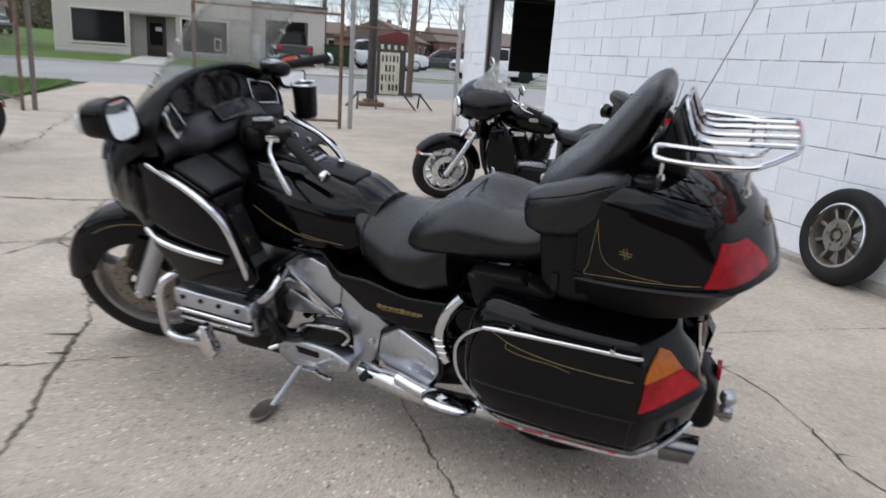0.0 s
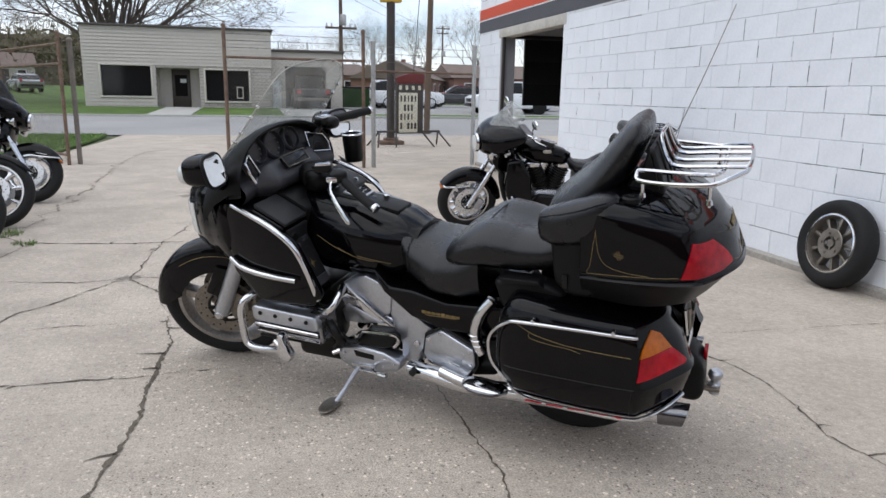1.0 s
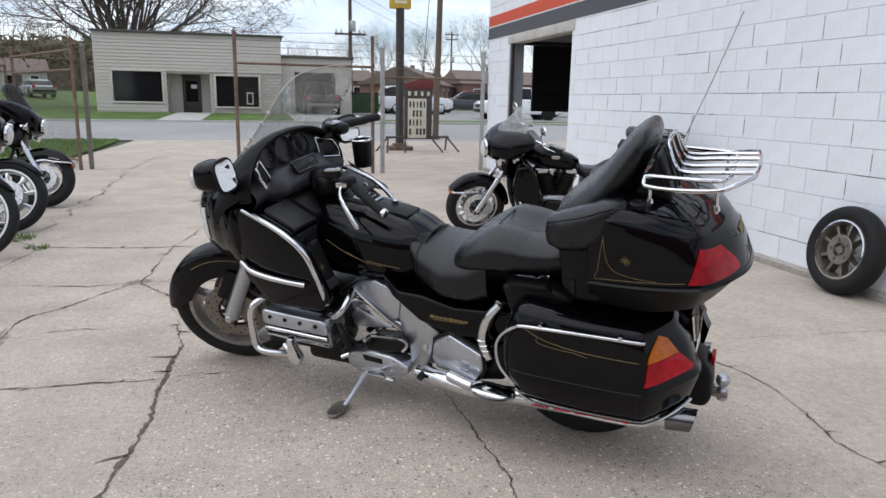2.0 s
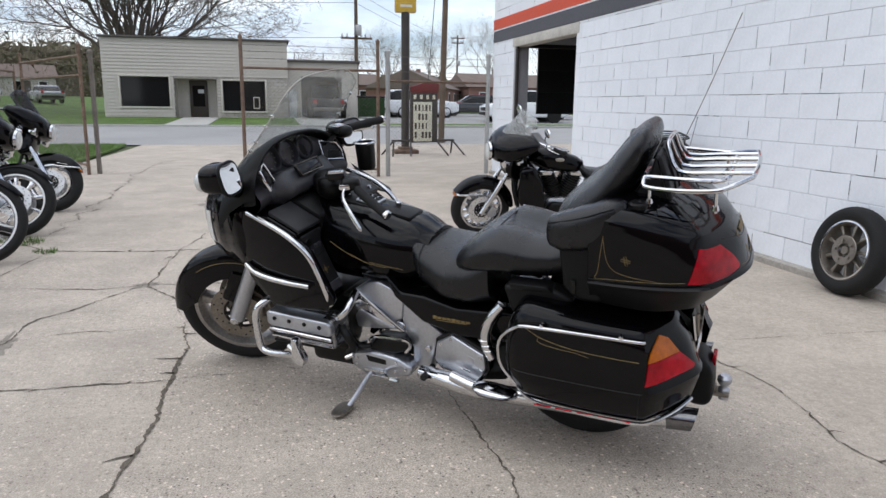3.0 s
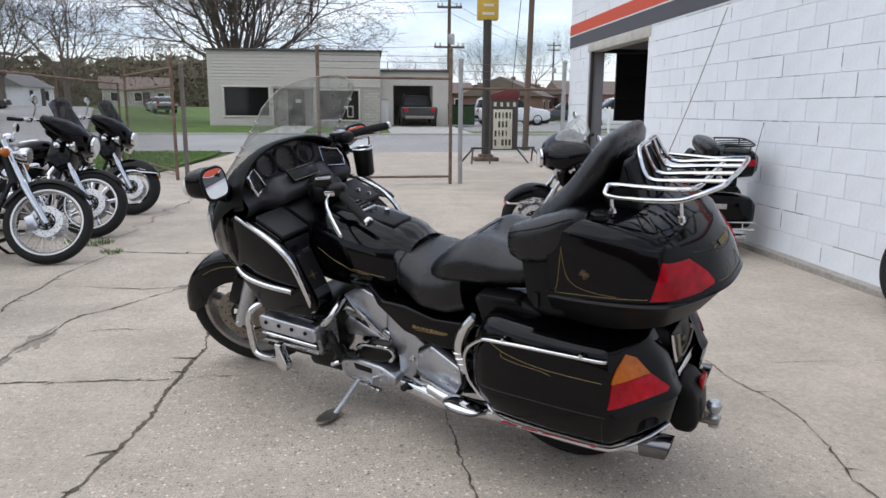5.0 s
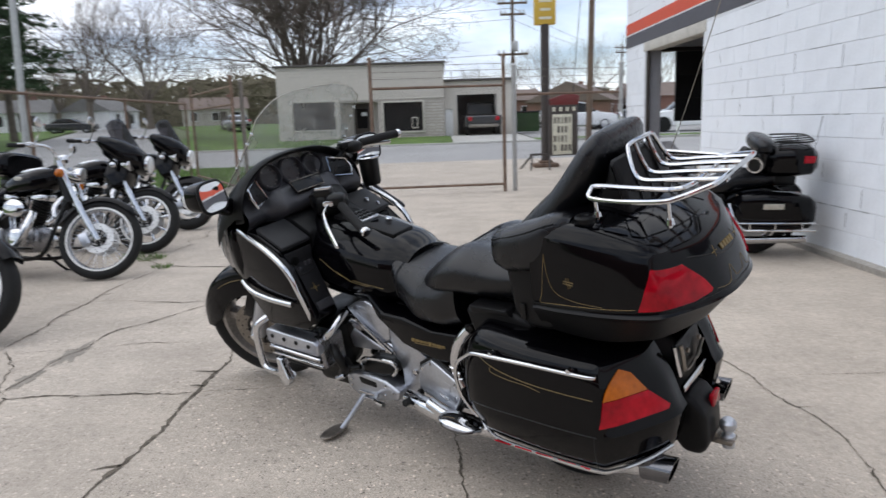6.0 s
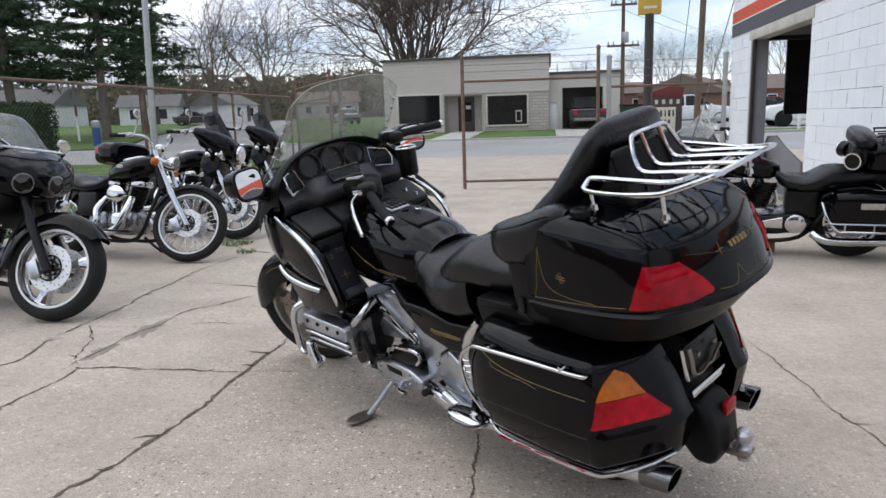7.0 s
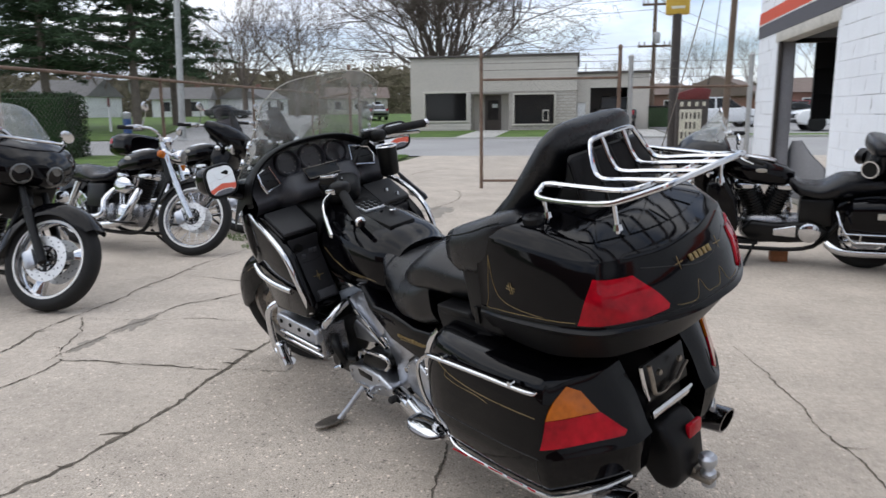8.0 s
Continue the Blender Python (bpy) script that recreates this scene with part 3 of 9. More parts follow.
sheet("driveway", [[(1.25, 31.5), (5.0, 31.5), (5.0, 39.95), (1.25, 39.95)]], KERB, 0.03, 0.05, "pale concrete driveway to the service bay", "driveway")


# cracks in the concrete: thin sunken lines of dirt
def crack(pts, width=0.012, seed=0, wander=0.03):
    rnd = random.Random(seed)
    bm = BM()
    P = [Vector((x, y, 0)) for x, y in pts]
    line = []
    for a, b in zip(P, P[1:]):
        n = max(2, int((b - a).length / 0.017))
        d = (b - a).normalized()
        side = Vector((-d.y, d.x, 0))
        for i in range(n):
            t = i / n
            f = 1.0 if i else 0.4
            w = (noise.noise((a + (b - a) * t) * 3.1 + Vector((seed * 3.7, 0, 0))) * 1.4 + 0.35 * noise.noise((a + (b - a) * t) * 17.0) + rnd.uniform(-0.16, 0.16)) * wander * f
            line.append((a.lerp(b, t) + side * w, side))
    line.append((P[-1], side))
    L, R = [], []
    n = len(line)
    for i, (p, s) in enumerate(line):
        k = 0.72 * width * (0.14 + 0.85 * abs(noise.noise(p * 2.3 + Vector((9.1, seed, 0)))) + 0.5 * max(0.0, noise.noise(p * 11.0 + Vector((2.3, seed, 5)))) + rnd.uniform(0, 0.55)) * (1.0 if noise.noise(p * 5.3 + Vector((seed, 4.4, 1.7))) > -0.22 else 0.35)
        k *= min(1.0, 0.25 + 4 * min(i, n - 1 - i) / n)
        L.append(bm.verts.new(p + s * k * rnd.uniform(0.3, 0.7)))
        R.append(bm.verts.new(p - s * k * rnd.uniform(0.3, 0.7)))
    for i in range(n - 1):
        bm.faces.new((L[i], L[i + 1], R[i + 1], R[i]))
    # short side branches where the slab has crumbled
    for i in range(3, n - 3):
        if rnd.random() > 1.0 * width:
            continue
        p, sd = line[i]
        d = (sd * rnd.choice((-1, 1)) + Vector((rnd.uniform(-0.9, 0.9), rnd.uniform(-0.9, 0.9), 0))).normalized()
        c = Vector((-d.y, d.x, 0))
        m = rnd.randint(2, 6)
        prev = None
        for j in range(m + 1):
            k = width * 0.30 * (1 - j / m) * rnd.uniform(0.6, 1.3) + 0.0006
            now = (bm.verts.new(p + c * k), bm.verts.new(p - c * k))
            if prev:
                bm.faces.new((prev[0], now[0], now[1], prev[1]))
            prev = now
            p = p + (d + c * rnd.uniform(-0.6, 0.6)) * rnd.uniform(0.012, 0.03)
    for v in bm.verts:
        v.co.z = 0.0035
    return tagged(part("pavement_crack", bm, CRACK), "dark jagged crack in the concrete, filled with dirt", "crack", "cracks in the lot", kind="structure")


crack([(-0.95, 1.7), (-0.75, 2.35), (-0.66, 2.66), (-0.61, 3.1), (-0.60, 3.55), (-0.59, 4.0), (-0.62, 4.5)], 0.034, 1)
crack([(-0.62, 4.5), (-0.75, 5.0), (-0.97, 5.46), (-0.93, 6.5), (-0.8, 7.1), (-0.7, 7.9)], 0.022, 2)
crack([(-2.3, 7.15), (-2.02, 6.8), (-1.39, 6.66), (-0.94, 6.63), (-0.55, 6.56)], 0.035, 3)
crack([(-1.58, 3.55), (-1.55, 4.25), (-1.47, 4.72), (-1.25, 5.05), (-0.97, 5.46)], 0.022, 4)
crack([(-0.97, 5.46), (-0.72, 5.38), (-0.4, 5.4)], 0.016, 5)
crack([(-2.4, 2.2), (-1.5, 3.05), (-1.53, 3.6), (-1.06, 3.6), (-0.6, 3.57), (-0.46, 3.6), (-0.15, 3.64)], 0.020, 6)
crack([(-1.9, 4.3), (-1.44, 4.32), (-1.19, 4.4), (-0.88, 4.4)], 0.009, 7)
crack([(-2.2, 3.2), (-1.93, 3.66), (-2.02, 4.0), (-2.02, 4.5), (-2.05, 5.7), (-1.98, 6.75)], 0.022, 8)
crack([(-1.53, 3.6), (-1.82, 4.1), (-1.95, 4.35)], 0.018, 9)
crack([(1.93, 4.35), (2.05, 3.45), (2.11, 3.0), (2.08, 2.65), (1.98, 2.4), (2.1, 1.6)], 0.015, 10)
crack([(0.62, 3.25), (0.64, 2.75), (0.66, 2.45), (0.65, 2.2), (0.6, 1.6)], 0.016, 11)
crack([(2.2, 3.56), (2.81, 3.54), (3.43, 3.5), (3.9, 3.5)], 0.009, 12, 0.006)
crack([(-2.17, 7.3), (-2.2, 10.0), (-2.4, 13.5), (-2.3, 16.2), (-1.5, 17.4)], 0.03, 13, 0.1)
crack([(-0.7, 7.9), (-0.8, 9.4), (-0.62, 11.1), (-1.05, 12.8)], 0.02, 14, 0.06)
crack([(-5.0, 6.2), (-3.6, 6.75), (-2.3, 7.15)], 0.02, 15)
crack([(-3.9, 14.2), (-1.5, 14.35), (3.0, 14.3)], 0.02, 16, 0.02)
crack([(-1.95, 5.5), (-1.3, 5.35), (-0.97, 5.46)], 0.02, 17)


def stain(x, y, rx, ry, seed, lift=0.002):
    bm = BM()
    n = 90
    c = bm.verts.new((x, y, lift))
    ring = []
    for i in range(n):
        a = 2 * math.pi * i / n
        k = 0.6 + 0.9 * abs(noise.noise(Vector((math.cos(a) * 1.7 + seed, math.sin(a) * 1.7, seed * 2.1))))
        k *= 1 + 0.5 * noise.noise(Vector((math.cos(a) * 7 + seed, math.sin(a) * 7, seed)))
        ring.append(bm.verts.new((x + rx * k * math.cos(a), y + ry * k * math.sin(a), lift)))
    for i in range(n):
        bm.faces.new((c, ring[i], ring[(i + 1) % n]))
    return tagged(part("pavement_stain", bm, PATCH), "dark damp stain where concrete has broken away", "stain", "stains on the lot", kind="structure")


stain(-1.0, 5.44, 0.10, 0.08, 1.3)
stain(-1.53, 4.25, 0.06, 0.20, 2.6)
stain(-1.56, 3.85, 0.045, 0.20, 4.4)
stain(-0.72, 9.6, 0.3, 0.5, 6.1)


def weeds(x, y, r, n, seed, h=0.05):
    rnd = random.Random(seed)
    V, F = [], []
    for _ in range(n):
        a, d = rnd.uniform(0, 6.3), r * math.sqrt(rnd.random())
        px, py = x + d * math.cos(a), y + d * math.sin(a)
        hh, b = h * rnd.uniform(0.4, 1.2), rnd.uniform(0, 6.3)
        w = 0.004
        k = len(V)
        V += [(px - w * math.sin(b), py + w * math.cos(b), 0), (px + w * math.sin(b), py - w * math.cos(b), 0), (px + math.cos(b) * hh * 0.8, py + math.sin(b) * hh * 0.8, hh)]
        F.append((k, k + 1, k + 2))
    ob = raw("weed_tuft", V, F, BLADE)
    return tagged(ob, "small green weeds growing out of a crack", "weeds", "weeds in the cracks", kind="stuff")


weeds(-2.28, 7.2, 0.16, 160, 1)
weeds(-2.0, 6.78, 0.10, 90, 2, 0.03)
weeds(-2.5, 7.3, 0.12, 80, 3, 0.04)
weeds(-1.95, 6.7, 0.05, 40, 5, 0.03)


def grass_field(x0, x1, y0, y1, n, seed, h=0.07):
    rnd = random.Random(seed)
    V, F = [], []
    for _ in range(n):
        px, py = rnd.uniform(x0, x1), rnd.uniform(y0, y1)
        z = gz(py) + 0.03
        hh, b = h * rnd.uniform(0.4, 1.3), rnd.uniform(0, 6.3)
        w = 0.006
        k = len(V)
        V += [(px - w * math.sin(b), py + w * math.cos(b), z), (px + w * math.sin(b), py - w * math.cos(b), z), (px + math.cos(b) * hh * 0.6, py + math.sin(b) * hh * 0.6, z + hh)]
        F.append((k, k + 1, k + 2))
    return tagged(raw("grass", V, F, BLADE), "short green grass blades at the edge of the lot", "grass", kind="stuff")


grass_field(-9.0, -4.0, 15.2, 21.5, 14000, 11)
grass_field(-11.0, -5.35, 4.0, 15.0, 14000, 12)

# garage of painted concrete block
WX, WY, NY = 3.88, 12.9, 12.9
OP0, OP1, OPZ = 9.30, 11.75, 2.20
COURSE, BLOCK, BASE = 0.188, 0.39, 0.06


def garage():
    bm = BM()
    t = 0.2
    x0, x1 = WX + 0.006, WX + t
    H = 3.7

    def wallbox(y0, y1, z0, z1):
        box(bm, ((x0 + x1) / 2, (y0 + y1) / 2, (z0 + z1) / 2), (x1 - x0, y1 - y0, z1 - z0))

    wallbox(-12, OP0, -0.1, H)
    wallbox(OP1, NY - 0.2, -0.1, H)
    wallbox(OP0, OP1, OPZ + 0.14, H)
    w = part("wall_west", bm, MORTAR)
    tagged(w, "white painted concrete block garage wall with cracked joints", "wall", kind="structure")
    # street side, with a wide opening
    bm = BM()
    for x0b, x1b, z0, z1 in ((WX + 0.006, 4.24, -0.1, H), (6.6, 16.0, -0.1, H), (4.24, 6.6, 2.34, H)):
        box(bm, ((x0b + x1b) / 2, NY - 0.1, (z0 + z1) / 2), (x1b - x0b, 0.2, z1 - z0))
    tagged(part("wall_north", bm, MORTAR), "white painted block wall on the street side of the garage", "wall", kind="structure")
    bm = BM()
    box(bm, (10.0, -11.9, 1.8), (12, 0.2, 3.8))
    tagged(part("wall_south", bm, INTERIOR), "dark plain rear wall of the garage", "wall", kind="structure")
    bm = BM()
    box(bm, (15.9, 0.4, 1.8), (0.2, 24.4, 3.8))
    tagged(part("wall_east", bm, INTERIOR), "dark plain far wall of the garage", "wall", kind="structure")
    bm = BM()
    box(bm, (9.95, 0.45, 3.75), (12.3, 25.1, 0.12), 0.02)
    tagged(part("roof", bm, ROOFEDGE), "flat dark garage roof", "roof", kind="structure")
    bm = BM()
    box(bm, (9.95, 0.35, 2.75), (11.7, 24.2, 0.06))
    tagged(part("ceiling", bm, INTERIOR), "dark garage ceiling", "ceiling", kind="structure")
    bm = BM()
    box(bm, (9.95, 0.35, -0.04), (11.7, 24.4, 0.08))
    tagged(part("floor", bm, FOOTING), "grey concrete garage floor", "floor", kind="structure")
    # footing ledge
    bm = BM()
    for a, b in ((-12, OP0 - 0.02), (OP1 + 0.02, NY)):
        n = int((b - a) / 0.25)
        pts = [(0.05, 0.0), (0.055, 0.045), (0.0, 0.062)]
        rings = []
        for i in range(n + 1):
            y = a + (b - a) * i / n
            k = 0.7 + 0.6 * abs(noise.noise(Vector((0.3, y * 2.1, 0))))
            rings.append([bm.verts.new((WX - d * k, y, z * (0.8 + 0.3 * k))) for d, z in pts] + [bm.verts.new((WX + 0.02, y, -0.02))])
        for A, B in zip(rings, rings[1:]):
            for j in range(4):
                bm.faces.new((A[j], A[(j + 1) % 4], B[(j + 1) % 4], B[j]))
    tagged(part("wall_footing", bm, FOOTING), "rough grey concrete footing along the foot of the wall", "footing", kind="structure")
    # painted bands
    for nm, z0, z1, m_, lab in (("trim_1", 2.345, 2.535, CHARCOAL, "dark charcoal painted band along the wall"), ("trim_2", 2.56, 2.735, ORANGE, "bright orange painted band along the wall")):
        bm = BM()
        box(bm, (WX - 0.006, (0.5 + NY) / 2 - 6, (z0 + z1) / 2), (0.012, NY - 0.5 + 12, z1 - z0), 0.003, seg=1)
        box(bm, (WX + 3.0, NY + 0.006, (z0 + z1) / 2), (6.02, 0.012, z1 - z0), 0.003, seg=1)
        tagged(part(nm, bm, m_), lab, "painted band", kind="structure")
    bm = BM()
    box(bm, (WX - 0.008, (0.5 + NY) / 2 - 6, 2.548), (0.014, NY - 0.5 + 12, 0.018))
    tagged(part("trim_3", bm, WHITEPAINT), "thin white painted line between the bands", "painted line", kind="structure")
    # door opening: lintel, grey jambs, dark frame
    d = thing("door_1", Matrix.Translation((0, 0, 0)), "open garage doorway with grey jambs and a worn lintel", "doorway")
    d["kind"] = "structure"
    bm = box(BM(), (WX + 0.09, (OP0 + OP1) / 2, OPZ + 0.07), (0.21, OP1 - OP0 + 0.16, 0.14), 0.008)
    part("lintel", bm, LINTEL, d, "chipped pale lintel")
    bm = box(BM(), (WX + 0.11, OP1 - 0.02, OPZ / 2), (0.24, 0.06, OPZ), 0.006)
    part("jamb", bm, GREYTRIM, d, "grey painted jamb")
    bm = box(BM(), (WX + 0.11, OP0 + 0.012, OPZ / 2), (0.19, 0.03, OPZ), 0.006)
    part("jamb", bm, WHITEPAINT, d)
    bm = box(BM(), (WX + 0.015, OP1 - 0.085, OPZ / 2), (0.05, 0.05, OPZ), 0.006)
    part("track", bm, DARKSTEEL, d, "dark steel door track")
    # street opening with the raised panel
    d2 = thing("window_1", Matrix.Translation((0, 0, 0)), "wide street-side opening with a half raised dark panel", "window")
    d2["kind"] = "structure"
    for x, w in ((4.275, 0.07), (6.57, 0.09)):
        part("frame", box(BM(), (x, NY - 0.1, 1.17), (w, 0.14, 2.34), 0.006), DARKSTEEL, d2)
    part("frame", box(BM(), (5.42, NY - 0.1, 2.31), (2.36, 0.14, 0.07), 0.006), DARKSTEEL, d2)
    for i in range(3):
        part("panel", box(BM(), (5.62, NY - 0.12, 1.295 + 0.39 * i), (1.86, 0.06, 0.389), 0.004), DARKPANEL, d2, "dark raised door panel")

    bm = slab(BM(), [(10.2, 0.0), (12.05, 0.0), (12.0, 0.55), (11.75, 0.80), (11.35, 0.82), (10.9, 0.66), (10.25, 0.50)], 4.16, 4.19, 0.006, m=Matrix(((0, 1, 0, 0), (1, 0, 0, 0), (0, 0, 1, 0), (0, 0, 0, 1))))
    tagged(part("plastic_sheet", bm, SHEET), "curved grey plastic sheet standing inside the doorway", "sheet")


garage()
# added wall, never in view: keeps low sky out of the gloss reflections
_back = box(BM(), (-5.0, -8.1, 2.2), (18.4, 0.2, 4.5), 0.01)
tagged(part("unseen_back_wall", _back, REDBRICK), "plain brown wall, added unseen to darken low reflections", "wall", kind="structure")

# concrete blocks of the wall
_bl = {}


def block_mesh(l, h):
    key = (round(l, 3), round(h, 3))
    if key not in _bl:
        bm = BM()
        box(bm, (0, 0, 0), (0.02, l - 0.0045, h - 0.0045), 0.0028, seg=1)
        me = bpy.data.meshes.new("brick")
        bm.to_mesh(me)
        bm.free()
        me.materials.append(WHITE_BLOCK)
        _bl[key] = me
    return _bl[key]


def block_wall():
    west = bpy.data.objects["wall_west"]
    north = bpy.data.objects["wall_north"]
    rnd = random.Random(5)
    rest = BM()
    for r in range(19):
        z0 = BASE + r * COURSE
        z1 = z0 + COURSE
        if z0 > 3.6:
            break
        off = 0.195 * (r % 2) + 0.02
        y = -9.0 + off
        while y < WY - 0.01:
            a, b = y, min(y + BLOCK, WY)
            y += BLOCK
            spans = [(a, b)]
            if z0 < OPZ + 0.12:
                spans = [(max(a, s), min(b, e)) for s, e in ((-20, OP0), (OP1, WY)) if min(b, e) - max(a, s) > 0.04]
            for s, e in spans:
                jit = rnd.uniform(-0.0012, 0.0012)
                c = (WX + 0.008 + jit, (s + e) / 2, (z0 + z1) / 2)
                if 1.8 < s < 6.6 and z0 < 2.7:
                    ob = new("brick", block_mesh(e - s, COURSE))
                    ob.location = c
                    ob.parent = west
                else:
                    box(rest, c, (0.02, e - s - 0.0045, COURSE - 0.0045), 0.0028, seg=1)
        x = WX + 0.02 + (0.0 if r % 2 else 0.18)
        while x < 4.24:
            e = min(x + BLOCK, 4.24)
            if e - x > 0.05:
                box(rest, ((x + e) / 2, NY - 0.008, (z0 + z1) / 2), (e - x - 0.0045, 0.02, COURSE - 0.0045), 0.0028, seg=1)
            x += BLOCK
    p = part("bricks", rest, WHITE_BLOCK, west)
    p["kind"] = "stuff"
    # joints that have opened and show dark
    dj = BM()
    for r in range(1, 18):
        z = BASE + r * COURSE
        y = -2.0
        while y < 12.8:
            l = rnd.uniform(0.2, 1.3)
            if rnd.random() < (0.50 if r in (6, 7, 8, 9, 10, 12) else 0.28) and not (OP0 - 0.1 < y + l and y < OP1 and z < OPZ + 0.2):
                n = max(2, int(l / 0.08))
                for i in range(n):
                    if rnd.random() < 0.8:
                        h = rnd.uniform(0.0015, 0.0055)
                        box(dj, (WX + 0.004, y + l * (i + 0.5) / n, z + rnd.uniform(-0.001, 0.001)), (0.013, l / n + 0.002, h))
            y += l + rnd.uniform(0.0, 0.5)
    for r in range(0, 17):
        off = 0.195 * (r % 2) + 0.02
        for k in range(5, 56):
            y = -9.0 + off + k * BLOCK
            z = BASE + (r + 0.5) * COURSE
            if y < 12.8 and not (OP0 - 0.1 < y < OP1 + 0.1 and z < OPZ + 0.2) and rnd.random() < 0.30:
                box(dj, (WX + 0.004, y, z), (0.013, rnd.uniform(0.001, 0.0045), COURSE * rnd.uniform(0.5, 0.95)))
    p = part("open_joints", dj, JOINT_DIRT, west)
    p["kind"] = "stuff"


# ---- fences ----
def link_mesh(bm, p0, p1, z0, z1, pitch=0.065, r=0.0013):
    """Woven wire as crossing diagonals between two uprights."""
    a, b = Vector(p0), Vector(p1)
    L = (b - a).length
    d = (b - a) / L
    H = z1 - z0
    n = int((L + H) / pitch)
    side = Vector((-d.y, d.x, 0))
    for sgn in (1, -1):
        for i in range(n + 1):
            s = i * pitch - H
            u0, u1 = max(0.0, s), min(L, s + H)
            if u1 - u0 < 0.02:
                continue
            if sgn > 0:
                q0, q1 = a + d * u0 + Vector((0, 0, z0 + (u0 - s))), a + d * u1 + Vector((0, 0, z0 + (u1 - s)))
            else:
                q0, q1 = a + d * u0 + Vector((0, 0, z1 - (u0 - s))), a + d * u1 + Vector((0, 0, z1 - (u1 - s)))
            o = side * 0.003 * sgn
            w = (q1 - q0).normalized()
            e1 = w.cross(side).normalized() * r
            e2 = side * r
            A = [bm.verts.new(q0 + o + v) for v in (e1, -0.5 * e1 + 0.87 * e2, -0.5 * e1 - 0.87 * e2)]
            B = [bm.verts.new(q1 + o + v) for v in (e1, -0.5 * e1 + 0.87 * e2, -0.5 * e1 - 0.87 * e2)]
            for j in range(3):
                bm.faces.new((A[j], A[(j + 1) % 3], B[(j + 1) % 3], B[j]))


def fence(p0, p1, h, posts, rails, wires, label, name="chain_link_fence", category="fence", post_h=None, mat_post=RUST, post_r=0.03, mesh_to=None):
    f = thing(name, Matrix.Identity(4), label, category)
    a, b = Vector((*p0, 0)), Vector((*p1, 0))
    ph = post_h or h
    for i in range(posts):
        q = a.lerp(b, i / (posts - 1))
        g = gz(q.y)
        bm = BM()
        rod(bm, (q.x, q.y, g), (q.x, q.y, g + ph), post_r, 10)
        lathe(bm, [(post_r * 1.25, 0), (post_r * 1.25, 0.03), (post_r * 0.6, 0.055), (0, 0.06)], 10, Matrix.Translation((q.x, q.y, g + ph - 0.02)) @ pose(0, 0, 0, 90, 0, 0))
        part("post", bm, mat_post, f)
    for z in rails:
        bm = BM()
        rod(bm, (a.x, a.y, z), (b.x, b.y, z), 0.021, 8)
        part("rail", bm, RUST, f)
    bm = BM()
    link_mesh(bm, a, b, 0.06, mesh_to or h)
    w = part("wire_mesh", bm, WIRE, f)
    w["kind"] = "stuff"
    for z in wires:
        bm = BM()
        rod(bm, (a.x, a.y, z), (b.x, b.y, z), 0.0035, 5)
        L = (b - a).length
        for i in range(int(L / 0.13)):
            q = a.lerp(b, i * 0.13 / L) + Vector((0, 0, z))
            rod(bm, q + Vector((0.012, 0.0, 0.018)), q - Vector((0.012, 0, 0.018)), 0.0022, 3)
        part("barbed_wire", bm, WIRE, f)
    return f


fence((-5.1, -2.0), (-5.1, 16.6), 1.8, 7, (1.8,), (), "old chain-link fence with a rusty top rail beside the lawn", post_r=0.024)
fence((-3.15, 13.5), (-5.05, 16.9), 1.7, 2, (1.66, 1.98, 0.16), (), "rusty open chain-link gate leaf standing beside the entrance", "gate", "gate", 2.15, RUST)
fence((-3.0, 13.62), (-3.02, 13.66), 2.1, 2, (), (), "weathered gate post of rusty pipe", "gate_post", "post", 2.05, WEATHERED, 0.035)
fence((-0.52, 12.45), (1.72, 12.6), 1.78, 2, (0.13, 1.80), (1.95, 2.06, 2.16), "closed chain-link gate leaf with rusty pipe frame and barbed wire", "gate", "gate", 2.28, RUST)
fence((1.90, 12.66), (3.80, 12.95), 1.62, 2, (1.64,), (1.80, 1.93, 2.05), "chain-link fence section between gate post and garage", post_h=2.12, mat_post=GALV, post_r=0.04)

# ---- roadside signs and poles ----
def sign_pole():
    s = thing("pole_sign", pose(3.28, 18.35, 0), "tall dark steel pole with a yellow sign box", "pole sign")
    part("pole", rod(BM(), (0, 0, 0.05), (0, 0, 4.6), 0.105, 18), DARKSTEEL, s)
    bm = box(BM(), (0, 0, 0.05), (0.62, 0.5, 0.10), 0.02)
    box(bm, (0, 0, 0.13), (0.34, 0.3, 0.08), 0.02)
    part("base", bm, RUST, s, "rusty base plate")
    bm = box(BM(), (0.0, 0.0, 4.05), (0.52, 0.22, 1.16), 0.03)
    part("sign_box", bm, YELLOW, s, "yellow sign box")
    for y in (-0.116, 0.116):
        bm = BM()
        for i, z in enumerate((3.62, 3.82, 4.02)):
            box(bm, (0, y, z), (0.30 - 0.05 * (i % 2), 0.006, 0.06))
        part("lettering", bm, SIGNCREAM, s)


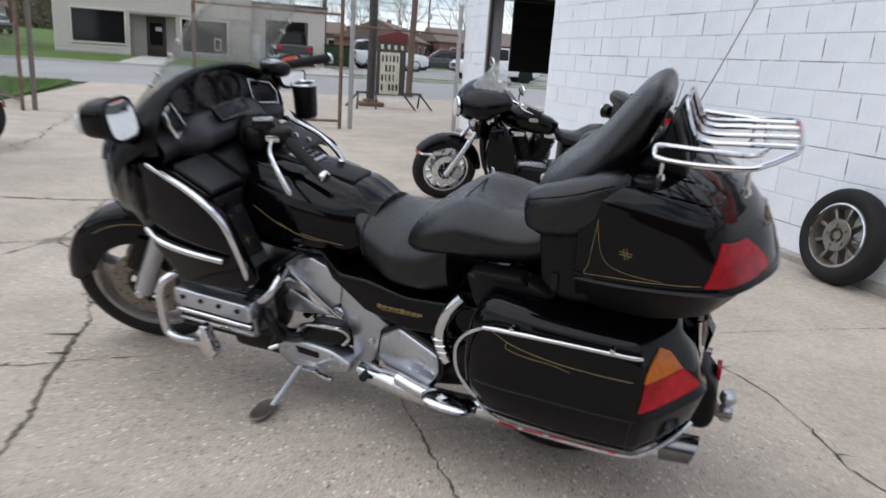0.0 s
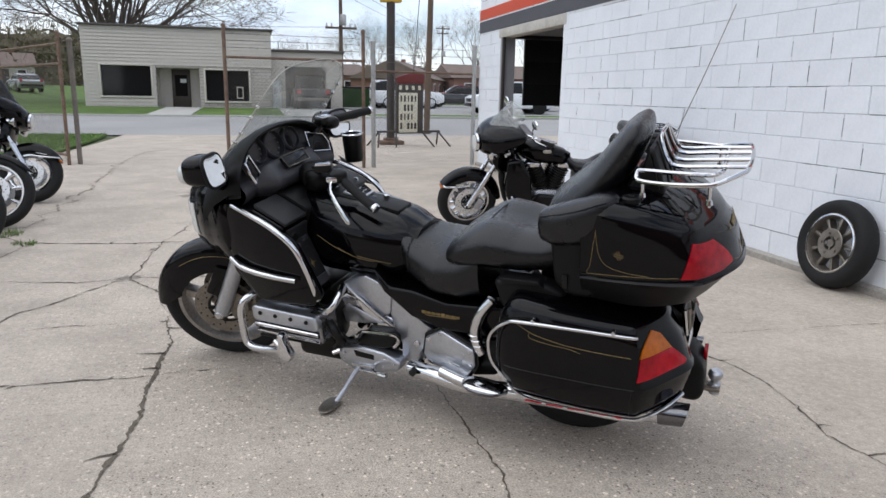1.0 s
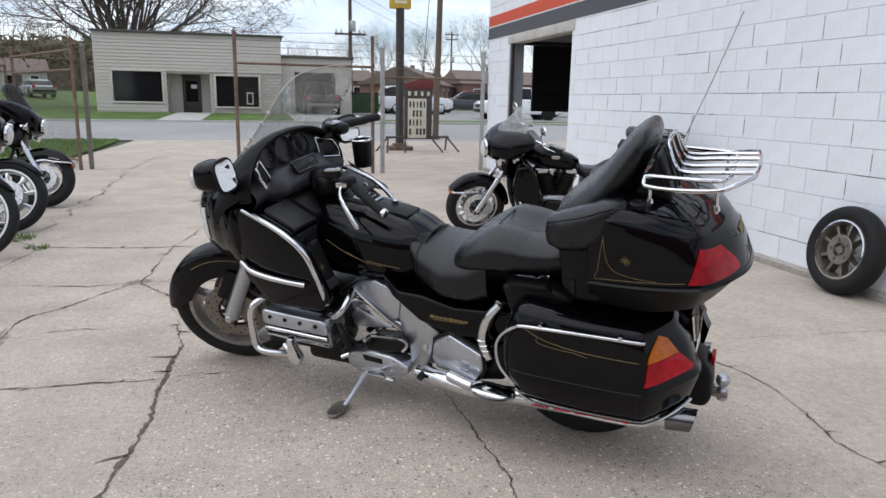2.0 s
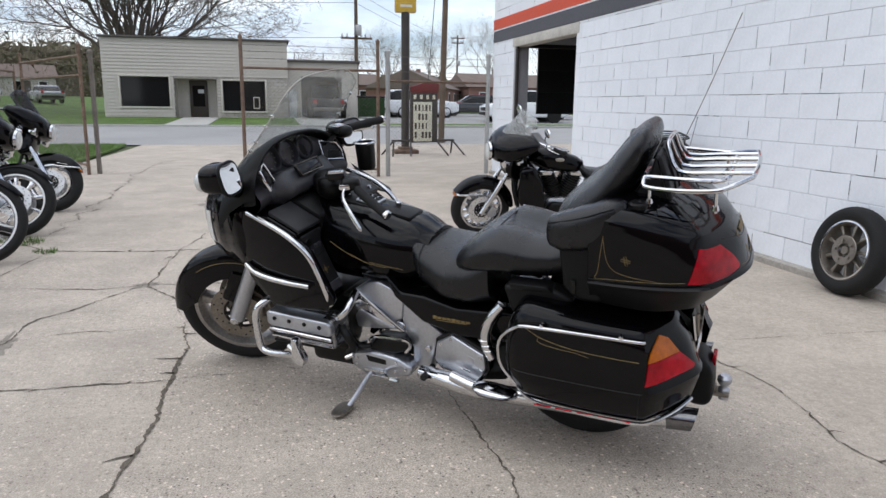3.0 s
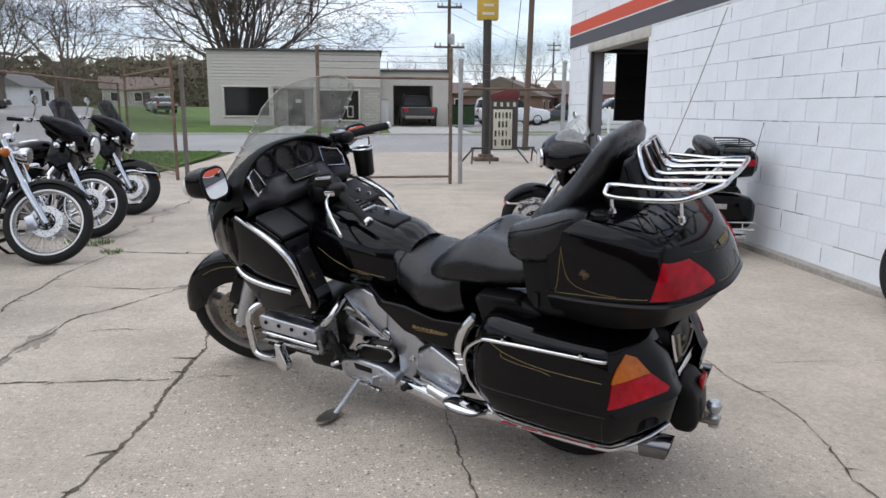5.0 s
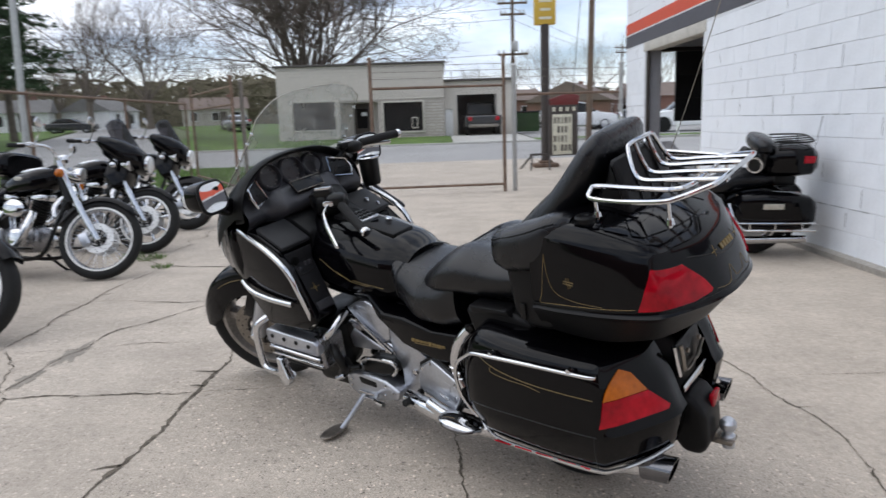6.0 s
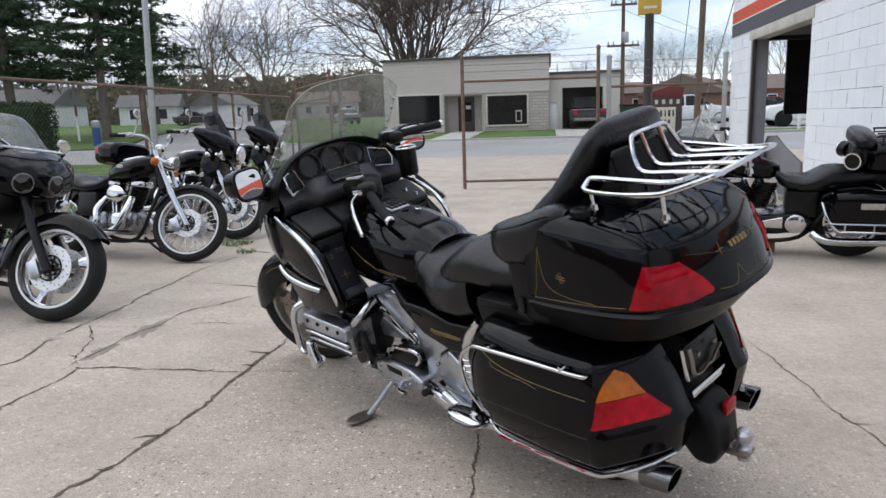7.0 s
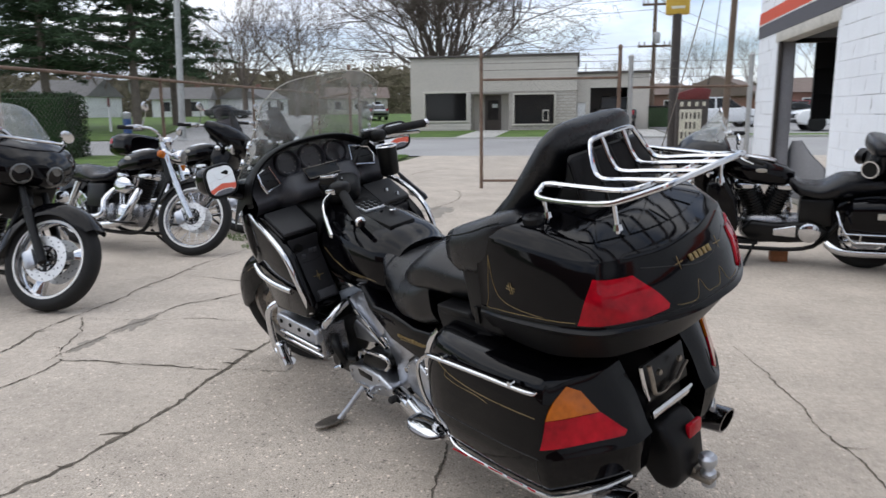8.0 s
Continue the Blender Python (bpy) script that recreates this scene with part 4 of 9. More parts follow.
def letter_sign():
    s = thing("letter_board_sign", pose(3.62, 17.7, 0, 0, 0, 12), "portable letter board sign with red header on black legs", "sign")
    part("board_frame", box(BM(), (0, 0, 0.98), (0.72, 0.10, 1.34), 0.01), DARKSTEEL, s)
    part("letter_panel", box(BM(), (-0.05, -0.056, 0.82), (0.50, 0.012, 0.96), 0.004), SIGNCREAM, s, "cream panel with rows of dark letters")
    bm = BM()
    rnd = random.Random(3)
    for r in range(4):
        for c in range(5):
            if rnd.random() < 0.85:
                box(bm, (-0.24 + c * 0.095, -0.064, 1.16 - r * 0.22), (rnd.uniform(0.03, 0.06), 0.006, 0.15))
    part("lettering", bm, DARKSTEEL, s)
    bm = slab(BM(), [(-0.36, 1.52), (0.36, 1.52), (0.40, 1.74), (0.1, 1.80), (-0.36, 1.66)], -0.06, 0.06, 0.01)
    part("header", bm, SIGNRED, s, "dark red header board")
    for x in (-0.26, -0.09, 0.08, 0.25):
        part("bulb_panel", box(BM(), (x, -0.056, 1.42), (0.07, 0.012, 0.10), 0.004), SIGNCREAM, s)
    bm = rod(BM(), (-0.85, 0, 0.36), (0.85, 0, 0.36), 0.03, 6)
    part("crossbar", bm, DARKSTEEL, s)
    for x, dy in ((-0.8, -0.35), (-0.35, -0.4), (0.35, -0.4), (0.8, -0.4), (-0.8, 0.4), (0.8, 0.4)):
        part("leg", rod(BM(), (x, 0, 0.36), (x + (0.16 if x > 0 else -0.16), dy, 0.0), 0.022, 6), DARKSTEEL, s)


sign_pole()
letter_sign()


def plain_pole(x, y, h, r, material, label, lean=0.0):
    s = thing("pole", pose(x, y, gz(y) - 0.05, 0, lean, 0), label, "pole")
    part("shaft", rod(BM(), (0, 0, 0), (0, 0, h), r, 14, r * 0.75), material, s)
    part("collar", lathe(BM(), [(r * 1.05, 0), (r * 1.5, 0), (r * 1.5, 0.05), (r * 1.05, 0.09)], 14, pose(0, 0, 0.05, 90, 0, 0)), material, s)
    return s


plain_pole(5.25, 22.6, 9.0, 0.10, POLEWOOD, "tall brown wooden pole by the street", 1.2)
plain_pole(-17.6, 31.8, 10.0, 0.16, GALV, "tall grey metal light pole beside the street", 2.2)


def utility_pole(x, y, h, arms):
    s = thing("utility_pole", pose(x, y, gz(y) - 0.05), "brown wooden utility pole with cross arms and insulators", "utility pole", "utility poles")
    part("shaft", rod(BM(), (0, 0, 0), (0, 0, h), 0.15, 12, 0.10), POLEWOOD, s)
    for z, w in arms:
        a = part("cross_arm", box(BM(), (0, -0.14, z), (w, 0.10, 0.13), 0.01), POLEWOOD, s)
        for k in (-0.46, -0.3, 0.3, 0.46):
            bm = lathe(BM(), [(0.0, 0.0), (0.05, 0.0), (0.07, 0.08), (0.03, 0.12), (0.05, 0.2), (0, 0.24)], 8, pose(k * w, -0.14, z + 0.06, 90, 0, 0))
            part("insulator", bm, SILVER, a)
    bm = lathe(BM(), [(0, 0), (0.2, 0), (0.22, 0.05), (0.22, 0.6), (0.18, 0.66), (0, 0.66)], 14, pose(0.1, -0.34, h * 0.60, 90, 0, 0))
    part("transformer", bm, GALV, s)
    return s


utility_pole(5.6, 48.0, 8.6, ((8.2, 1.9), (7.5, 1.6), (5.0, 2.0)))
utility_pole(24.0, 92.0, 9.6, ((9.2, 1.9), (8.6, 1.6)))


def wires():
    w = thing("overhead_wires", Matrix.Identity(4), "dark overhead power wires across the street", "wires")
    for z, y0 in ((8.2, 47.6), (7.6, 48.2), (5.4, 47.8)):
        for (xa, xb, zb, yb) in ((5.6, -32.0, z + 0.6, y0 + 6), (5.6, 24.0, z + 0.9, 92.0)):
            P = []
            for i in range(13):
                t = i / 12
                P.append((xa + (xb - xa) * t, y0 + (yb - y0) * t, z + (zb - z) * t - 1.6 * t * (1 - t)))
            part("wire", tube(BM(), P, 0.014, 4, 1), BLACKMETAL, w)
    P = [(5.3, 22.6, 8.0), (4.9, 22.0, 4.8), (4.4, 21.2, 0.6)]
    part("guy_wire", tube(BM(), P, 0.012, 4, 1), BLACKMETAL, w)


wires()


# ---- buildings ----
def brick_face():
    m = mat("pale_brick", (0.46, 0.42, 0.38), 0.85, var=0.08, scale=1.0, fine=12, bump=0.05)
    N, L = m.node_tree.nodes, m.node_tree.links
    b = N["Principled BSDF"]
    src = b.inputs["Base Color"].links[0].from_socket
    co = N.new("ShaderNodeTexCoord")
    mp = N.new("ShaderNodeMapping")
    mp.inputs["Rotation"].default_value = (radians(90), 0, 0)
    L.new(co.outputs["Object"], mp.inputs[0])
    br = N.new("ShaderNodeTexBrick")
    br.inputs["Scale"].default_value = 1.0
    br.inputs["Brick Width"].default_value = 0.42
    br.inputs["Row Height"].default_value = 0.16
    br.inputs["Mortar Size"].default_value = 0.016
    br.inputs["Color1"].default_value = (1, 1, 1, 1)
    br.inputs["Color2"].default_value = (0.86, 0.85, 0.84, 1)
    br.inputs["Mortar"].default_value = (0.6, 0.6, 0.6, 1)
    L.new(mp.outputs[0], br.inputs[0])
    mx = N.new("ShaderNodeMix")
    mx.data_type = "RGBA"
    mx.blend_type = "MULTIPLY"
    mx.inputs[0].default_value = 1.0
    L.new(src, mx.inputs[6])
    L.new(br.outputs[0], mx.inputs[7])
    L.new(mx.outputs[2], b.inputs["Base Color"])
    return m


PALEBRICK = brick_face()


def wall_with_holes(bm, x0, x1, z0, z1, holes, y, t=0.25):
    """A wall along x, built from pieces round its openings (x0, x1, z0, z1)."""
    xs = sorted({x0, x1, *[h[0] for h in holes], *[h[1] for h in holes]})
    for a, b in zip(xs, xs[1:]):
        cuts = sorted((h[2], h[3]) for h in holes if h[0] <= a + 1e-6 and h[1] >= b - 1e-6)
        z = z0
        for c, d in cuts + [(z1, z1)]:
            if c - z > 0.01:
                box(bm, ((a + b) / 2, y + t / 2, (z + c) / 2), (b - a, t, c - z))
            z = max(z, d)
    return bm


def lap_siding(bm, x0, x1, z0, z1, holes, y, h=0.17):
    n = int(round((z1 - z0) / h))
    for i in range(n):
        a, b = z0 + (z1 - z0) * i / n, z0 + (z1 - z0) * (i + 1) / n
        xs = [(x0, x1)]
        for hx0, hx1, hz0, hz1 in holes:
            if hz0 < b - 0.02 and hz1 > a + 0.02:
                xs = [q for s, e in xs for q in ((s, min(e, hx0)), (max(s, hx1), e)) if q[1] - q[0] > 0.02]
        for s, e in xs:
            V = [bm.verts.new(p) for p in ((s, y - 0.05, a), (e, y - 0.05, a), (e, y - 0.012, b), (s, y - 0.012, b), (s, y + 0.02, a), (e, y + 0.02, a))]
            bm.faces.new(V[:4])
            bm.faces.new((V[0], V[4], V[5], V[1]))
    return bm


def shop():
    Y, G = 40.0, 0.36
    s = thing("shop_building", Matrix.Identity(4), "low beige shop with lap siding, pale brick and dark windows", "building")
    win1, win2, rec, bay, side = (-7.42, -5.08, 0.92, 2.46), (-2.42, -0.26, 0.72, 2.32), (-4.82, -2.72, 0.3, 2.38), (1.66, 3.86, 0.3, 2.62), (0.98, 1.42, 0.3, 1.85)
    bm = wall_with_holes(BM(), -8.22, 0.92, G - 0.3, 4.36, [win1, win2, rec], Y)
    box(bm, (-8.1, Y + 5.2, 2.2), (0.25, 10, 4.4))
    box(bm, (0.8, Y + 5.2, 2.2), (0.25, 10, 4.4))
    box(bm, (-3.65, Y + 10.2, 2.2), (9.2, 0.25, 4.4))
    part("wall", bm, PALEBRICK, s, "pale brick front wall")
    bm = lap_siding(BM(), -8.24, 0.94, 2.50, 4.34, [], Y)
    lap_siding(bm, -8.24, -4.86, G - 0.05, 2.50, [(-7.5, -5.0, 0.84, 2.54)], Y)
    p = part("siding", bm, SIDING, s, "beige horizontal lap siding")
    bm = BM()
    box(bm, (-3.65, Y + 5.1, 4.40), (9.4, 10.6, 0.10), 0.02)
    part("roof", bm, ROOFEDGE, s, "flat roof with dark edge")
    # lower service wing
    bm = wall_with_holes(BM(), 0.94, 4.75, G - 0.3, 3.36, [bay, side], Y + 0.5)
    box(bm, (4.63, Y + 5.6, 1.7), (0.25, 10, 3.4))
    part("wing_wall", bm, SIDING, s, "plain beige wall of the service wing")
    part("wing_roof", box(BM(), (2.9, Y + 5.3, 3.42), (3.95, 10.0, 0.12), 0.02), ROOFEDGE, s)
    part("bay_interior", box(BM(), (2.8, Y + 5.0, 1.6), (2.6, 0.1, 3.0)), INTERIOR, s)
    part("bay_floor", box(BM(), (2.8, Y + 2.9, 0.37), (3.4, 4.6, 0.04)), FOOTING, s)
    part("side_door", box(BM(), (1.2, Y + 0.62, 1.1), (0.44, 0.06, 1.5), 0.01), WHITEPAINT, s, "white side door")
    for (a, b, c, d) in (win1, win2):
        w = part("window", box(BM(), ((a + b) / 2, Y + 0.12, (c + d) / 2), (b - a - 0.06, 0.02, d - c - 0.06)), DARKGLASS, s, "dark shop window")
        bm = BM()
        for zc in (c - 0.03, d + 0.03):
            box(bm, ((a + b) / 2, Y - 0.03, zc), (b - a + 0.2, 0.12, 0.09), 0.01)
        for xc in (a - 0.05, b + 0.05):
            box(bm, (xc, Y - 0.03, (c + d) / 2), (0.09, 0.12, d - c), 0.01)
        part("window_frame", bm, SIDINGTRIM, w)
    a, b, c, d = rec
    bm = BM()
    box(bm, ((a + b) / 2, Y + 1.3, (c + d) / 2), (b - a, 0.1, d - c))
    for xc in (a - 0.05, b + 0.05):
        box(bm, (xc, Y + 0.72, (c + d) / 2), (0.1, 1.2, d - c))
    box(bm, ((a + b) / 2, Y + 0.72, d + 0.05), (b - a, 1.2, 0.1))
    part("entrance_recess", bm, SIDING, s)
    dr = part("door", box(BM(), (-3.74, Y + 1.2, 1.33), (0.92, 0.08, 2.0), 0.01), TILEBROWN, s, "dark brown shop door")
    part("door_sign", box(BM(), (-3.62, Y + 1.15, 1.75), (0.3, 0.02, 0.2)), WHITEPAINT, dr)
    part("door_glass", box(BM(), (-3.74, Y + 1.155, 1.5), (0.62, 0.012, 1.1)), DARKGLASS, dr)
    part("notice", box(BM(), (-0.72, Y + 0.10, 1.18), (0.34, 0.03, 0.62), 0.01), SIDINGTRIM, s)
    part("notice_board", box(BM(), (-0.72, Y + 0.08, 1.18), (0.24, 0.01, 0.5)), DARKGLASS, s)
    for x in (1.4, 3.0):
        part("roof_post", rod(BM(), (x, Y + 2.0, 3.4), (x, Y + 2.0, 4.0), 0.03, 6), GALV, s)


shop()


def house(x, y, w, d, h, roof, wallm, roofm, label, turn=0.0, win=3):
    g = gz(y, x)
    s = thing("house", pose(x, y, g - 0.05, 0, 0, turn), label, "house", "far houses")
    part("wall", box(BM(), (0, 0, h / 2), (w, d, h)), wallm, s)
    bm = BM()
    e = 0.35
    V = [bm.verts.new(p) for p in ((-w / 2 - e, -d / 2 - e, h - 0.1), (w / 2 + e, -d / 2 - e, h - 0.1), (w / 2 + e, d / 2 + e, h - 0.1), (-w / 2 - e, d / 2 + e, h - 0.1), (-w / 2 - e, 0, h + roof), (w / 2 + e, 0, h + roof))]
    for f in ((0, 1, 5, 4), (2, 3, 4, 5), (0, 4, 3), (1, 2, 5), (3, 2, 1, 0)):
        bm.faces.new([V[i] for i in f])
    part("roof", bm, roofm, s)
    bm = BM()
    slab(bm, [(-d / 2, h - 0.05), (d / 2, h - 0.05), (0, h + roof - 0.25)], -w / 2 - 0.02, w / 2 + 0.02, m=pose(0, 0, 0, 0, 0, 90))
    part("gable", bm, wallm, s)
    for i in range(win):
        xc = -w / 2 + w * (i + 0.5) / win
        wd = part("window", box(BM(), (xc, -d / 2 - 0.01, h * 0.56), (0.9, 0.06, 1.1)), DARKGLASS, s)
        part("window_frame", box(BM(), (xc, -d / 2 - 0.0, h * 0.56), (1.1, 0.05, 1.3)), WHITEPAINT, wd)
    part("door", box(BM(), (w * 0.12, -d / 2 - 0.02, 1.05), (0.95, 0.08, 2.1)), TILEBROWN, s)
    part("chimney", box(BM(), (w * 0.25, 0.4, h + roof * 0.9), (0.5, 0.5, 1.2)), REDBRICK, s)
    return s


house(-47.0, 82, 6.5, 5.2, 2.2, 1.4, WHITEPAINT, SHINGLE, "small white house with grey shingle roof across the lawn", 20, 2)
house(-40.9, 89, 8.0, 5.6, 2.3, 1.5, WHITEPAINT, SHINGLE, "small white cottage with grey gabled roof", 90, 2)
house(-33.0, 108, 9.0, 7, 2.6, 1.7, SIDING, BROWNSHINGLE, "small beige house with brown roof among trees", 20)
house(-64.0, 84, 9.0, 7, 2.8, 2.2, WHITEPAINT, SHINGLE, "small white house with grey roof behind the pines", 0)
house(17.0, 84, 13.0, 9, 2.6, 2.0, REDBRICK, BROWNSHINGLE, "low brick building with brown shingle roof behind the car park", 68)
house(34.0, 88, 22.0, 9, 3.0, 1.6, REDBRICK, BROWNSHINGLE, "long low brown brick building behind parked cars", 2, 6)
house(6.5, 96, 14.0, 8, 3.2, 1.4, REDBRICK, BROWNSHINGLE, "low brown brick shed with a flat pitched roof", 0, 4)


# ---- motorcycles ----
def tyre_prof(R, W, ri):
    """Cross-section of a tyre, bead to bead."""
    h = R - ri
    pr = [(ri, -0.36 * W), (ri + 0.12 * h, -0.43 * W)]
    for i in range(13):
        a = -math.pi / 2 + math.pi * i / 12
        pr.append((ri + 0.42 * h + 0.58 * h * max(0.0, math.cos(a)) ** 0.8, 0.5 * W * math.sin(a)))
    pr += [(ri + 0.12 * h, 0.43 * W), (ri, 0.36 * W)]
    return pr


def wheel(parent, name, c, R, W, ri, style="cast5", S=None, tyre_label="", rim_mat=None, disc=0.15, disc_sides=(1, -1), stripe=False, tread=True, disc_mat=None):
    """A wheel with its axle along y: rim, spokes and hub, a tyre and brake discs."""
    M = Matrix.Translation(c)
    if S is not None:
        M = S @ M
    rim_mat = rim_mat or DIRTYRIM
    bm = BM()
    spokes = []
    w = W * 0.40
    lathe(bm, [(ri + 0.006, -w), (ri - 0.012, -w), (ri - 0.022, -w * 0.6), (ri - 0.026, 0), (ri - 0.022, w * 0.6), (ri - 0.012, w), (ri + 0.006, w)], 48, closed=True)
    lathe(bm, [(0, -0.055), (0.028, -0.055), (0.034, -0.04), (0.034, 0.04), (0.028, 0.055), (0, 0.055)], 24)
    if style == "laced":
        lathe(bm, [(0.034, -0.04), (0.055, -0.038), (0.055, -0.03), (0.034, -0.026)], 24, closed=True)
        lathe(bm, [(0.034, 0.04), (0.055, 0.038), (0.055, 0.03), (0.034, 0.026)], 24, closed=True)
    else:
        n = {"cast5": 5, "cast3": 3, "cast9": 9, "slot": 14}[style]
        wide = {"cast5": 0.05, "cast3": 0.085, "cast9": 0.03, "slot": 0.035}[style]
        for i in range(n):
            a = 2 * math.pi * i / n + 0.3
            r0, r1 = 0.028, ri - 0.016
            k = wide * 0.5
            spokes.append(slab(BM(), [(r0, -k * 0.8), (r1 * 0.6, -k * 0.62), (r1, -k), (r1, k), (r1 * 0.6, k * 0.62), (r0, k * 0.8)], -w * 0.55, w * 0.55, 0.006, m=pose(0, 0, 0, 0, -math.degrees(a), 0)))
        if style == "slot":
            lathe(bm, [(0.03, -0.02), (ri * 0.42, -0.014), (ri * 0.42, 0.014), (0.03, 0.02)], 36, closed=True)
    rim = part(name, bm, rim_mat, parent, m=M)
    for sp in spokes:
        part("spoke", sp, rim_mat, rim, m=M)
    if style == "laced":
        wires_ = BM()
        for i in range(40):
            a = 2 * math.pi * i / 40
            sgn = 1 if i % 2 else -1
            b = a + sgn * (0.55 if (i // 2) % 2 else -0.55)
            rod(wires_, (0.045 * math.cos(b), 0.035 * sgn, 0.045 * math.sin(b)), ((ri - 0.02) * math.cos(a), 0.006 * sgn, (ri - 0.02) * math.sin(a)), 0.0022, 5)
        part("wire_spokes", wires_, rim_mat, rim, m=M)["kind"] = "stuff"
    bm = lathe(BM(), tyre_prof(R, W, ri), 64)
    lathe(bm, [(ri + 0.002, -0.34 * W), (ri + 0.002, 0.34 * W)], 64)
    part("tyre", bm, RUBBER, rim, tyre_label, m=M)
    if tread:
        bm = BM()
        n = 46
        for i in range(n):
            a = 360 * i / n
            for s in (1, -1):
                t = bmesh.new()
                bmesh.ops.create_cube(t, size=1.0)
                bmesh.ops.scale(t, vec=(0.004, 0.30 * W, 0.006), verts=t.verts[:])
                t.transform(pose(0, 0, 0, 0, a + (4 if s > 0 else 0), 0) @ Matrix.Translation((0, s * 0.21 * W, R - 0.010)) @ pose(0, 0, 0, -s * 20, 0, s * 28))
                merge(bm, t)
        g = part("tread_grooves", bm, BLACKMETAL, rim, m=M)
        g["kind"] = "stuff"
    if stripe:
        bm = BM()
        for s in (1, -1):
            lathe(bm, [(ri + 0.004, s * (w + 0.003)), (ri - 0.010, s * (w + 0.003))], 56)
        part("rim_stripe", bm, WHITEWALL, rim, "white stripe round the rim", m=M)
    for s in disc_sides if disc else ():
        bm = lathe(BM(), [(disc * 0.52, s * 0.066), (disc, s * 0.066), (disc, s * 0.071), (disc * 0.52, s * 0.071)], 48, closed=True)
        for i in range(6):
            a = 2 * math.pi * i / 6
            rod(bm, (0.03 * math.cos(a), s * 0.06, 0.03 * math.sin(a)), (disc * 0.55 * math.cos(a), s * 0.068, disc * 0.55 * math.sin(a)), 0.008, 6)
        bd = part("brake_disc", bm, disc_mat or DULLSTEEL, rim, "drilled steel brake disc", m=M)
        bm = BM()
        for i in range(30):
            a = 2 * math.pi * i / 30
            rr = disc * (0.66, 0.78, 0.90)[i % 3]
            rod(bm, (rr * math.cos(a), s * 0.0655, rr * math.sin(a)), (rr * math.cos(a), s * 0.0722, rr * math.sin(a)), 0.0048, 6)
        for i in range(5):
            a = 2 * math.pi * i / 5
            rod(bm, (0.03 * math.cos(a), s * 0.071, 0.03 * math.sin(a)), (disc * 0.57 * math.cos(a), s * 0.071, disc * 0.57 * math.sin(a)), 0.010, 6)
        for q in (0.50, 0.30):
            lathe(bm, [(disc * q, s * 0.067), (disc * (q + 0.08), s * 0.067), (disc * (q + 0.08), s * 0.0735), (disc * q, s * 0.0735)], 28, closed=True)
        part("disc_holes", bm, BLACKMETAL, rim, m=M)["kind"] = "stuff"
    return rim


def fender(parent, c, R, W, a0, a1, material, S=None, name="front_fender", skirt=0.05, label="", taper=True):
    """A curved mudguard round a wheel; angles in degrees from the front, rising."""
    bm = BM()
    n, k = 26, 10
    rows = []
    for i in range(n + 1):
        a = radians(a0 + (a1 - a0) * i / n)
        e = min(1.0, 5 * min(i, n - i) / n + 0.45) if taper else 1.0
        row = []
        for layer in (0.0, -0.006):
            ln = []
            for j in range(k + 1):
                s = -1 + 2 * j / k
                y = W * 0.5 * math.copysign(abs(s) ** 0.7, s) * (0.75 + 0.25 * e)
                d = -skirt * abs(s) ** 3.0 * e
                r = R + d + layer
                ln.append(bm.verts.new((c[0] + r * math.cos(a), c[1] + y, c[2] + r * math.sin(a))))
            row.append(ln)
        rows.append(row)
    for A, B in zip(rows, rows[1:]):
        for l in (0, 1):
            for j in range(k):
                bm.faces.new((A[l][j], A[l][j + 1], B[l][j + 1], B[l][j]))
        for j in (0, k):
            bm.faces.new((A[0][j], B[0][j], B[1][j], A[1][j]))
    for E in (rows[0], rows[-1]):
        for j in range(k):
            bm.faces.new((E[0][j], E[0][j + 1], E[1][j + 1], E[1][j]))
    return part(name, bm, material, parent, label, m=S)


def blob(c, s, n=20, rot=(0, 0, 0), e=2.6):
    """A rounded solid."""
    bm = BM()
    t = bmesh.new()
    bmesh.ops.create_uvsphere(t, u_segments=n + 4, v_segments=n // 2 + 4, radius=1.0)
    for v in t.verts:
        p = v.co
        v.co = Vector([math.copysign(abs(q) ** (2 / e), q) for q in p])
    bmesh.ops.scale(t, vec=s, verts=t.verts[:])
    t.transform(pose(*c, *rot))
    merge(bm, t)
    return bm


def steer_about(x0, rake, deg):
    p = Vector((x0, 0, 0))
    ax = Vector((-math.tan(radians(rake)), 0, 1)).normalized()
    return Matrix.Translation(p) @ Matrix.Rotation(radians(deg), 4, ax) @ Matrix.Translation(-p)


def mirror_y(poly):
    return [(x, -y, z) for x, y, z in poly]


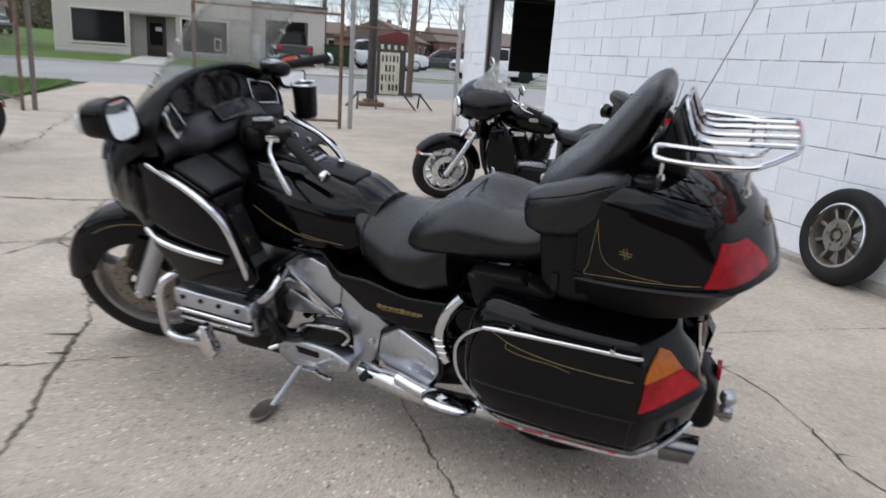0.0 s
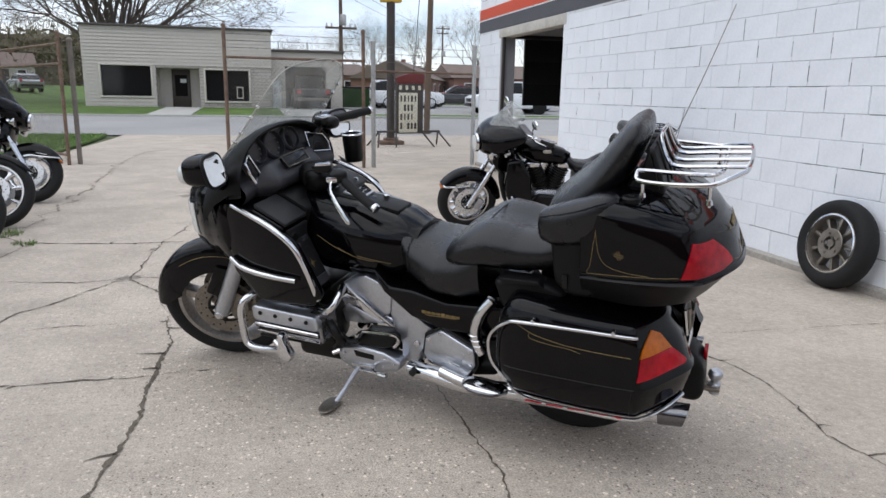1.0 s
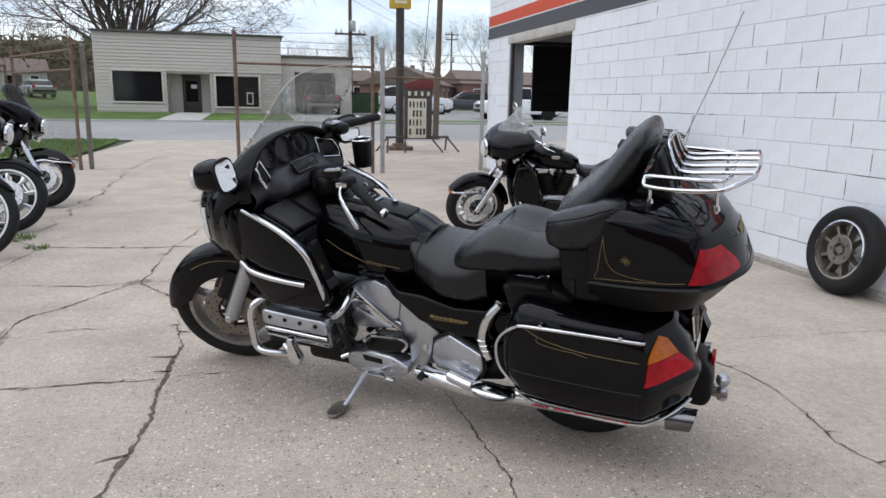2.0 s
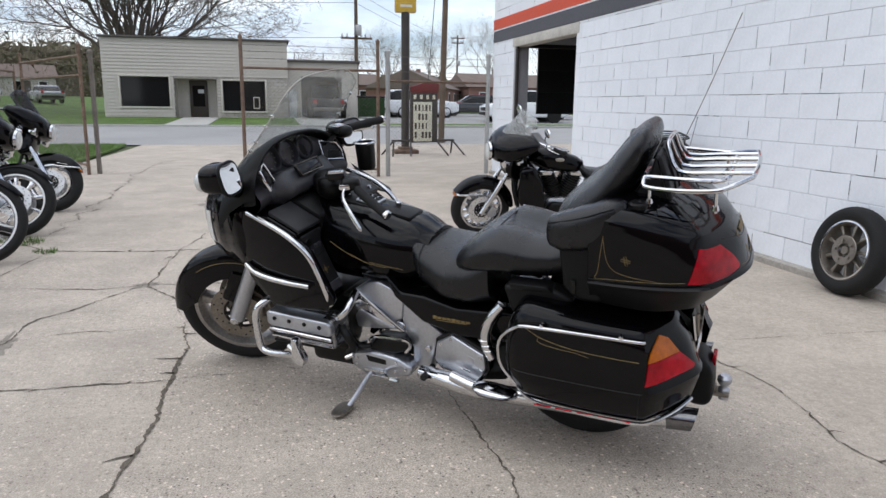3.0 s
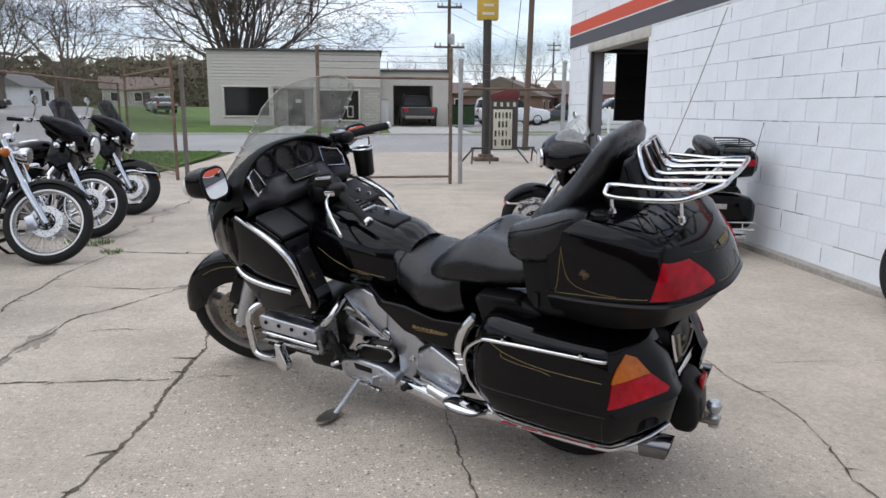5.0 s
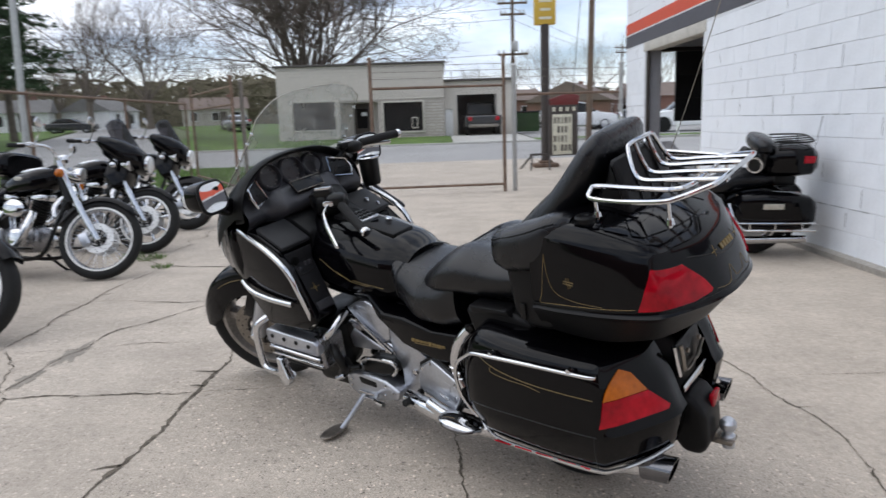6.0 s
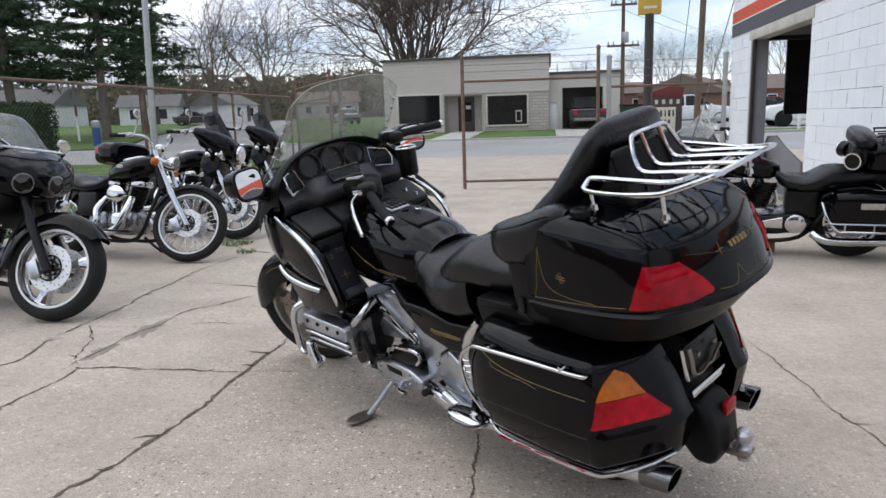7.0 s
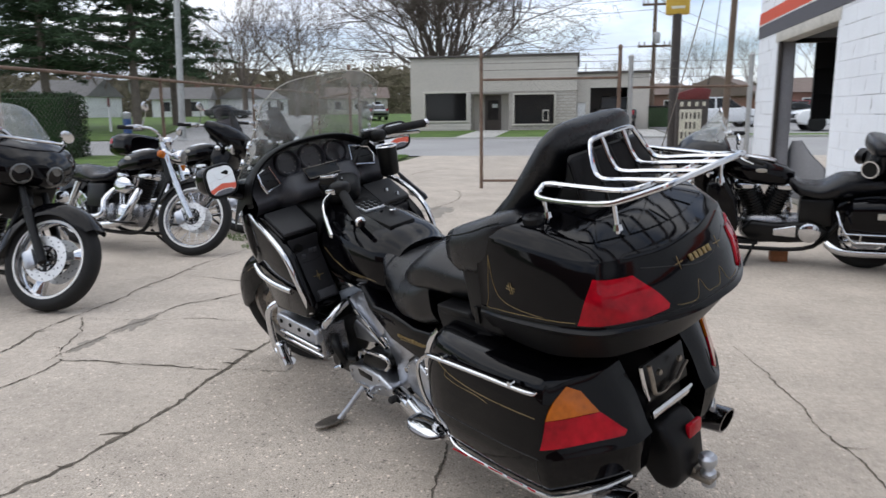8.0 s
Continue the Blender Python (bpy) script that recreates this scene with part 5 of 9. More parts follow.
def grand_tourer():
    b = thing("touring_motorcycle", pose(1.09, 2.752, 0.0, -10.0, 0, 141.0), "large black touring motorcycle with gold pinstripes on its side stand", "motorcycle", "motorcycles in the lot")
    S = steer_about(1.80, 29.0, 24.0)
    # wheels
    wheel(b, "front_wheel", (1.677, 0, 0.314), 0.314, 0.128, 0.228, "cast5", S, "worn black front tyre", DIRTYRIM, 0.15)
    wheel(b, "rear_wheel", (0.0, 0, 0.311), 0.311, 0.182, 0.205, "cast5", None, "wide black rear tyre", DIRTYRIM, 0.15, (1,))
    ff = fender(b, (1.677, 0, 0.314), 0.336, 0.172, 6, 166, BLACK, S, "front_fender", 0.125, "black gloss front mudguard with gold line")
    bm = BM()
    for s in (1, -1):
        tube(bm, [(1.677 + 0.292 * math.cos(radians(a)), s * 0.0855, 0.314 + 0.292 * math.sin(radians(a))) for a in range(60, 118, 8)], 0.0012, 5, 2)
    part("pinstripe", bm, GOLD, ff, "gold pinstripe", m=S)["kind"] = "stuff"
    bm = slab(BM(), [(1.62, 0.34), (1.74, 0.42), (1.66, 0.56), (1.55, 0.52)], -0.10, 0.10, 0.012)
    part("fender_cover", bm, BLACK, b, m=S)
    for s in (1, -1):
        bm = rod(BM(), (1.685, s * 0.115, 0.315), (1.50, s * 0.115, 0.66), 0.036, 18, 0.033, 0.006)
        part("fork_leg", bm, SILVER, b, "satin aluminium fork leg", m=S)
        bm = rod(BM(), (1.50, s * 0.112, 0.66), (1.33, s * 0.11, 0.98), 0.027, 14)
        part("fork_tube", bm, CHROME, b, m=S)
        bm = slab(BM(), [(1.56, 0.30), (1.64, 0.26), (1.66, 0.36), (1.60, 0.42), (1.55, 0.38)], s * 0.085 - 0.022, s * 0.085 + 0.022, 0.008)
        part("brake_caliper", bm, DULLSTEEL, b, m=S)
        bm = rod(BM(), (1.69, s * 0.06, 0.32), (1.69, s * 0.152, 0.32), 0.019, 12, None, 0.004)
        part("axle_nut", bm, CHROME, b, m=S)
    # upper fairing
    fr = Shell([(1.72, 0.07, 0.88, 0.75, 0), (1.68, 0.16, 0.93, 0.69, 0), (1.60, 0.23, 0.98, 0.62, 0), (1.48, 0.29, 1.03, 0.585, 0), (1.37, 0.33, 1.06, 0.57, 0), (1.345, 0.335, 1.0, 0.60, 0), (1.315, 0.320, 0.93, 0.66, 0)], 2.8)
    fb = part("front_fairing", fr.body(BM(), 22, 44), BLACK, b, "black gloss front fairing")
    for s in (1, -1):
        a = 0.22 if s > 0 else math.pi - 0.22
        c = -0.40 if s > 0 else math.pi + 0.40
        bm = fr.patch(BM(), 1.57, 1.71, c * 0.7 if s > 0 else math.pi + 0.28, a, 10, 8, 0.004)
        part("headlight", bm, CLEARLENS, fb, "clear headlamp lens")
    # arched hood over the instruments
    def arch(y):
        u = max(-1.0, min(1.0, y / 0.345))
        return 0.955 + 0.205 * math.sqrt(max(0.0, 1 - abs(u) ** 2.5)), 1.262 - 0.03 * abs(u) ** 1.6

    bm = BM()
    rows = []
    for i in range(37):
        u = -1 + 2 * i / 36
        y = 0.345 * math.sin(u * 1.5) / math.sin(1.5)
        z, x = arch(y)
        row = []
        for dx, dz, sc_ in ((0.20, -0.13, 1.0), (0.13, -0.05, 1.0), (0.05, -0.004, 0.99), (0.012, 0.002, 0.975), (0.0, -0.003, 0.965), (0.002, -0.012, 0.955), (0.02, -0.020, 0.95), (0.07, -0.026, 0.945)):
            row.append(bm.verts.new((x + dx, y * sc_, z + dz)))
        rows.append(row)
    for A, B in zip(rows, rows[1:]):
        for j in range(len(A) - 1):
            bm.faces.new((A[j], A[j + 1], B[j + 1], B[j]))
    part("instrument_hood", bm, PLASTIC, b, "matte black hood over the instruments", 60)
    # dash: a moulded panel, deep behind the dials and pushed out as a shelf below them
    bm = BM()
    rows = []
    for i in range(41):
        y = -0.318 + 0.636 * i / 40
        zh, xh = arch(y * 1.03)
        w = min(1.0, max(0.0, (abs(y) - 0.145) / 0.075))
        w = w * w * (3 - 2 * w)
        e = min(1.0, max(0.0, (abs(y) - 0.22) / 0.10))
        mid = ((xh + 0.04, zh - 0.018), (1.345, min(1.125, zh - 0.02)), (1.342, 1.09), (1.325, 1.03), (1.305, 1.008), (1.262, 1.022), (1.238, 1.030), (1.222, 1.026), (1.195, 0.995), (1.175, 0.972), (1.170, 0.950), (1.19, 0.925), (1.225, 0.90), (1.24, 0.85))
        k = abs(y) - 0.17
        xv = 1.318 - 0.46 * k
        side = ((xh + 0.03, zh - 0.02), (xv + 0.022, min(1.105, zh - 0.02)), (xv + 0.012, min(1.085, zh - 0.025)), (xv - 0.012, 1.03), (xv - 0.020, 1.01), (xv - 0.028, 0.99), (xv - 0.034, 0.975), (xv - 0.04, 0.965), (xv - 0.048, 0.955), (xv - 0.05, 0.945), (xv - 0.045, 0.93), (xv - 0.03, 0.91), (xv, 0.885), (xv + 0.02, 0.84))
        row = []
        for (xa, za), (xb, zb) in zip(mid, side):
            row.append(bm.verts.new((xa + (xb - xa) * w + 0.02 * e, y, za + (zb - za) * w)))
        rows.append(row)
    for A, B in zip(rows, rows[1:]):
        for j in range(len(A) - 1):
            bm.faces.new((A[j], A[j + 1], B[j + 1], B[j]))
    dash = part("dash", bm, DASH, b, "satin black moulded dash panel", 70)
    for y, r in ((0.098, 0.050), (-0.022, 0.056), (-0.142, 0.047)):
        g = Matrix.Translation((1.322, y, 1.066)) @ Matrix.Rotation(radians(18), 4, "Y") @ pose(0, 0, 0, 0, 0, 90)
        bm = lathe(BM(), [(r - 0.003, -0.035), (r - 0.003, 0.004), (r, 0.009), (r + 0.006, 0.007), (r + 0.010, -0.004), (r + 0.011, -0.035)], 36, g, closed=True)
        gr = part("gauge", bm, DASH, dash, "deep round gauge housing", 60)
        part("gauge_face", lathe(BM(), [(0, -0.012), (r - 0.002, -0.012), (r - 0.002, -0.02)], 28, g), DIAL, gr, "dark round dial")
        tick = BM()
        for k in range(9):
            a = radians(-40 + k * 32)
            t = bmesh.new()
            bmesh.ops.create_cube(t, size=1.0)
            bmesh.ops.scale(t, vec=(0.0018, 0.0010, 0.007), verts=t.verts[:])
            t.transform(g @ pose(0, 0, 0, 0, -math.degrees(a), 0) @ Matrix.Translation((0, -0.0108, r * 0.78)))
            merge(tick, t)
        part("dial_ticks", tick, PLATESILVER, gr)["kind"] = "stuff"
    sc = Matrix.Translation((1.208, 0.015, 1.010)) @ Matrix.Rotation(radians(-52), 4, "Y")
    bm = tube(BM(), [(-0.026, -0.075, 0.026), (-0.026, 0.075, 0.026), (0.026, 0.082, 0.026), (0.026, -0.082, 0.026)], 0.0022, 6, 1, True)
    bm.transform(sc)
    part("display_frame", bm, DULLSTEEL, dash, "silver display bezel")
    bm = box(BM(), (0, 0, 0.015), (0.05, 0.15, 0.018), 0.003)
    bm.transform(sc)
    part("display", bm, DARKGLASS, dash)
    for s in (1, -1):
        vm = Matrix.Translation((1.243, 0.250 if s > 0 else -0.222, 1.032)) @ pose(0, 0, 0, 0, 0, s * 25) @ Matrix.Rotation(radians(24), 4, "Y")
        v = BM()
        tube(v, [(-0.012, -s * 0.050, -0.036), (-0.012, s * 0.046, -0.050), (-0.012, s * 0.050, -0.010), (-0.012, s * 0.036, 0.030), (-0.012, -s * 0.046, 0.050)], 0.0052, 8, 1, True)
        v.transform(vm)
        vp = part("air_vent", v, CHROME, dash, "chrome edged air vent")
        v = BM()
        box(v, (-0.002, 0, -0.006), (0.014, 0.086, 0.066), 0.004)
        box(v, (-0.010, 0, -0.004), (0.006, 0.014, 0.012), 0.003)
        box(v, (-0.010, 0, -0.004), (0.004, 0.084, 0.005), 0.001)
        v.transform(vm)
        part("vent_louvre", v, BLACKMETAL, vp)
    # windscreen
    bm = BM()
    G = []
    for i in range(15):
        u = -1 + 2 * i / 14
        col = []
        for j in range(13):
            v = j / 12
            top = 1.0 - 0.16 * abs(u) ** 5
            vv = v * top
            col.append(bm.verts.new((1.43 - 0.34 * vv - 0.02 * math.sin(vv * 3.1) - 0.04 * u * u, u * (0.322 - 0.06 * vv), 1.025 + 0.385 * vv - 0.012 * u * u)))
        G.append(col)
    for A, B in zip(G, G[1:]):
        for j in range(12):
            bm.faces.new((A[j], A[j + 1], B[j + 1], B[j]))
    rim_line = [v.co.copy() for v in G[0]] + [c[-1].co.copy() for c in G[1:-1]] + [v.co.copy() for v in G[-1][::-1]]
    bmesh.ops.solidify(bm, geom=bm.faces[:], thickness=0.004)
    ws = part("windscreen", bm, SCREEN, b, "clear curved windscreen", 80)
    # pale tube round the rim imitates light caught in the screen's edge
    edge = [Vector(G0) for G0 in rim_line]
    part("screen_edge_glint", tube(BM(), edge, 0.0018, 6, 1), PLATESILVER, ws, "thin pale tube standing in for the lit screen edge")
    bm = BM()
    for s in (1, -1):
        for v in (0.36, 0.45, 0.60, 0.70):
            lathe(bm, [(0, 0), (0.008, 0), (0.008, 0.006), (0, 0.01)], 10, pose(1.43 - 0.34 * v - 0.06, s * (0.322 - 0.06 * v) * 0.985, 1.025 + 0.385 * v - 0.012, 0, 40, 0))
    part("screen_bolts", bm, CHROME, ws)["kind"] = "stuff"
    # mirrors on the fairing
    for s in (1, -1):
        hb = blob((1.312, s * 0.428, 1.074), (0.060, 0.066, 0.056), 24, (0, 0, s * 8), 3.2)
        tube(hb, [(1.31, s * 0.27, 0.98), (1.32, s * 0.34, 1.01), (1.31, s * 0.40, 1.04)], 0.038, 12, 3)
        mh = part("mirror", hb, BLACK, b, "black gloss mirror pod")
        nx = Vector((-0.944, s * -0.20, 0.263)).normalized()
        ny = Vector((0, 0, 1)).cross(nx).normalized()
        nz = nx.cross(ny)
        gm = Matrix.Translation((1.247, s * 0.428, 1.077)) @ Matrix((nx, ny, nz)).transposed().to_4x4()
        prof = [(0.061 * math.copysign(abs(math.cos(q)) ** 0.55, math.cos(q)), 0.054 * math.copysign(abs(math.sin(q)) ** 0.55, math.sin(q))) for q in [2 * math.pi * k / 32 for k in range(32)]]
        bm = BM()
        rings = []
        for f in (1.0, 0.75, 0.5, 0.25):
            rings.append([bm.verts.new((0.0010 * (1 - f * f), f * (y + 0.12 * z), f * z)) for y, z in prof])
        tip = bm.verts.new((0.0010, 0, 0))
        for A, B in zip(rings, rings[1:]):
            for k in range(32):
                bm.faces.new((A[k - 1], A[k], B[k], B[k - 1]))
        for k in range(32):
            bm.faces.new((rings[-1][k - 1], rings[-1][k], tip))
        part("mirror_glass", bm, MIRROR, mh, "rear view mirror glass", m=gm)
        bm = tube(BM(), [(-0.006, y * 1.06 + 0.12 * z, z * 1.08) for y, z in prof], 0.0075, 8, 1, True)
        part("mirror_rim", bm, PLASTIC, mh, m=gm)
        bm = blob((1.366, s * 0.434, 1.062), (0.028, 0.052, 0.040), 16)
        part("turn_signal", bm, CLEARLENS, mh, "clear ribbed turn signal")
    # lower fairings
    for s in (1, -1):
        bm = slab(BM(), [(1.37, 0.92), (1.24, 0.898), (1.20, 0.893), (1.072, 0.830), (1.078, 0.76), (1.034, 0.654), (0.985, 0.535), (1.01, 0.505), (1.24, 0.50), (1.34, 0.62), (1.38, 0.80)], s * 0.155, s * 0.318, 0.010, 3)
        lf = part("fairing_side", bm, BLACK, b, "black fairing pocket panel")
        bm = slab(BM(), [(1.32, 0.925), (1.25, 0.895), (1.10, 0.838), (1.01, 0.768), (0.962, 0.667), (0.915, 0.57), (0.96, 0.515), (1.22, 0.505), (1.335, 0.63), (1.365, 0.80)], s * 0.296, s * 0.338, 0.018, 4)
        for v in bm.verts:
            v.co.y -= s * 0.10 * max(0.0, v.co.x - 1.18) ** 1.0
        part("fairing_panel", bm, BLACK, lf, "black gloss fairing panel")
        bm = slab(BM(), [(1.195, 0.915), (1.058, 0.845), (1.060, 0.829), (1.20, 0.896)], s * 0.166, s * 0.312, 0.005)
        part("pocket_lid", bm, DECK, lf, "matte pocket lid")
        up = 0.0 if s > 0 else 0.02
        bm = tube(BM(), [(1.29, s * 0.325, 0.905 + up), (1.21, s * 0.342, 0.885 + up), (1.096, s * 0.350, 0.837 + up), (1.006, s * 0.350, 0.766 + up), (0.962, s * 0.345, 0.667 + up), (0.945, s * 0.322, 0.545)], 0.0115, 12, 5)
        part("chrome_guard", bm, CHROME, lf, "chrome guard bar")
        bm = tube(BM(), [(1.33, s * 0.335, 0.685), (1.27, s * 0.345, 0.652), (1.15, s * 0.352, 0.636), (1.012, s * 0.353, 0.631)], 0.0125, 12, 5)
        part("chrome_guard", bm, CHROME, lf)
        bm = slab(BM(), [(1.058, 0.812), (1.066, 0.76), (1.022, 0.654), (0.982, 0.562), (0.992, 0.560), (1.034, 0.654), (1.078, 0.76), (1.070, 0.815)], s * 0.168, s * 0.300, 0.003, 2)
        sw = part("switch_panel", bm, DECK, lf, "satin black switch panel")
        bm = lathe(BM(), [(0, 0.0), (0.026, 0.0), (0.027, 0.004), (0.020, 0.005), (0.017, 0.014), (0, 0.016)], 24, pose(1.070, s * 0.262, 0.775, 0, 0, 90))
        part("control_knob", bm, BLACKMETAL, sw)
        for k, (y, z) in enumerate(((0.212, 0.772), (0.192, 0.772), (0.212, 0.748), (0.192, 0.748), (0.25, 0.735))):
            part("switch", box(BM(), (1.066 + 0.42 * (z - 0.76), s * y, z), (0.012, 0.016, 0.018), 0.003), DASH, sw)
        part("panel_seam", tube(BM(), [(1.048, s * 0.296, 0.718), (1.045, s * 0.22, 0.712), (1.050, s * 0.172, 0.722)], 0.0016, 6, 3), BLACKMETAL, sw)
        part("seat_switch", box(BM(), (0.990, s * 0.215, 0.585), (0.012, 0.08, 0.034), 0.004, (0, 23, 0)), DASH, sw)
        bm = BM()
        c = Vector((1.0205, s * 0.222, 0.654))
        for a, l in ((0, 0.024), (90, 0.018), (45, 0.009), (135, 0.009)):
            d = Vector((0.42 * math.sin(radians(a)), math.cos(radians(a)), math.sin(radians(a)))) * l
            rod(bm, c - d, c + d, 0.0012, 4)
        part("pinstripe_star", bm, GOLD, sw, "gold star pinstripe")["kind"] = "stuff"
    bm = slab(BM(), [(1.30, 0.92), (1.16, 0.91), (1.06, 0.86), (1.06, 0.78), (1.30, 0.78)], -0.158, 0.158, 0.015)
    part("fairing_inner", bm, PLASTIC, b)
    for x, y, r in ((1.12, -0.235, 0.012), (1.08, -0.262, 0.009)):
        part("pocket_knob", lathe(BM(), [(0, 0), (r, 0), (r * 0.9, 0.012), (0, 0.014)], 14, pose(x, y, 0.845 + 0.51 * (x - 1.06), 90, 0, 0)), CHROME, b, "small chrome knob")
    # tank shelter
    tk = Shell([(0.60, 0.13, 0.79, 0.61, 0), (0.70, 0.175, 0.838, 0.57, 0), (0.85, 0.19, 0.875, 0.56, 0), (1.0, 0.172, 0.895, 0.56, 0), (1.15, 0.146, 0.90, 0.57, 0), (1.2, 0.13, 0.89, 0.6, 0)], 2.5)
    tb = part("tank_cover", tk.body(BM(), 18, 40), BLACK, b, "black gloss tank cover")
    for f in (1, -1):
        part("pinstripe", tk.line(BM(), [(1.02 - 0.11 * i, t if f > 0 else math.pi - t) for i, t in enumerate((0.10, -0.05, -0.12, -0.2))], 0.0009), GOLD, tb, "gold pinstripe")
        part("pinstripe", tk.line(BM(), [(0.92 - 0.08 * i, (t if f > 0 else math.pi - t)) for i, t in enumerate((-0.02, -0.13, -0.19))], 0.0008), GOLD, tb, "gold pinstripe")
    bm = slab(BM(), [(1.02, 0.905), (0.70, 0.847), (0.70, 0.82), (1.02, 0.88)], -0.06, 0.06, 0.008)
    cs = part("console", bm, PLASTIC, b, "matte black console")
    bm = slab(BM(), [(0.955, 0.904), (0.865, 0.886), (0.865, 0.876), (0.955, 0.894)], -0.046, 0.046, 0.003)
    part("button_plate", bm, SILVER, cs, "silver button plate")
    bm = BM()
    for i in range(3):
        for j in range(4):
            box(bm, (0.882 + 0.026 * i, -0.033 + 0.022 * j, 0.8905 + 0.0053 * i), (0.018, 0.015, 0.008), 0.002, (0, -11, 0))
    part("buttons", bm, PLASTIC, cs)["kind"] = "stuff"
    part("ignition_lock", rod(BM(), (0.80, -0.03, 0.862), (0.797, -0.03, 0.882), 0.013, 14, None, 0.003), CHROME, cs)
    # handlebars, turned with the fork
    I4 = Matrix.Identity(4)
    sides = (
        (I4, [(1.16, -0.01, 0.95), (1.08, 0.03, 0.99), (1.00, 0.075, 1.005), (0.93, 0.10, 0.985), (0.88, 0.115, 0.955)], [(0.90, 0.11, 0.965), (0.82, 0.132, 0.918), (0.760, 0.149, 0.888)], (0.742, 0.154, 0.878), (0.935, 0.10, 0.985), (1.0, 0.098, 1.012), 25, [(0.945, 0.13, 0.975), (0.925, 0.185, 0.955), (0.89, 0.215, 0.925), (0.85, 0.232, 0.88), (0.822, 0.241, 0.848)]),
        (I4, [(1.14, -0.04, 0.94), (1.20, -0.11, 0.965), (1.255, -0.20, 1.03), (1.245, -0.27, 1.095), (1.215, -0.33, 1.112)], [(1.205, -0.34, 1.114), (1.165, -0.435, 1.118), (1.132, -0.512, 1.119)], (1.125, -0.528, 1.119), (1.21, -0.30, 1.105), (1.227, -0.275, 1.118), 72, [(1.235, -0.33, 1.10), (1.235, -0.40, 1.09), (1.215, -0.46, 1.085), (1.19, -0.52, 1.08)]),
    )
    bm = blob((1.10, -0.01, 0.945), (0.085, 0.075, 0.05), 18, (0, -12, -35), 3.0)
    bc = part("bar_cover", bm, PLASTIC, b, "black cover over the handlebar middle")
    part("cover_screw", lathe(BM(), [(0, 0), (0.010, 0), (0.009, 0.006), (0, 0.007)], 10, pose(1.07, 0.01, 0.992, 90, 0, 0)), CHROME, bc)
    for mm, bar, grip, end, box_at, res, turn, lev in sides:
        hb = part("handlebar", tube(BM(), bar, 0.0145, 12, 5), BLACKMETAL, b, "black handlebar", m=mm)
        part("grip", tube(BM(), grip, 0.0185, 14, 3), RUBBER, hb, "black rubber grip", m=mm)
        part("bar_end", rod(BM(), grip[-1], end, 0.0195, 14, None, 0.004), CHROME, hb, m=mm)
        part("switch_box", blob(box_at, (0.040, 0.036, 0.028), 16, (0, 0, turn)), BLACKMETAL, hb, m=mm)
        part("fluid_reservoir", box(BM(), res, (0.070, 0.050, 0.030), 0.006, (0, 0, turn)), BLACKMETAL, hb, m=mm)
        part("reservoir_cap", box(BM(), (res[0], res[1], res[2] + 0.018), (0.060, 0.044, 0.010), 0.003, (0, 0, turn)), CHROME, hb, "chrome reservoir cap", m=mm)
        c = Vector(box_at)
        out = (Vector(grip[1]) - Vector(grip[0])).normalized()
        for k in range(3):
            part("switch_button", box(BM(), tuple(c - out * (0.012 * k - 0.008) + Vector((-0.022, 0.0, 0.016 - 0.011 * k))), (0.014, 0.012, 0.008), 0.002, (0, -30, turn)), DASH if k else DULLSTEEL, hb, m=mm)
        part("lever_clamp", box(BM(), tuple(Vector(lev[0]) + Vector((0, 0, 0.004))), (0.045, 0.034, 0.022), 0.006, (0, 0, turn)), CHROME, hb, "chrome lever clamp", m=mm)
        part("brake_hose", tube(BM(), [tuple(Vector(res) + Vector((0.03, 0, -0.01))), tuple(Vector(res) + Vector((0.09, 0, -0.02))), tuple(Vector(res) + Vector((0.12, -0.03, -0.08)))], 0.005, 8, 4), RUBBER, hb, m=mm)
        bm = tube(BM(), lev, 0.0068, 8, 4, flat=1.5)
        lathe(bm, [(0, -0.009), (0.009, 0), (0, 0.009)], 10, Matrix.Translation(lev[-1]))
        part("lever", bm, CHROME, hb, "chrome lever", m=mm)
    bm = slab(BM(), [(1.25, 0.93), (1.15, 0.875), (1.055, 0.825), (1.040, 0.808), (1.06, 0.795), (1.16, 0.81)], -0.400, -0.390, 0.004)
    part("wind_deflector", bm, DASH, b, "dark wind deflector")
    bm = lathe(BM(), [(0.0, 0.0), (0.036, 0.0), (0.040, 0.01), (0.044, 0.12), (0.040, 0.12), (0.037, 0.012), (0, 0.012)], 28, pose(1.061, -0.233, 0.955, 90, 0, 0))
    cup = part("cup_holder", bm, BLACKMETAL, b, "black cup holder with chrome rim")
    bm = lathe(BM(), [(0.045, 0.0), (0.049, 0.005), (0.045, 0.01), (0.041, 0.005)], 28, pose(1.061, -0.233, 1.071, 90, 0, 0), closed=True)
    part("cup_rim", bm, CHROME, cup)
    bm = tube(BM(), [(1.10, -0.30, 1.05), (1.09, -0.28, 1.03), (1.075, -0.265, 1.0)], 0.008, 8, 3)
    part("cup_bracket", bm, CHROME, cup)
    # seat
    rs = Shell([(0.74, 0.085, 0.845, 0.70, 0), (0.68, 0.135, 0.815, 0.65, 0), (0.60, 0.185, 0.765, 0.585, 0), (0.50, 0.225, 0.745, 0.55, 0), (0.40, 0.235, 0.765, 0.545, 0), (0.31, 0.225, 0.815, 0.56, 0)], 2.7)
    part("seat", rs.body(BM(), 22, 44), VINYL2, b, "black vinyl rider seat")
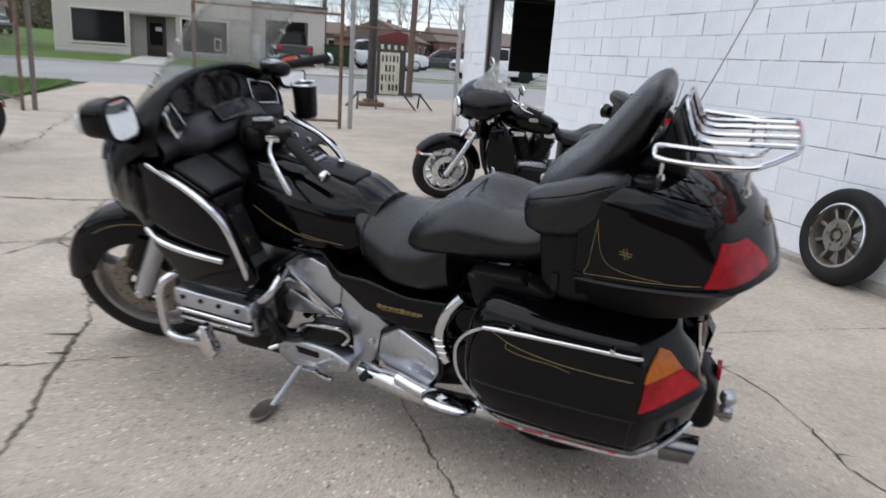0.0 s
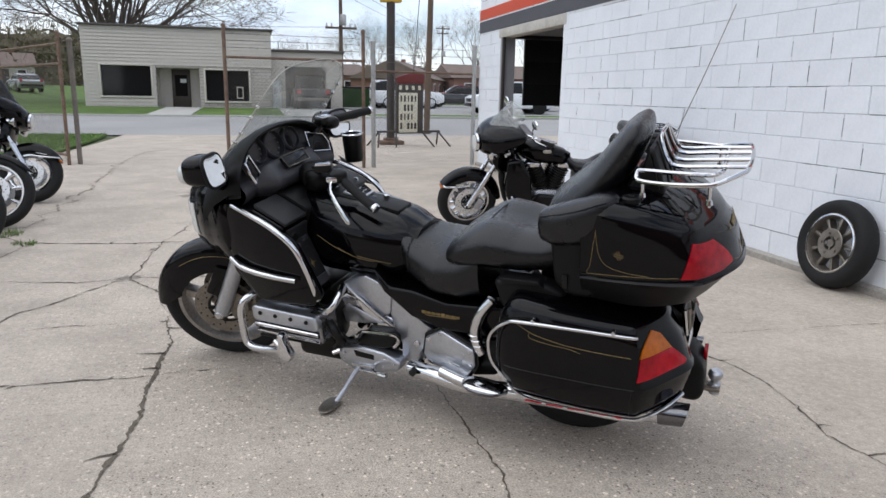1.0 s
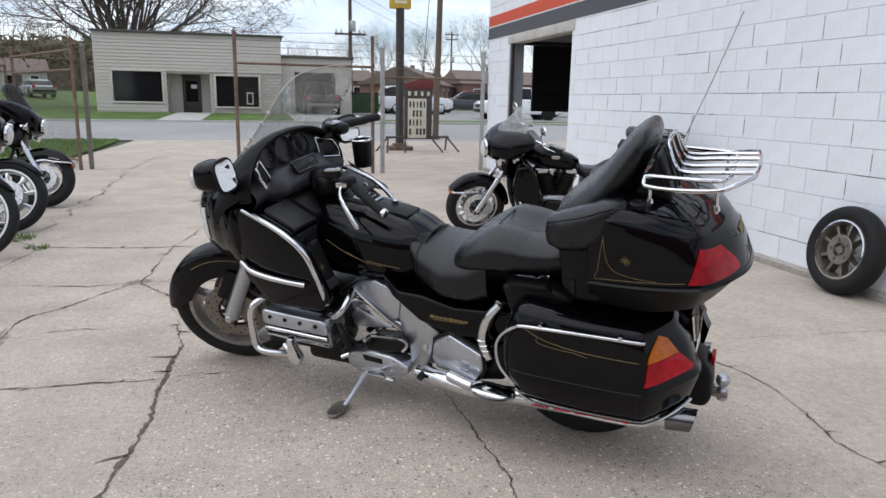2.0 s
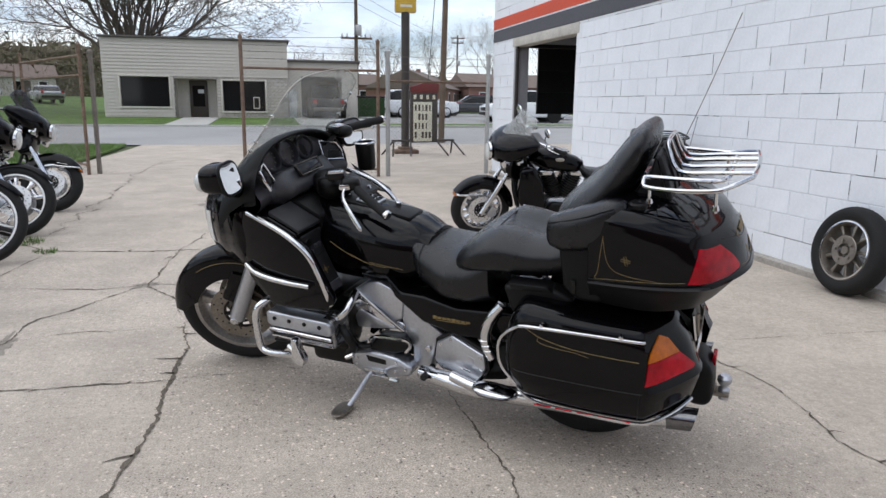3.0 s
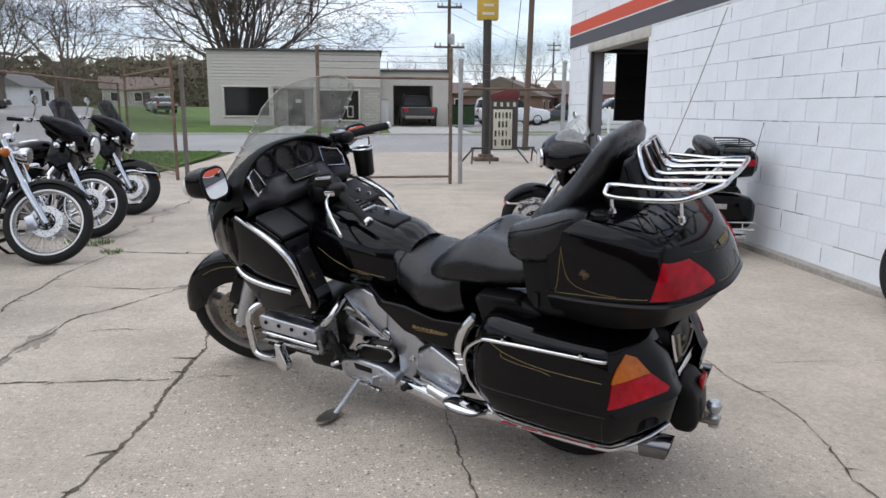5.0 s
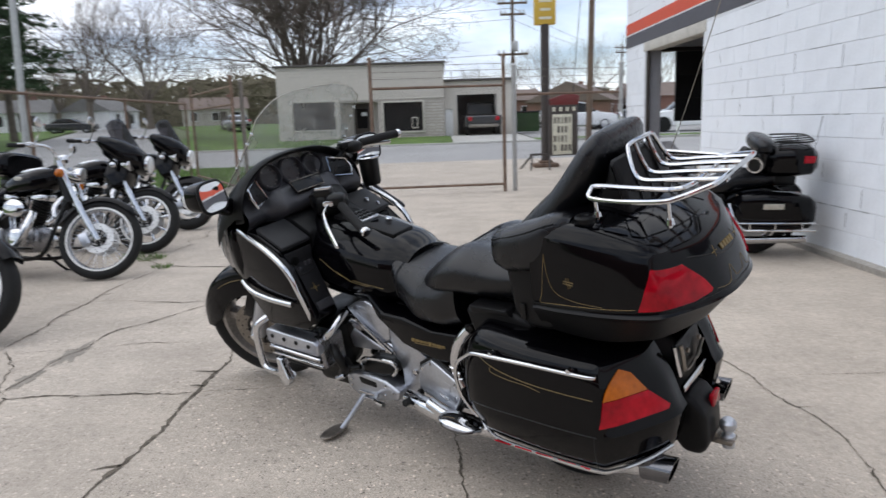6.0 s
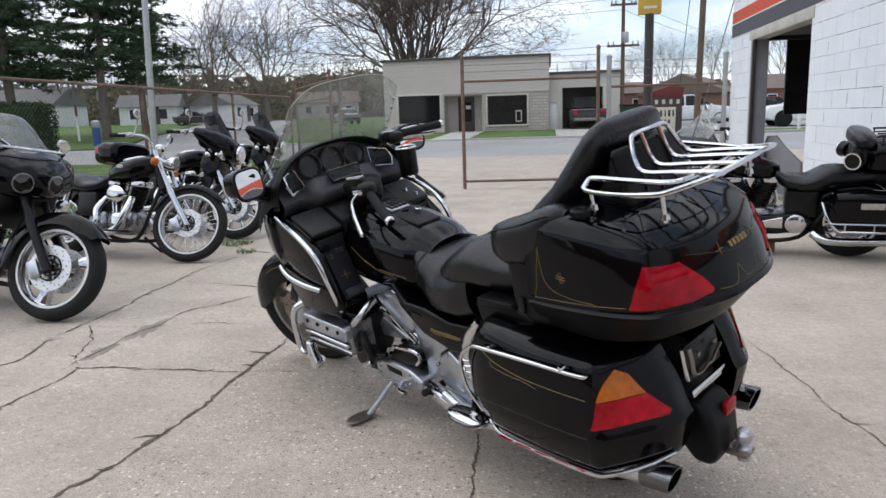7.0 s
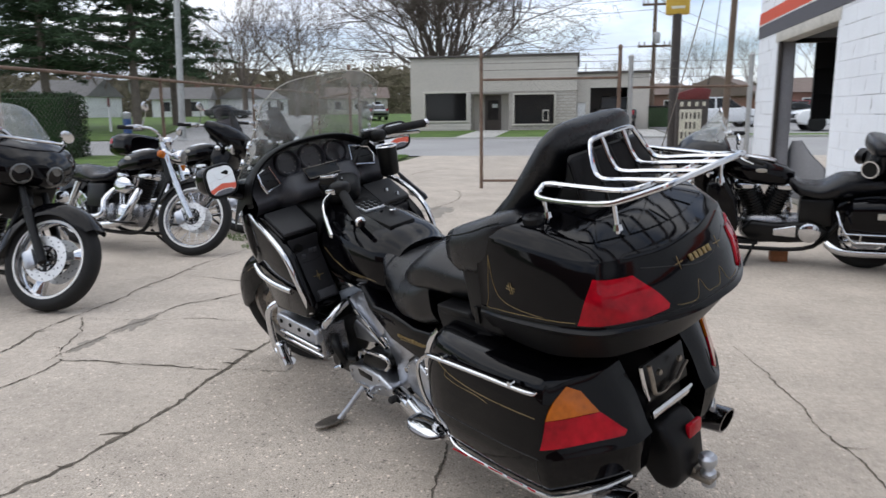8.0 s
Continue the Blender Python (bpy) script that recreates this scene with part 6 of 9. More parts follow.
    ps = Shell([(0.452, 0.175, 0.765, 0.715, 0), (0.435, 0.215, 0.79, 0.70, 0), (0.39, 0.238, 0.822, 0.69, 0), (0.34, 0.245, 0.852, 0.688, 0), (0.29, 0.245, 0.868, 0.69, 0), (0.23, 0.24, 0.858, 0.69, 0), (0.16, 0.232, 0.842, 0.69, 0), (0.08, 0.225, 0.842, 0.70, 0), (0.0, 0.21, 0.872, 0.71, 0), (-0.06, 0.2, 0.93, 0.73, 0)], 2.5)
    bm = ps.body(BM(), 26, 48)
    for v in bm.verts:
        if v.co.z > 0.76:
            v.co.z += (0.012 - 0.030 * math.exp(-(v.co.y / 0.085) ** 2)) * max(0.0, 1 - ((v.co.x - 0.2) / 0.24) ** 2)
    pp = part("passenger_seat", bm, VINYL2, b, "black vinyl passenger seat")
    bm = BM()
    for x in (0.30, 0.12):
        tube(bm, [ps.at(x, radians(a), 0.0) for a in range(8, 173, 11)], 0.0035, 6, 2)
    part("seam", bm, VINYL, pp)
    bm = BM()
    tube(bm, [rs.at(0.615, radians(a), 0.0) for a in range(-20, 201, 11)], 0.0035, 6, 2)
    part("seat_seam", bm, VINYL, b)
    for s in (1, -1):
        bm = slab(BM(), [(0.24, 0.70), (0.06, 0.705), (-0.02, 0.68), (0.0, 0.57), (0.14, 0.545), (0.21, 0.60)], s * 0.18, s * 0.262, 0.018, 3)
        part("grab_handle", bm, PLASTIC, b, "black passenger grab handle")
        bm = slab(BM(), [(0.215, 0.715), (0.07, 0.715), (0.05, 0.695), (0.20, 0.69)], s * 0.20, s * 0.272, 0.006)
        part("grab_ledge", bm, PLASTIC, b)
    # backrest and arm pods
    bm = loft(BM(), [(0.045, 0.880, 0.195, 0.060, 38), (0.008, 0.925, 0.220, 0.077, 40), (-0.038, 0.972, 0.224, 0.072, 40), (-0.101, 1.035, 0.218, 0.064, 38), (-0.137, 1.085, 0.208, 0.060, 35), (-0.173, 1.145, 0.192, 0.054, 32), (-0.197, 1.188, 0.180, 0.046, 30), (-0.209, 1.212, 0.164, 0.036, 28), (-0.215, 1.228, 0.140, 0.022, 28), (-0.217, 1.235, 0.105, 0.010, 28)], 40, 2.5)
    part("backrest", bm, VINYL2, b, "tall padded black vinyl backrest", 60)
    bm = slab(BM(), [(-0.12, 0.98), (-0.19, 1.04), (-0.235, 1.10), (-0.252, 1.165), (-0.268, 1.16), (-0.30, 1.07), (-0.31, 1.02), (-0.29, 0.99)], -0.155, 0.155, 0.014, 3)
    bk = part("backrest_shell", bm, PLASTIC, b, "black shell behind the backrest")
    for y in (-0.075, 0.0, 0.075):
        part("shell_rib", tube(BM(), [(-0.262, y * 0.8, 1.165), (-0.285, y, 1.12), (-0.302, y, 1.07), (-0.311, y, 1.025)], 0.004, 6, 3), BLACKMETAL, bk)
    for s in (1, -1):
        arm = Shell([(0.062, 0.016, 0.955, 0.915, s * 0.285), (0.05, 0.046, 0.985, 0.885, s * 0.287), (0.0, 0.064, 1.003, 0.872, s * 0.290), (-0.07, 0.068, 1.025, 0.878, s * 0.287), (-0.13, 0.066, 1.045, 0.90, s * 0.280), (-0.165, 0.055, 1.048, 0.93, s * 0.272), (-0.19, 0.03, 1.035, 0.96, s * 0.265)], 2.7)
        ar = part("armrest", arm.body(BM(), 18, 32), VINYL2, b, "padded black armrest")
        part("armrest_seam", tube(BM(), [arm.at(x, radians(38) if s > 0 else radians(142), 0.0) for x in (0.045, 0.02, -0.03, -0.08, -0.13, -0.16)], 0.003, 6, 3), BLACKMETAL, ar)
        bm = slab(BM(), [(0.02, 0.905), (-0.13, 0.93), (-0.13, 0.70), (-0.05, 0.70), (0.005, 0.74)], s * 0.16, s * 0.322, 0.022, 3)
        pod = part("speaker_pod", bm, PLASTIC, b, "black speaker pod")
        part("pod_latch", box(BM(), (-0.035, s * 0.324, 0.755), (0.018, 0.010, 0.05), 0.003), BLACKMETAL, pod)
    # trunk: levels from the floor up, each from the front middle round the side to the rear middle
    tr = Skin([
        [(-0.085, 0, 0.70), (-0.085, 0.27, 0.70), (-0.115, 0.30, 0.70), (-0.27, 0.30, 0.69), (-0.38, 0.25, 0.69), (-0.42, 0.20, 0.69), (-0.47, 0.10, 0.70), (-0.48, 0, 0.70)],
        [(-0.085, 0, 0.77), (-0.085, 0.31, 0.77), (-0.115, 0.345, 0.77), (-0.27, 0.345, 0.772), (-0.40, 0.315, 0.775), (-0.455, 0.265, 0.775), (-0.53, 0.12, 0.778), (-0.545, 0, 0.778)],
        [(-0.085, 0, 0.79), (-0.085, 0.32, 0.79), (-0.115, 0.358, 0.79), (-0.27, 0.358, 0.79), (-0.405, 0.332, 0.79), (-0.47, 0.281, 0.79), (-0.545, 0.13, 0.79), (-0.56, 0, 0.79)],
        [(-0.085, 0, 0.804), (-0.085, 0.315, 0.804), (-0.115, 0.352, 0.804), (-0.27, 0.350, 0.804), (-0.40, 0.323, 0.804), (-0.462, 0.275, 0.804), (-0.537, 0.128, 0.804), (-0.552, 0, 0.804)],
        [(-0.085, 0, 0.86), (-0.085, 0.313, 0.86), (-0.115, 0.350, 0.86), (-0.27, 0.348, 0.86), (-0.398, 0.318, 0.86), (-0.457, 0.266, 0.86), (-0.520, 0.125, 0.86), (-0.533, 0, 0.86)],
        [(-0.085, 0, 0.93), (-0.085, 0.309, 0.945), (-0.115, 0.345, 0.952), (-0.27, 0.341, 0.935), (-0.393, 0.303, 0.912), (-0.445, 0.247, 0.90), (-0.500, 0.115, 0.90), (-0.512, 0, 0.90)],
        [(-0.095, 0, 1.01), (-0.095, 0.30, 0.998), (-0.13, 0.340, 0.998), (-0.27, 0.328, 0.976), (-0.385, 0.287, 0.952), (-0.428, 0.238, 0.945), (-0.468, 0.11, 0.942), (-0.478, 0, 0.942)],
        [(-0.10, 0, 1.035), (-0.10, 0.27, 1.030), (-0.14, 0.305, 1.028), (-0.27, 0.292, 1.008), (-0.37, 0.252, 0.980), (-0.39, 0.205, 0.974), (-0.42, 0.10, 0.970), (-0.43, 0, 0.970)],
        [(-0.13, 0, 1.042), (-0.13, 0.18, 1.038), (-0.16, 0.19, 1.036), (-0.25, 0.18, 1.028), (-0.31, 0.17, 1.012), (-0.34, 0.14, 1.003), (-0.36, 0.07, 0.999), (-0.365, 0, 0.999)],
        [(-0.2, 0, 1.042), (-0.2, 0.06, 1.042), (-0.21, 0.06, 1.041), (-0.25, 0.06, 1.035), (-0.28, 0.06, 1.028), (-0.29, 0.05, 1.025), (-0.30, 0.03, 1.022), (-0.30, 0, 1.022)],
    ], (2, 6))
    tb = part("trunk", Skin([[tuple(p) for p in r] for r in tr.rows[2:]], (4,)).body(BM(), 4, 6), BLACK, b, "black gloss trunk with gold pinstripes", 30)
    part("trunk_base", Skin([[tuple(p) for p in r] for r in tr.rows[:3]]).body(BM(), 4, 6), PLASTIC, tb, "matte black trunk base", 30)
    bm = BM()
    for s in (1, -1):
        tr.line(bm, [(3.06, v) for v in (1.0, 1.6, 2.4, 3.2, 3.8, 4.4, 5.0, 5.6, 6.3, 7.0)], 0.0022, 0.0, s)
        tr.line(bm, [(5.35, 5.5), (5.0, 6.1), (4.7, 6.6), (4.6, 7.0)], 0.0016, 0.0, s)
    part("trunk_seam", bm, BLACKMETAL, tb)
    # raised pads of the lid with grooves between them
    for s in (1, -1):
        for u0, u1, v0, v1 in ((7.1, 7.9, 2.55, 3.05), (7.1, 7.9, 3.15, 3.7), (7.1, 7.9, 3.8, 4.5), (7.1, 7.9, 4.62, 5.6), (8.02, 8.85, 2.2, 3.3), (8.02, 8.85, 3.42, 4.6), (7.1, 7.9, 5.72, 6.95)):
            part("deck_pad", tr.patch(BM(), u0, u1, v0, v1, 6, 8, 0.0035, s), BLACK, tb)
    for s in (1, -1):
        bm = tr.patch(BM(), 3.12, 5.12, steps((0, 3.90), (1, 4.28)), steps((0, 5.45), (0.1, 5.85), (0.35, 5.72), (1, 5.32)), 12, 16, 0.005, s)
        part("tail_light", bm, REDLENS, tb, "red tail light lens")
        bm = BM()
        part("pinstripe", tr.line(BM(), [(4.9, 2.18), (4.2, 2.26), (3.7, 2.42), (3.4, 2.75), (3.25, 3.2)], 0.0007, 0.0006, s), GOLD, tb, "gold scroll pinstripe")
        part("pinstripe", tr.line(BM(), [(3.3, 5.95), (3.22, 6.2), (3.3, 6.45), (3.9, 6.62), (3.35, 6.78), (3.3, 7.0)], 0.0006, 0.0006, s), GOLD, tb, "gold scroll pinstripe")
        tr.line(bm, [(5.0, 2.18), (4.3, 2.12), (3.6, 2.06), (3.12, 1.98), (3.14, 2.3), (3.16, 2.8), (3.17, 3.4), (3.2, 3.84)], 0.0008, 0.0006, s)
        part("pinstripe", bm, GOLD, tb, "gold scroll pinstripe")["kind"] = "stuff"
        bm = BM()
        c = tr.at(4.2, 2.62, 0.0015)
        c.y *= s
        for a, o in ((8, 0.0035), (8, -0.0035), (80, 0.0035), (80, -0.0035)):
            d = Vector((math.cos(radians(a)), 0, math.sin(radians(a)))) * 0.015
            n = Vector((-d.z, 0, d.x)).normalized() * o
            rod(bm, c - d + n, c + d + n, 0.0009, 4)
        part("pinstripe_star", bm, GOLD, tb, "gold star pinstripe")["kind"] = "stuff"
        part("lock_cap", lathe(BM(), [(0, 0), (0.026, 0), (0.030, 0.006), (0.029, 0.020), (0.024, 0.026), (0.012, 0.026), (0.010, 0.022), (0, 0.022)], 24, pose(-0.222, s * 0.258, 1.014, 90, 0, 0)), PLASTIC, tb)
    bm = BM()
    for i in range(5):
        p = tr.at(5.05, 7.0 - abs(0.04 - 0.02 * i) * 8.6, 0.002)
        box(bm, (p.x, (1 if i > 2 else -1) * p.y, p.z), (0.004, 0.013, 0.017), 0.001, (0, 30, 0))
    part("badge", bm, GOLD, tb, "small gold maker badge")
    bm = BM()
    for y0 in (-0.085, 0.085):
        p = tr.at(5.05, 6.27, 0.002)
        for a in (0, 90):
            d = Vector((-0.4 * math.sin(radians(a)) * -1, math.cos(radians(a)), math.sin(radians(a)))) * 0.016
            c = Vector((p.x, y0, p.z))
            rod(bm, c - d, c + d, 0.0011, 4)
    part("pinstripe", bm, GOLD, tb)["kind"] = "stuff"
    # luggage rack
    half = [(-0.232, 0.235, 1.10), (-0.245, 0.258, 1.088), (-0.33, 0.262, 1.083), (-0.435, 0.255, 1.086), (-0.475, 0.235, 1.093), (-0.525, 0.185, 1.108), (-0.541, 0.160, 1.113), (-0.548, 0.08, 1.117), (-0.55, 0.0, 1.118)]
    inner = [(-0.475, 0.10, 1.104), (-0.470, 0.150, 1.102), (-0.440, 0.190, 1.100), (-0.33, 0.205, 1.104), (-0.238, 0.213, 1.108)]
    rk = part("luggage_rack", tube(BM(), half + mirror_y(half)[-2::-1] + [(x, -y, z) for x, y, z in inner[::-1]] + inner, 0.0072, 10, 4, True), CHROME, b, "chrome luggage rack")
    for s in (1, -1):
        part("rack_bar", tube(BM(), [(-0.545, s * 0.125, 1.114), (-0.42, s * 0.125, 1.108), (-0.335, s * 0.12, 1.104), (-0.305, s * 0.115, 1.125), (-0.283, s * 0.095, 1.175), (-0.278, s * 0.075, 1.192), (-0.278, 0, 1.194)], 0.0067, 10, 5), CHROME, rk)
        part("rack_bar", tube(BM(), [(-0.549, s * 0.045, 1.117), (-0.42, s * 0.045, 1.110), (-0.335, s * 0.045, 1.106), (-0.305, s * 0.045, 1.13), (-0.28, s * 0.045, 1.19)], 0.0067, 10, 5), CHROME, rk)
        for x, y, z in ((-0.252, 0.248, 1.045), (-0.445, 0.232, 1.030)):
            bm = rod(BM(), (x, s * y, 1.085), (x, s * (y - 0.008), z - 0.02), 0.0055, 10)
            rod(bm, (x, s * (y - 0.008), z - 0.012), (x, s * (y - 0.008), z + 0.002), 0.012, 12, 0.009)
            part("rack_leg", bm, CHROME, rk)
    # saddlebags
    for s in (1, -1):
        sk = []
        for z, pts in (
            (0.300, ((0.08, 0.16), (0.09, 0.25), (0.06, 0.31), (-0.06, 0.325), (-0.24, 0.325), (-0.28, 0.30), (-0.33, 0.23), (-0.36, 0.17), (-0.36, 0.13))),
            (0.322, ((0.14, 0.15), (0.16, 0.27), (0.12, 0.352), (-0.05, 0.374), (-0.25, 0.374), (-0.30, 0.352), (-0.365, 0.26), (-0.405, 0.18), (-0.405, 0.13))),
            (0.390, ((0.18, 0.14), (0.20, 0.28), (0.16, 0.374), (-0.05, 0.396), (-0.255, 0.396), (-0.31, 0.374), (-0.38, 0.28), (-0.425, 0.195), (-0.425, 0.13))),
            (0.440, ((0.19, 0.14), (0.212, 0.28), (0.17, 0.378), (-0.05, 0.400), (-0.26, 0.402), (-0.317, 0.382), (-0.388, 0.286), (-0.435, 0.20), (-0.435, 0.13))),
            (0.468, ((0.19, 0.14), (0.213, 0.28), (0.17, 0.378), (-0.05, 0.400), (-0.256, 0.398), (-0.308, 0.375), (-0.374, 0.28), (-0.420, 0.20), (-0.420, 0.13))),
            (0.545, ((0.185, 0.14), (0.205, 0.28), (0.165, 0.374), (-0.05, 0.394), (-0.255, 0.384), (-0.298, 0.360), (-0.355, 0.275), (-0.395, 0.20), (-0.395, 0.13))),
            (0.612, ((0.170, 0.14), (0.185, 0.28), (0.145, 0.362), (-0.05, 0.386), (-0.248, 0.370), (-0.290, 0.344), (-0.335, 0.268), (-0.362, 0.20), (-0.362, 0.13))),
            (0.657, ((0.14, 0.14), (0.15, 0.27), (0.11, 0.338), (-0.05, 0.358), (-0.235, 0.340), (-0.272, 0.314), (-0.310, 0.25), (-0.335, 0.19), (-0.335, 0.13))),
            (0.664, ((0.09, 0.14), (0.10, 0.22), (0.06, 0.26), (-0.05, 0.27), (-0.20, 0.255), (-0.23, 0.235), (-0.26, 0.20), (-0.28, 0.17), (-0.28, 0.13))),
        ):
            sk.append([(x, y, z + max(0.0, z - 0.5) * 0.5 * (x + 0.05)) for x, y in pts])
        sb = Skin(sk, (3,), False, s)
        bag = part("saddlebag", sb.body(BM(), 4, 5), BLACK, b, "black gloss saddlebag with gold pinstripes", 32)
        bm = sb.patch(BM(), 4.0, 4.97, steps((0, 4.38), (1, 4.76)), steps((0, 6.75), (0.2, 6.9), (1, 6.3)), 10, 16, 0.005)
        part("tail_light", bm, REDLENS, bag, "red tail light lens")
        bm = sb.patch(BM(), 5.0, steps((0, 5.75), (0.5, 6.3), (1, 5.95)), steps((0, 4.77), (1, 5.15)), steps((0, 6.28), (1, 5.9)), 12, 14, 0.006)
        part("turn_signal", bm, AMBERLENS, bag, "amber turn signal lens")
        bm = tube(BM(), [(0.160, s * 0.362, 0.37), (0.208, s * 0.372, 0.44), (0.216, s * 0.378, 0.52), (0.190, s * 0.386, 0.575), (0.142, s * 0.392, 0.612), (0.12, s * 0.398, 0.622), (0.07, s * 0.402, 0.626), (-0.10, s * 0.403, 0.628), (-0.262, s * 0.396, 0.624), (-0.277, s * 0.380, 0.620)], 0.0062, 12, 5)
        part("chrome_rail", bm, CHROME, bag, "chrome saddlebag rail")
        for x in (0.05, -0.21):
            part("rail_stud", lathe(BM(), [(0, 0), (0.007, 0), (0.007, 0.018), (0, 0.022)], 10, pose(x, s * 0.386, 0.634, 0 if s > 0 else 180, 0, 0)), CHROME, bag)
        for stripe, r in ((((5.75, 2.25), (5.45, 2.55), (5.22, 3.0), (5.12, 3.5), (5.05, 4.1)), 0.0010), (((5.55, 2.5), (5.25, 2.5), (5.12, 2.75), (5.08, 3.05), (4.95, 3.25)), 0.0008)):
            part("pinstripe", sb.line(BM(), stripe, r), GOLD, bag, "gold scroll pinstripe")
        for seam, r in (([(3.0, v) for v in (1.6, 2.2, 3.0, 3.6, 4.2)], 0.0018), ([(u, 4.12) for u in (0.4, 1.0, 1.6, 2.2, 2.9)], 0.0014), ([(5.6, 2.0), (5.95, 2.2), (6.0, 3.0), (6.0, 3.8), (5.85, 4.5)], 0.0014)):
            part("bag_seam", sb.line(BM(), seam, r, 0.0), BLACKMETAL, bag)
        bm = tube(BM(), [(0.16, s * 0.335, 0.335), (0.09, s * 0.372, 0.318), (-0.05, s * 0.382, 0.314), (-0.25, s * 0.382, 0.314), (-0.31, s * 0.356, 0.316), (-0.37, s * 0.275, 0.322), (-0.412, s * 0.20, 0.336)], 0.0105, 10, 5, flat=0.7)
        part("chrome_moulding", bm, CHROME, bag, "chrome lower moulding")
        bm = BM()
        n = 22
        for i in range(n):
            if i % 5 != 4:
                box(bm, (0.085 - 0.33 * (i + 0.5) / n, s * 0.3895, 0.3200), (0.33 / n, 0.004, 0.0042), 0.001)
        part("reflector_strip", bm, REDLENS, bag, "thin red reflector strip")
        # exhaust
        bm = tube(BM(), [(0.62, s * 0.20, 0.235), (0.50, s * 0.235, 0.245), (0.36, s * 0.250, 0.238), (0.10, s * 0.262, 0.258), (-0.20, s * 0.258, 0.266), (-0.36, s * 0.245, 0.274)], 0.034, 16, 4)
        ex = part("exhaust", bm, CHROME, b, "chrome exhaust silencer")
        bm = lathe(BM(), [(0.036, 0.0), (0.042, 0.0), (0.041, 0.085), (0.035, 0.085), (0.032, 0.0)], 22, Matrix.Translation((-0.345, s * 0.245, 0.276)) @ pose(0, 0, 0, 0, 0, 90) @ pose(0, 0, 0, 4, 0, 0), closed=True)
        for v in bm.verts:
            v.co.x -= 0.35 * (v.co.z - 0.276) if v.co.x < -0.39 else 0
        part("exhaust_tip", bm, DARKCHROME, ex, "slash-cut chrome exhaust tip")
        part("exhaust_bore", lathe(BM(), [(0, 0), (0.035, 0)], 18, Matrix.Translation((-0.395, s * 0.245, 0.276)) @ pose(0, 0, 0, 0, 0, 90)), BLACKMETAL, ex)
    # body under the seat
    for s in (1, -1):
        bm = slab(BM(), [(0.76, 0.655), (0.693, 0.582), (0.594, 0.580), (0.454, 0.548), (0.22, 0.56), (0.16, 0.50), (0.28, 0.43), (0.46, 0.430), (0.603, 0.468), (0.72, 0.56)], s * 0.10, s * 0.205, 0.012, 3)
        sc = part("side_cover", bm, BLACK, b, "black gloss side cover")
        bm = BM()
        for i in range(8):
            box(bm, (0.545 - 0.02 * i, s * 0.206, 0.500 - 0.0006 * i), (0.017, 0.004, 0.009 if i % 4 else 0.013), 0.001, (0, 0, 0))
        box(bm, (0.475, s * 0.206, 0.489), (0.13, 0.004, 0.003), 0.001)
        part("badge", bm, GOLD, sc, "small gold model badge")
    rf = Shell([(0.12, 0.10, 0.66, 0.45, 0), (-0.05, 0.11, 0.68, 0.50, 0), (-0.22, 0.11, 0.62, 0.42, 0), (-0.33, 0.10, 0.54, 0.36, 0), (-0.385, 0.085, 0.50, 0.37, 0)], 3.5)
    part("rear_fender", rf.body(BM(), 14, 28), PLASTIC, b, "matte black rear mudguard")
    bm = slab(BM(), [(-0.34, 0.44), (-0.43, 0.43), (-0.47, 0.38), (-0.475, 0.27), (-0.455, 0.235), (-0.40, 0.235), (-0.35, 0.30)], -0.055, 0.09, 0.022, 4)
    part("mud_flap", bm, PLASTIC, b)
    part("rear_reflector", box(BM(), (-0.466, -0.012, 0.392), (0.014, 0.06, 0.040), 0.004), REDLENS, b, "small red reflector")
    bm = BM()
    tube(bm, [(-0.392, 0.102, 0.60), (-0.398, 0.10, 0.55), (-0.404, 0.095, 0.505)], 0.006, 8, 2)
    pl = part("plate_frame", bm, CHROME, b, "bent chrome number plate frame")
    part("plate", box(BM(), (-0.392, 0, 0.545), (0.008, 0.19, 0.105), 0.002, (0, 8, 0)), BLACKMETAL, pl, "dark empty plate holder")
    bm = tube(BM(), [(-0.405, 0.085, 0.60), (-0.408, 0.078, 0.56), (-0.41, 0.07, 0.515), (-0.41, 0.03, 0.505), (-0.412, 0.0, 0.515), (-0.41, -0.03, 0.512), (-0.41, -0.06, 0.535), (-0.408, -0.085, 0.545)], 0.007, 8, 5, flat=0.6)
    part("plate_bracket", bm, DULLSTEEL, pl, "bent worn steel plate bracket")
    for y in (0.05, -0.045):
        part("bracket_bolt", lathe(BM(), [(0, 0), (0.009, 0), (0.008, 0.008), (0, 0.009)], 10, pose(-0.408, y, 0.57, 0, 0, 90)), DULLSTEEL, pl)
    part("chrome_strip", box(BM(), (-0.408, -0.008, 0.458), (0.012, 0.195, 0.022), 0.004, (0, 12, 0)), CHROME, b, "chrome trim strip")
    # engine
    bm = BM()
    box(bm, (1.12, 0, 0.37), (0.30, 0.42, 0.20), 0.03)
    box(bm, (0.80, 0, 0.36), (0.52, 0.19, 0.26), 0.03)
    box(bm, (0.50, 0, 0.33), (0.34, 0.26, 0.20), 0.03)
    box(bm, (1.0, 0, 0.22), (0.42, 0.30, 0.12), 0.03)
    part("engine_block", bm, BLACKMETAL, b, "dark engine block")
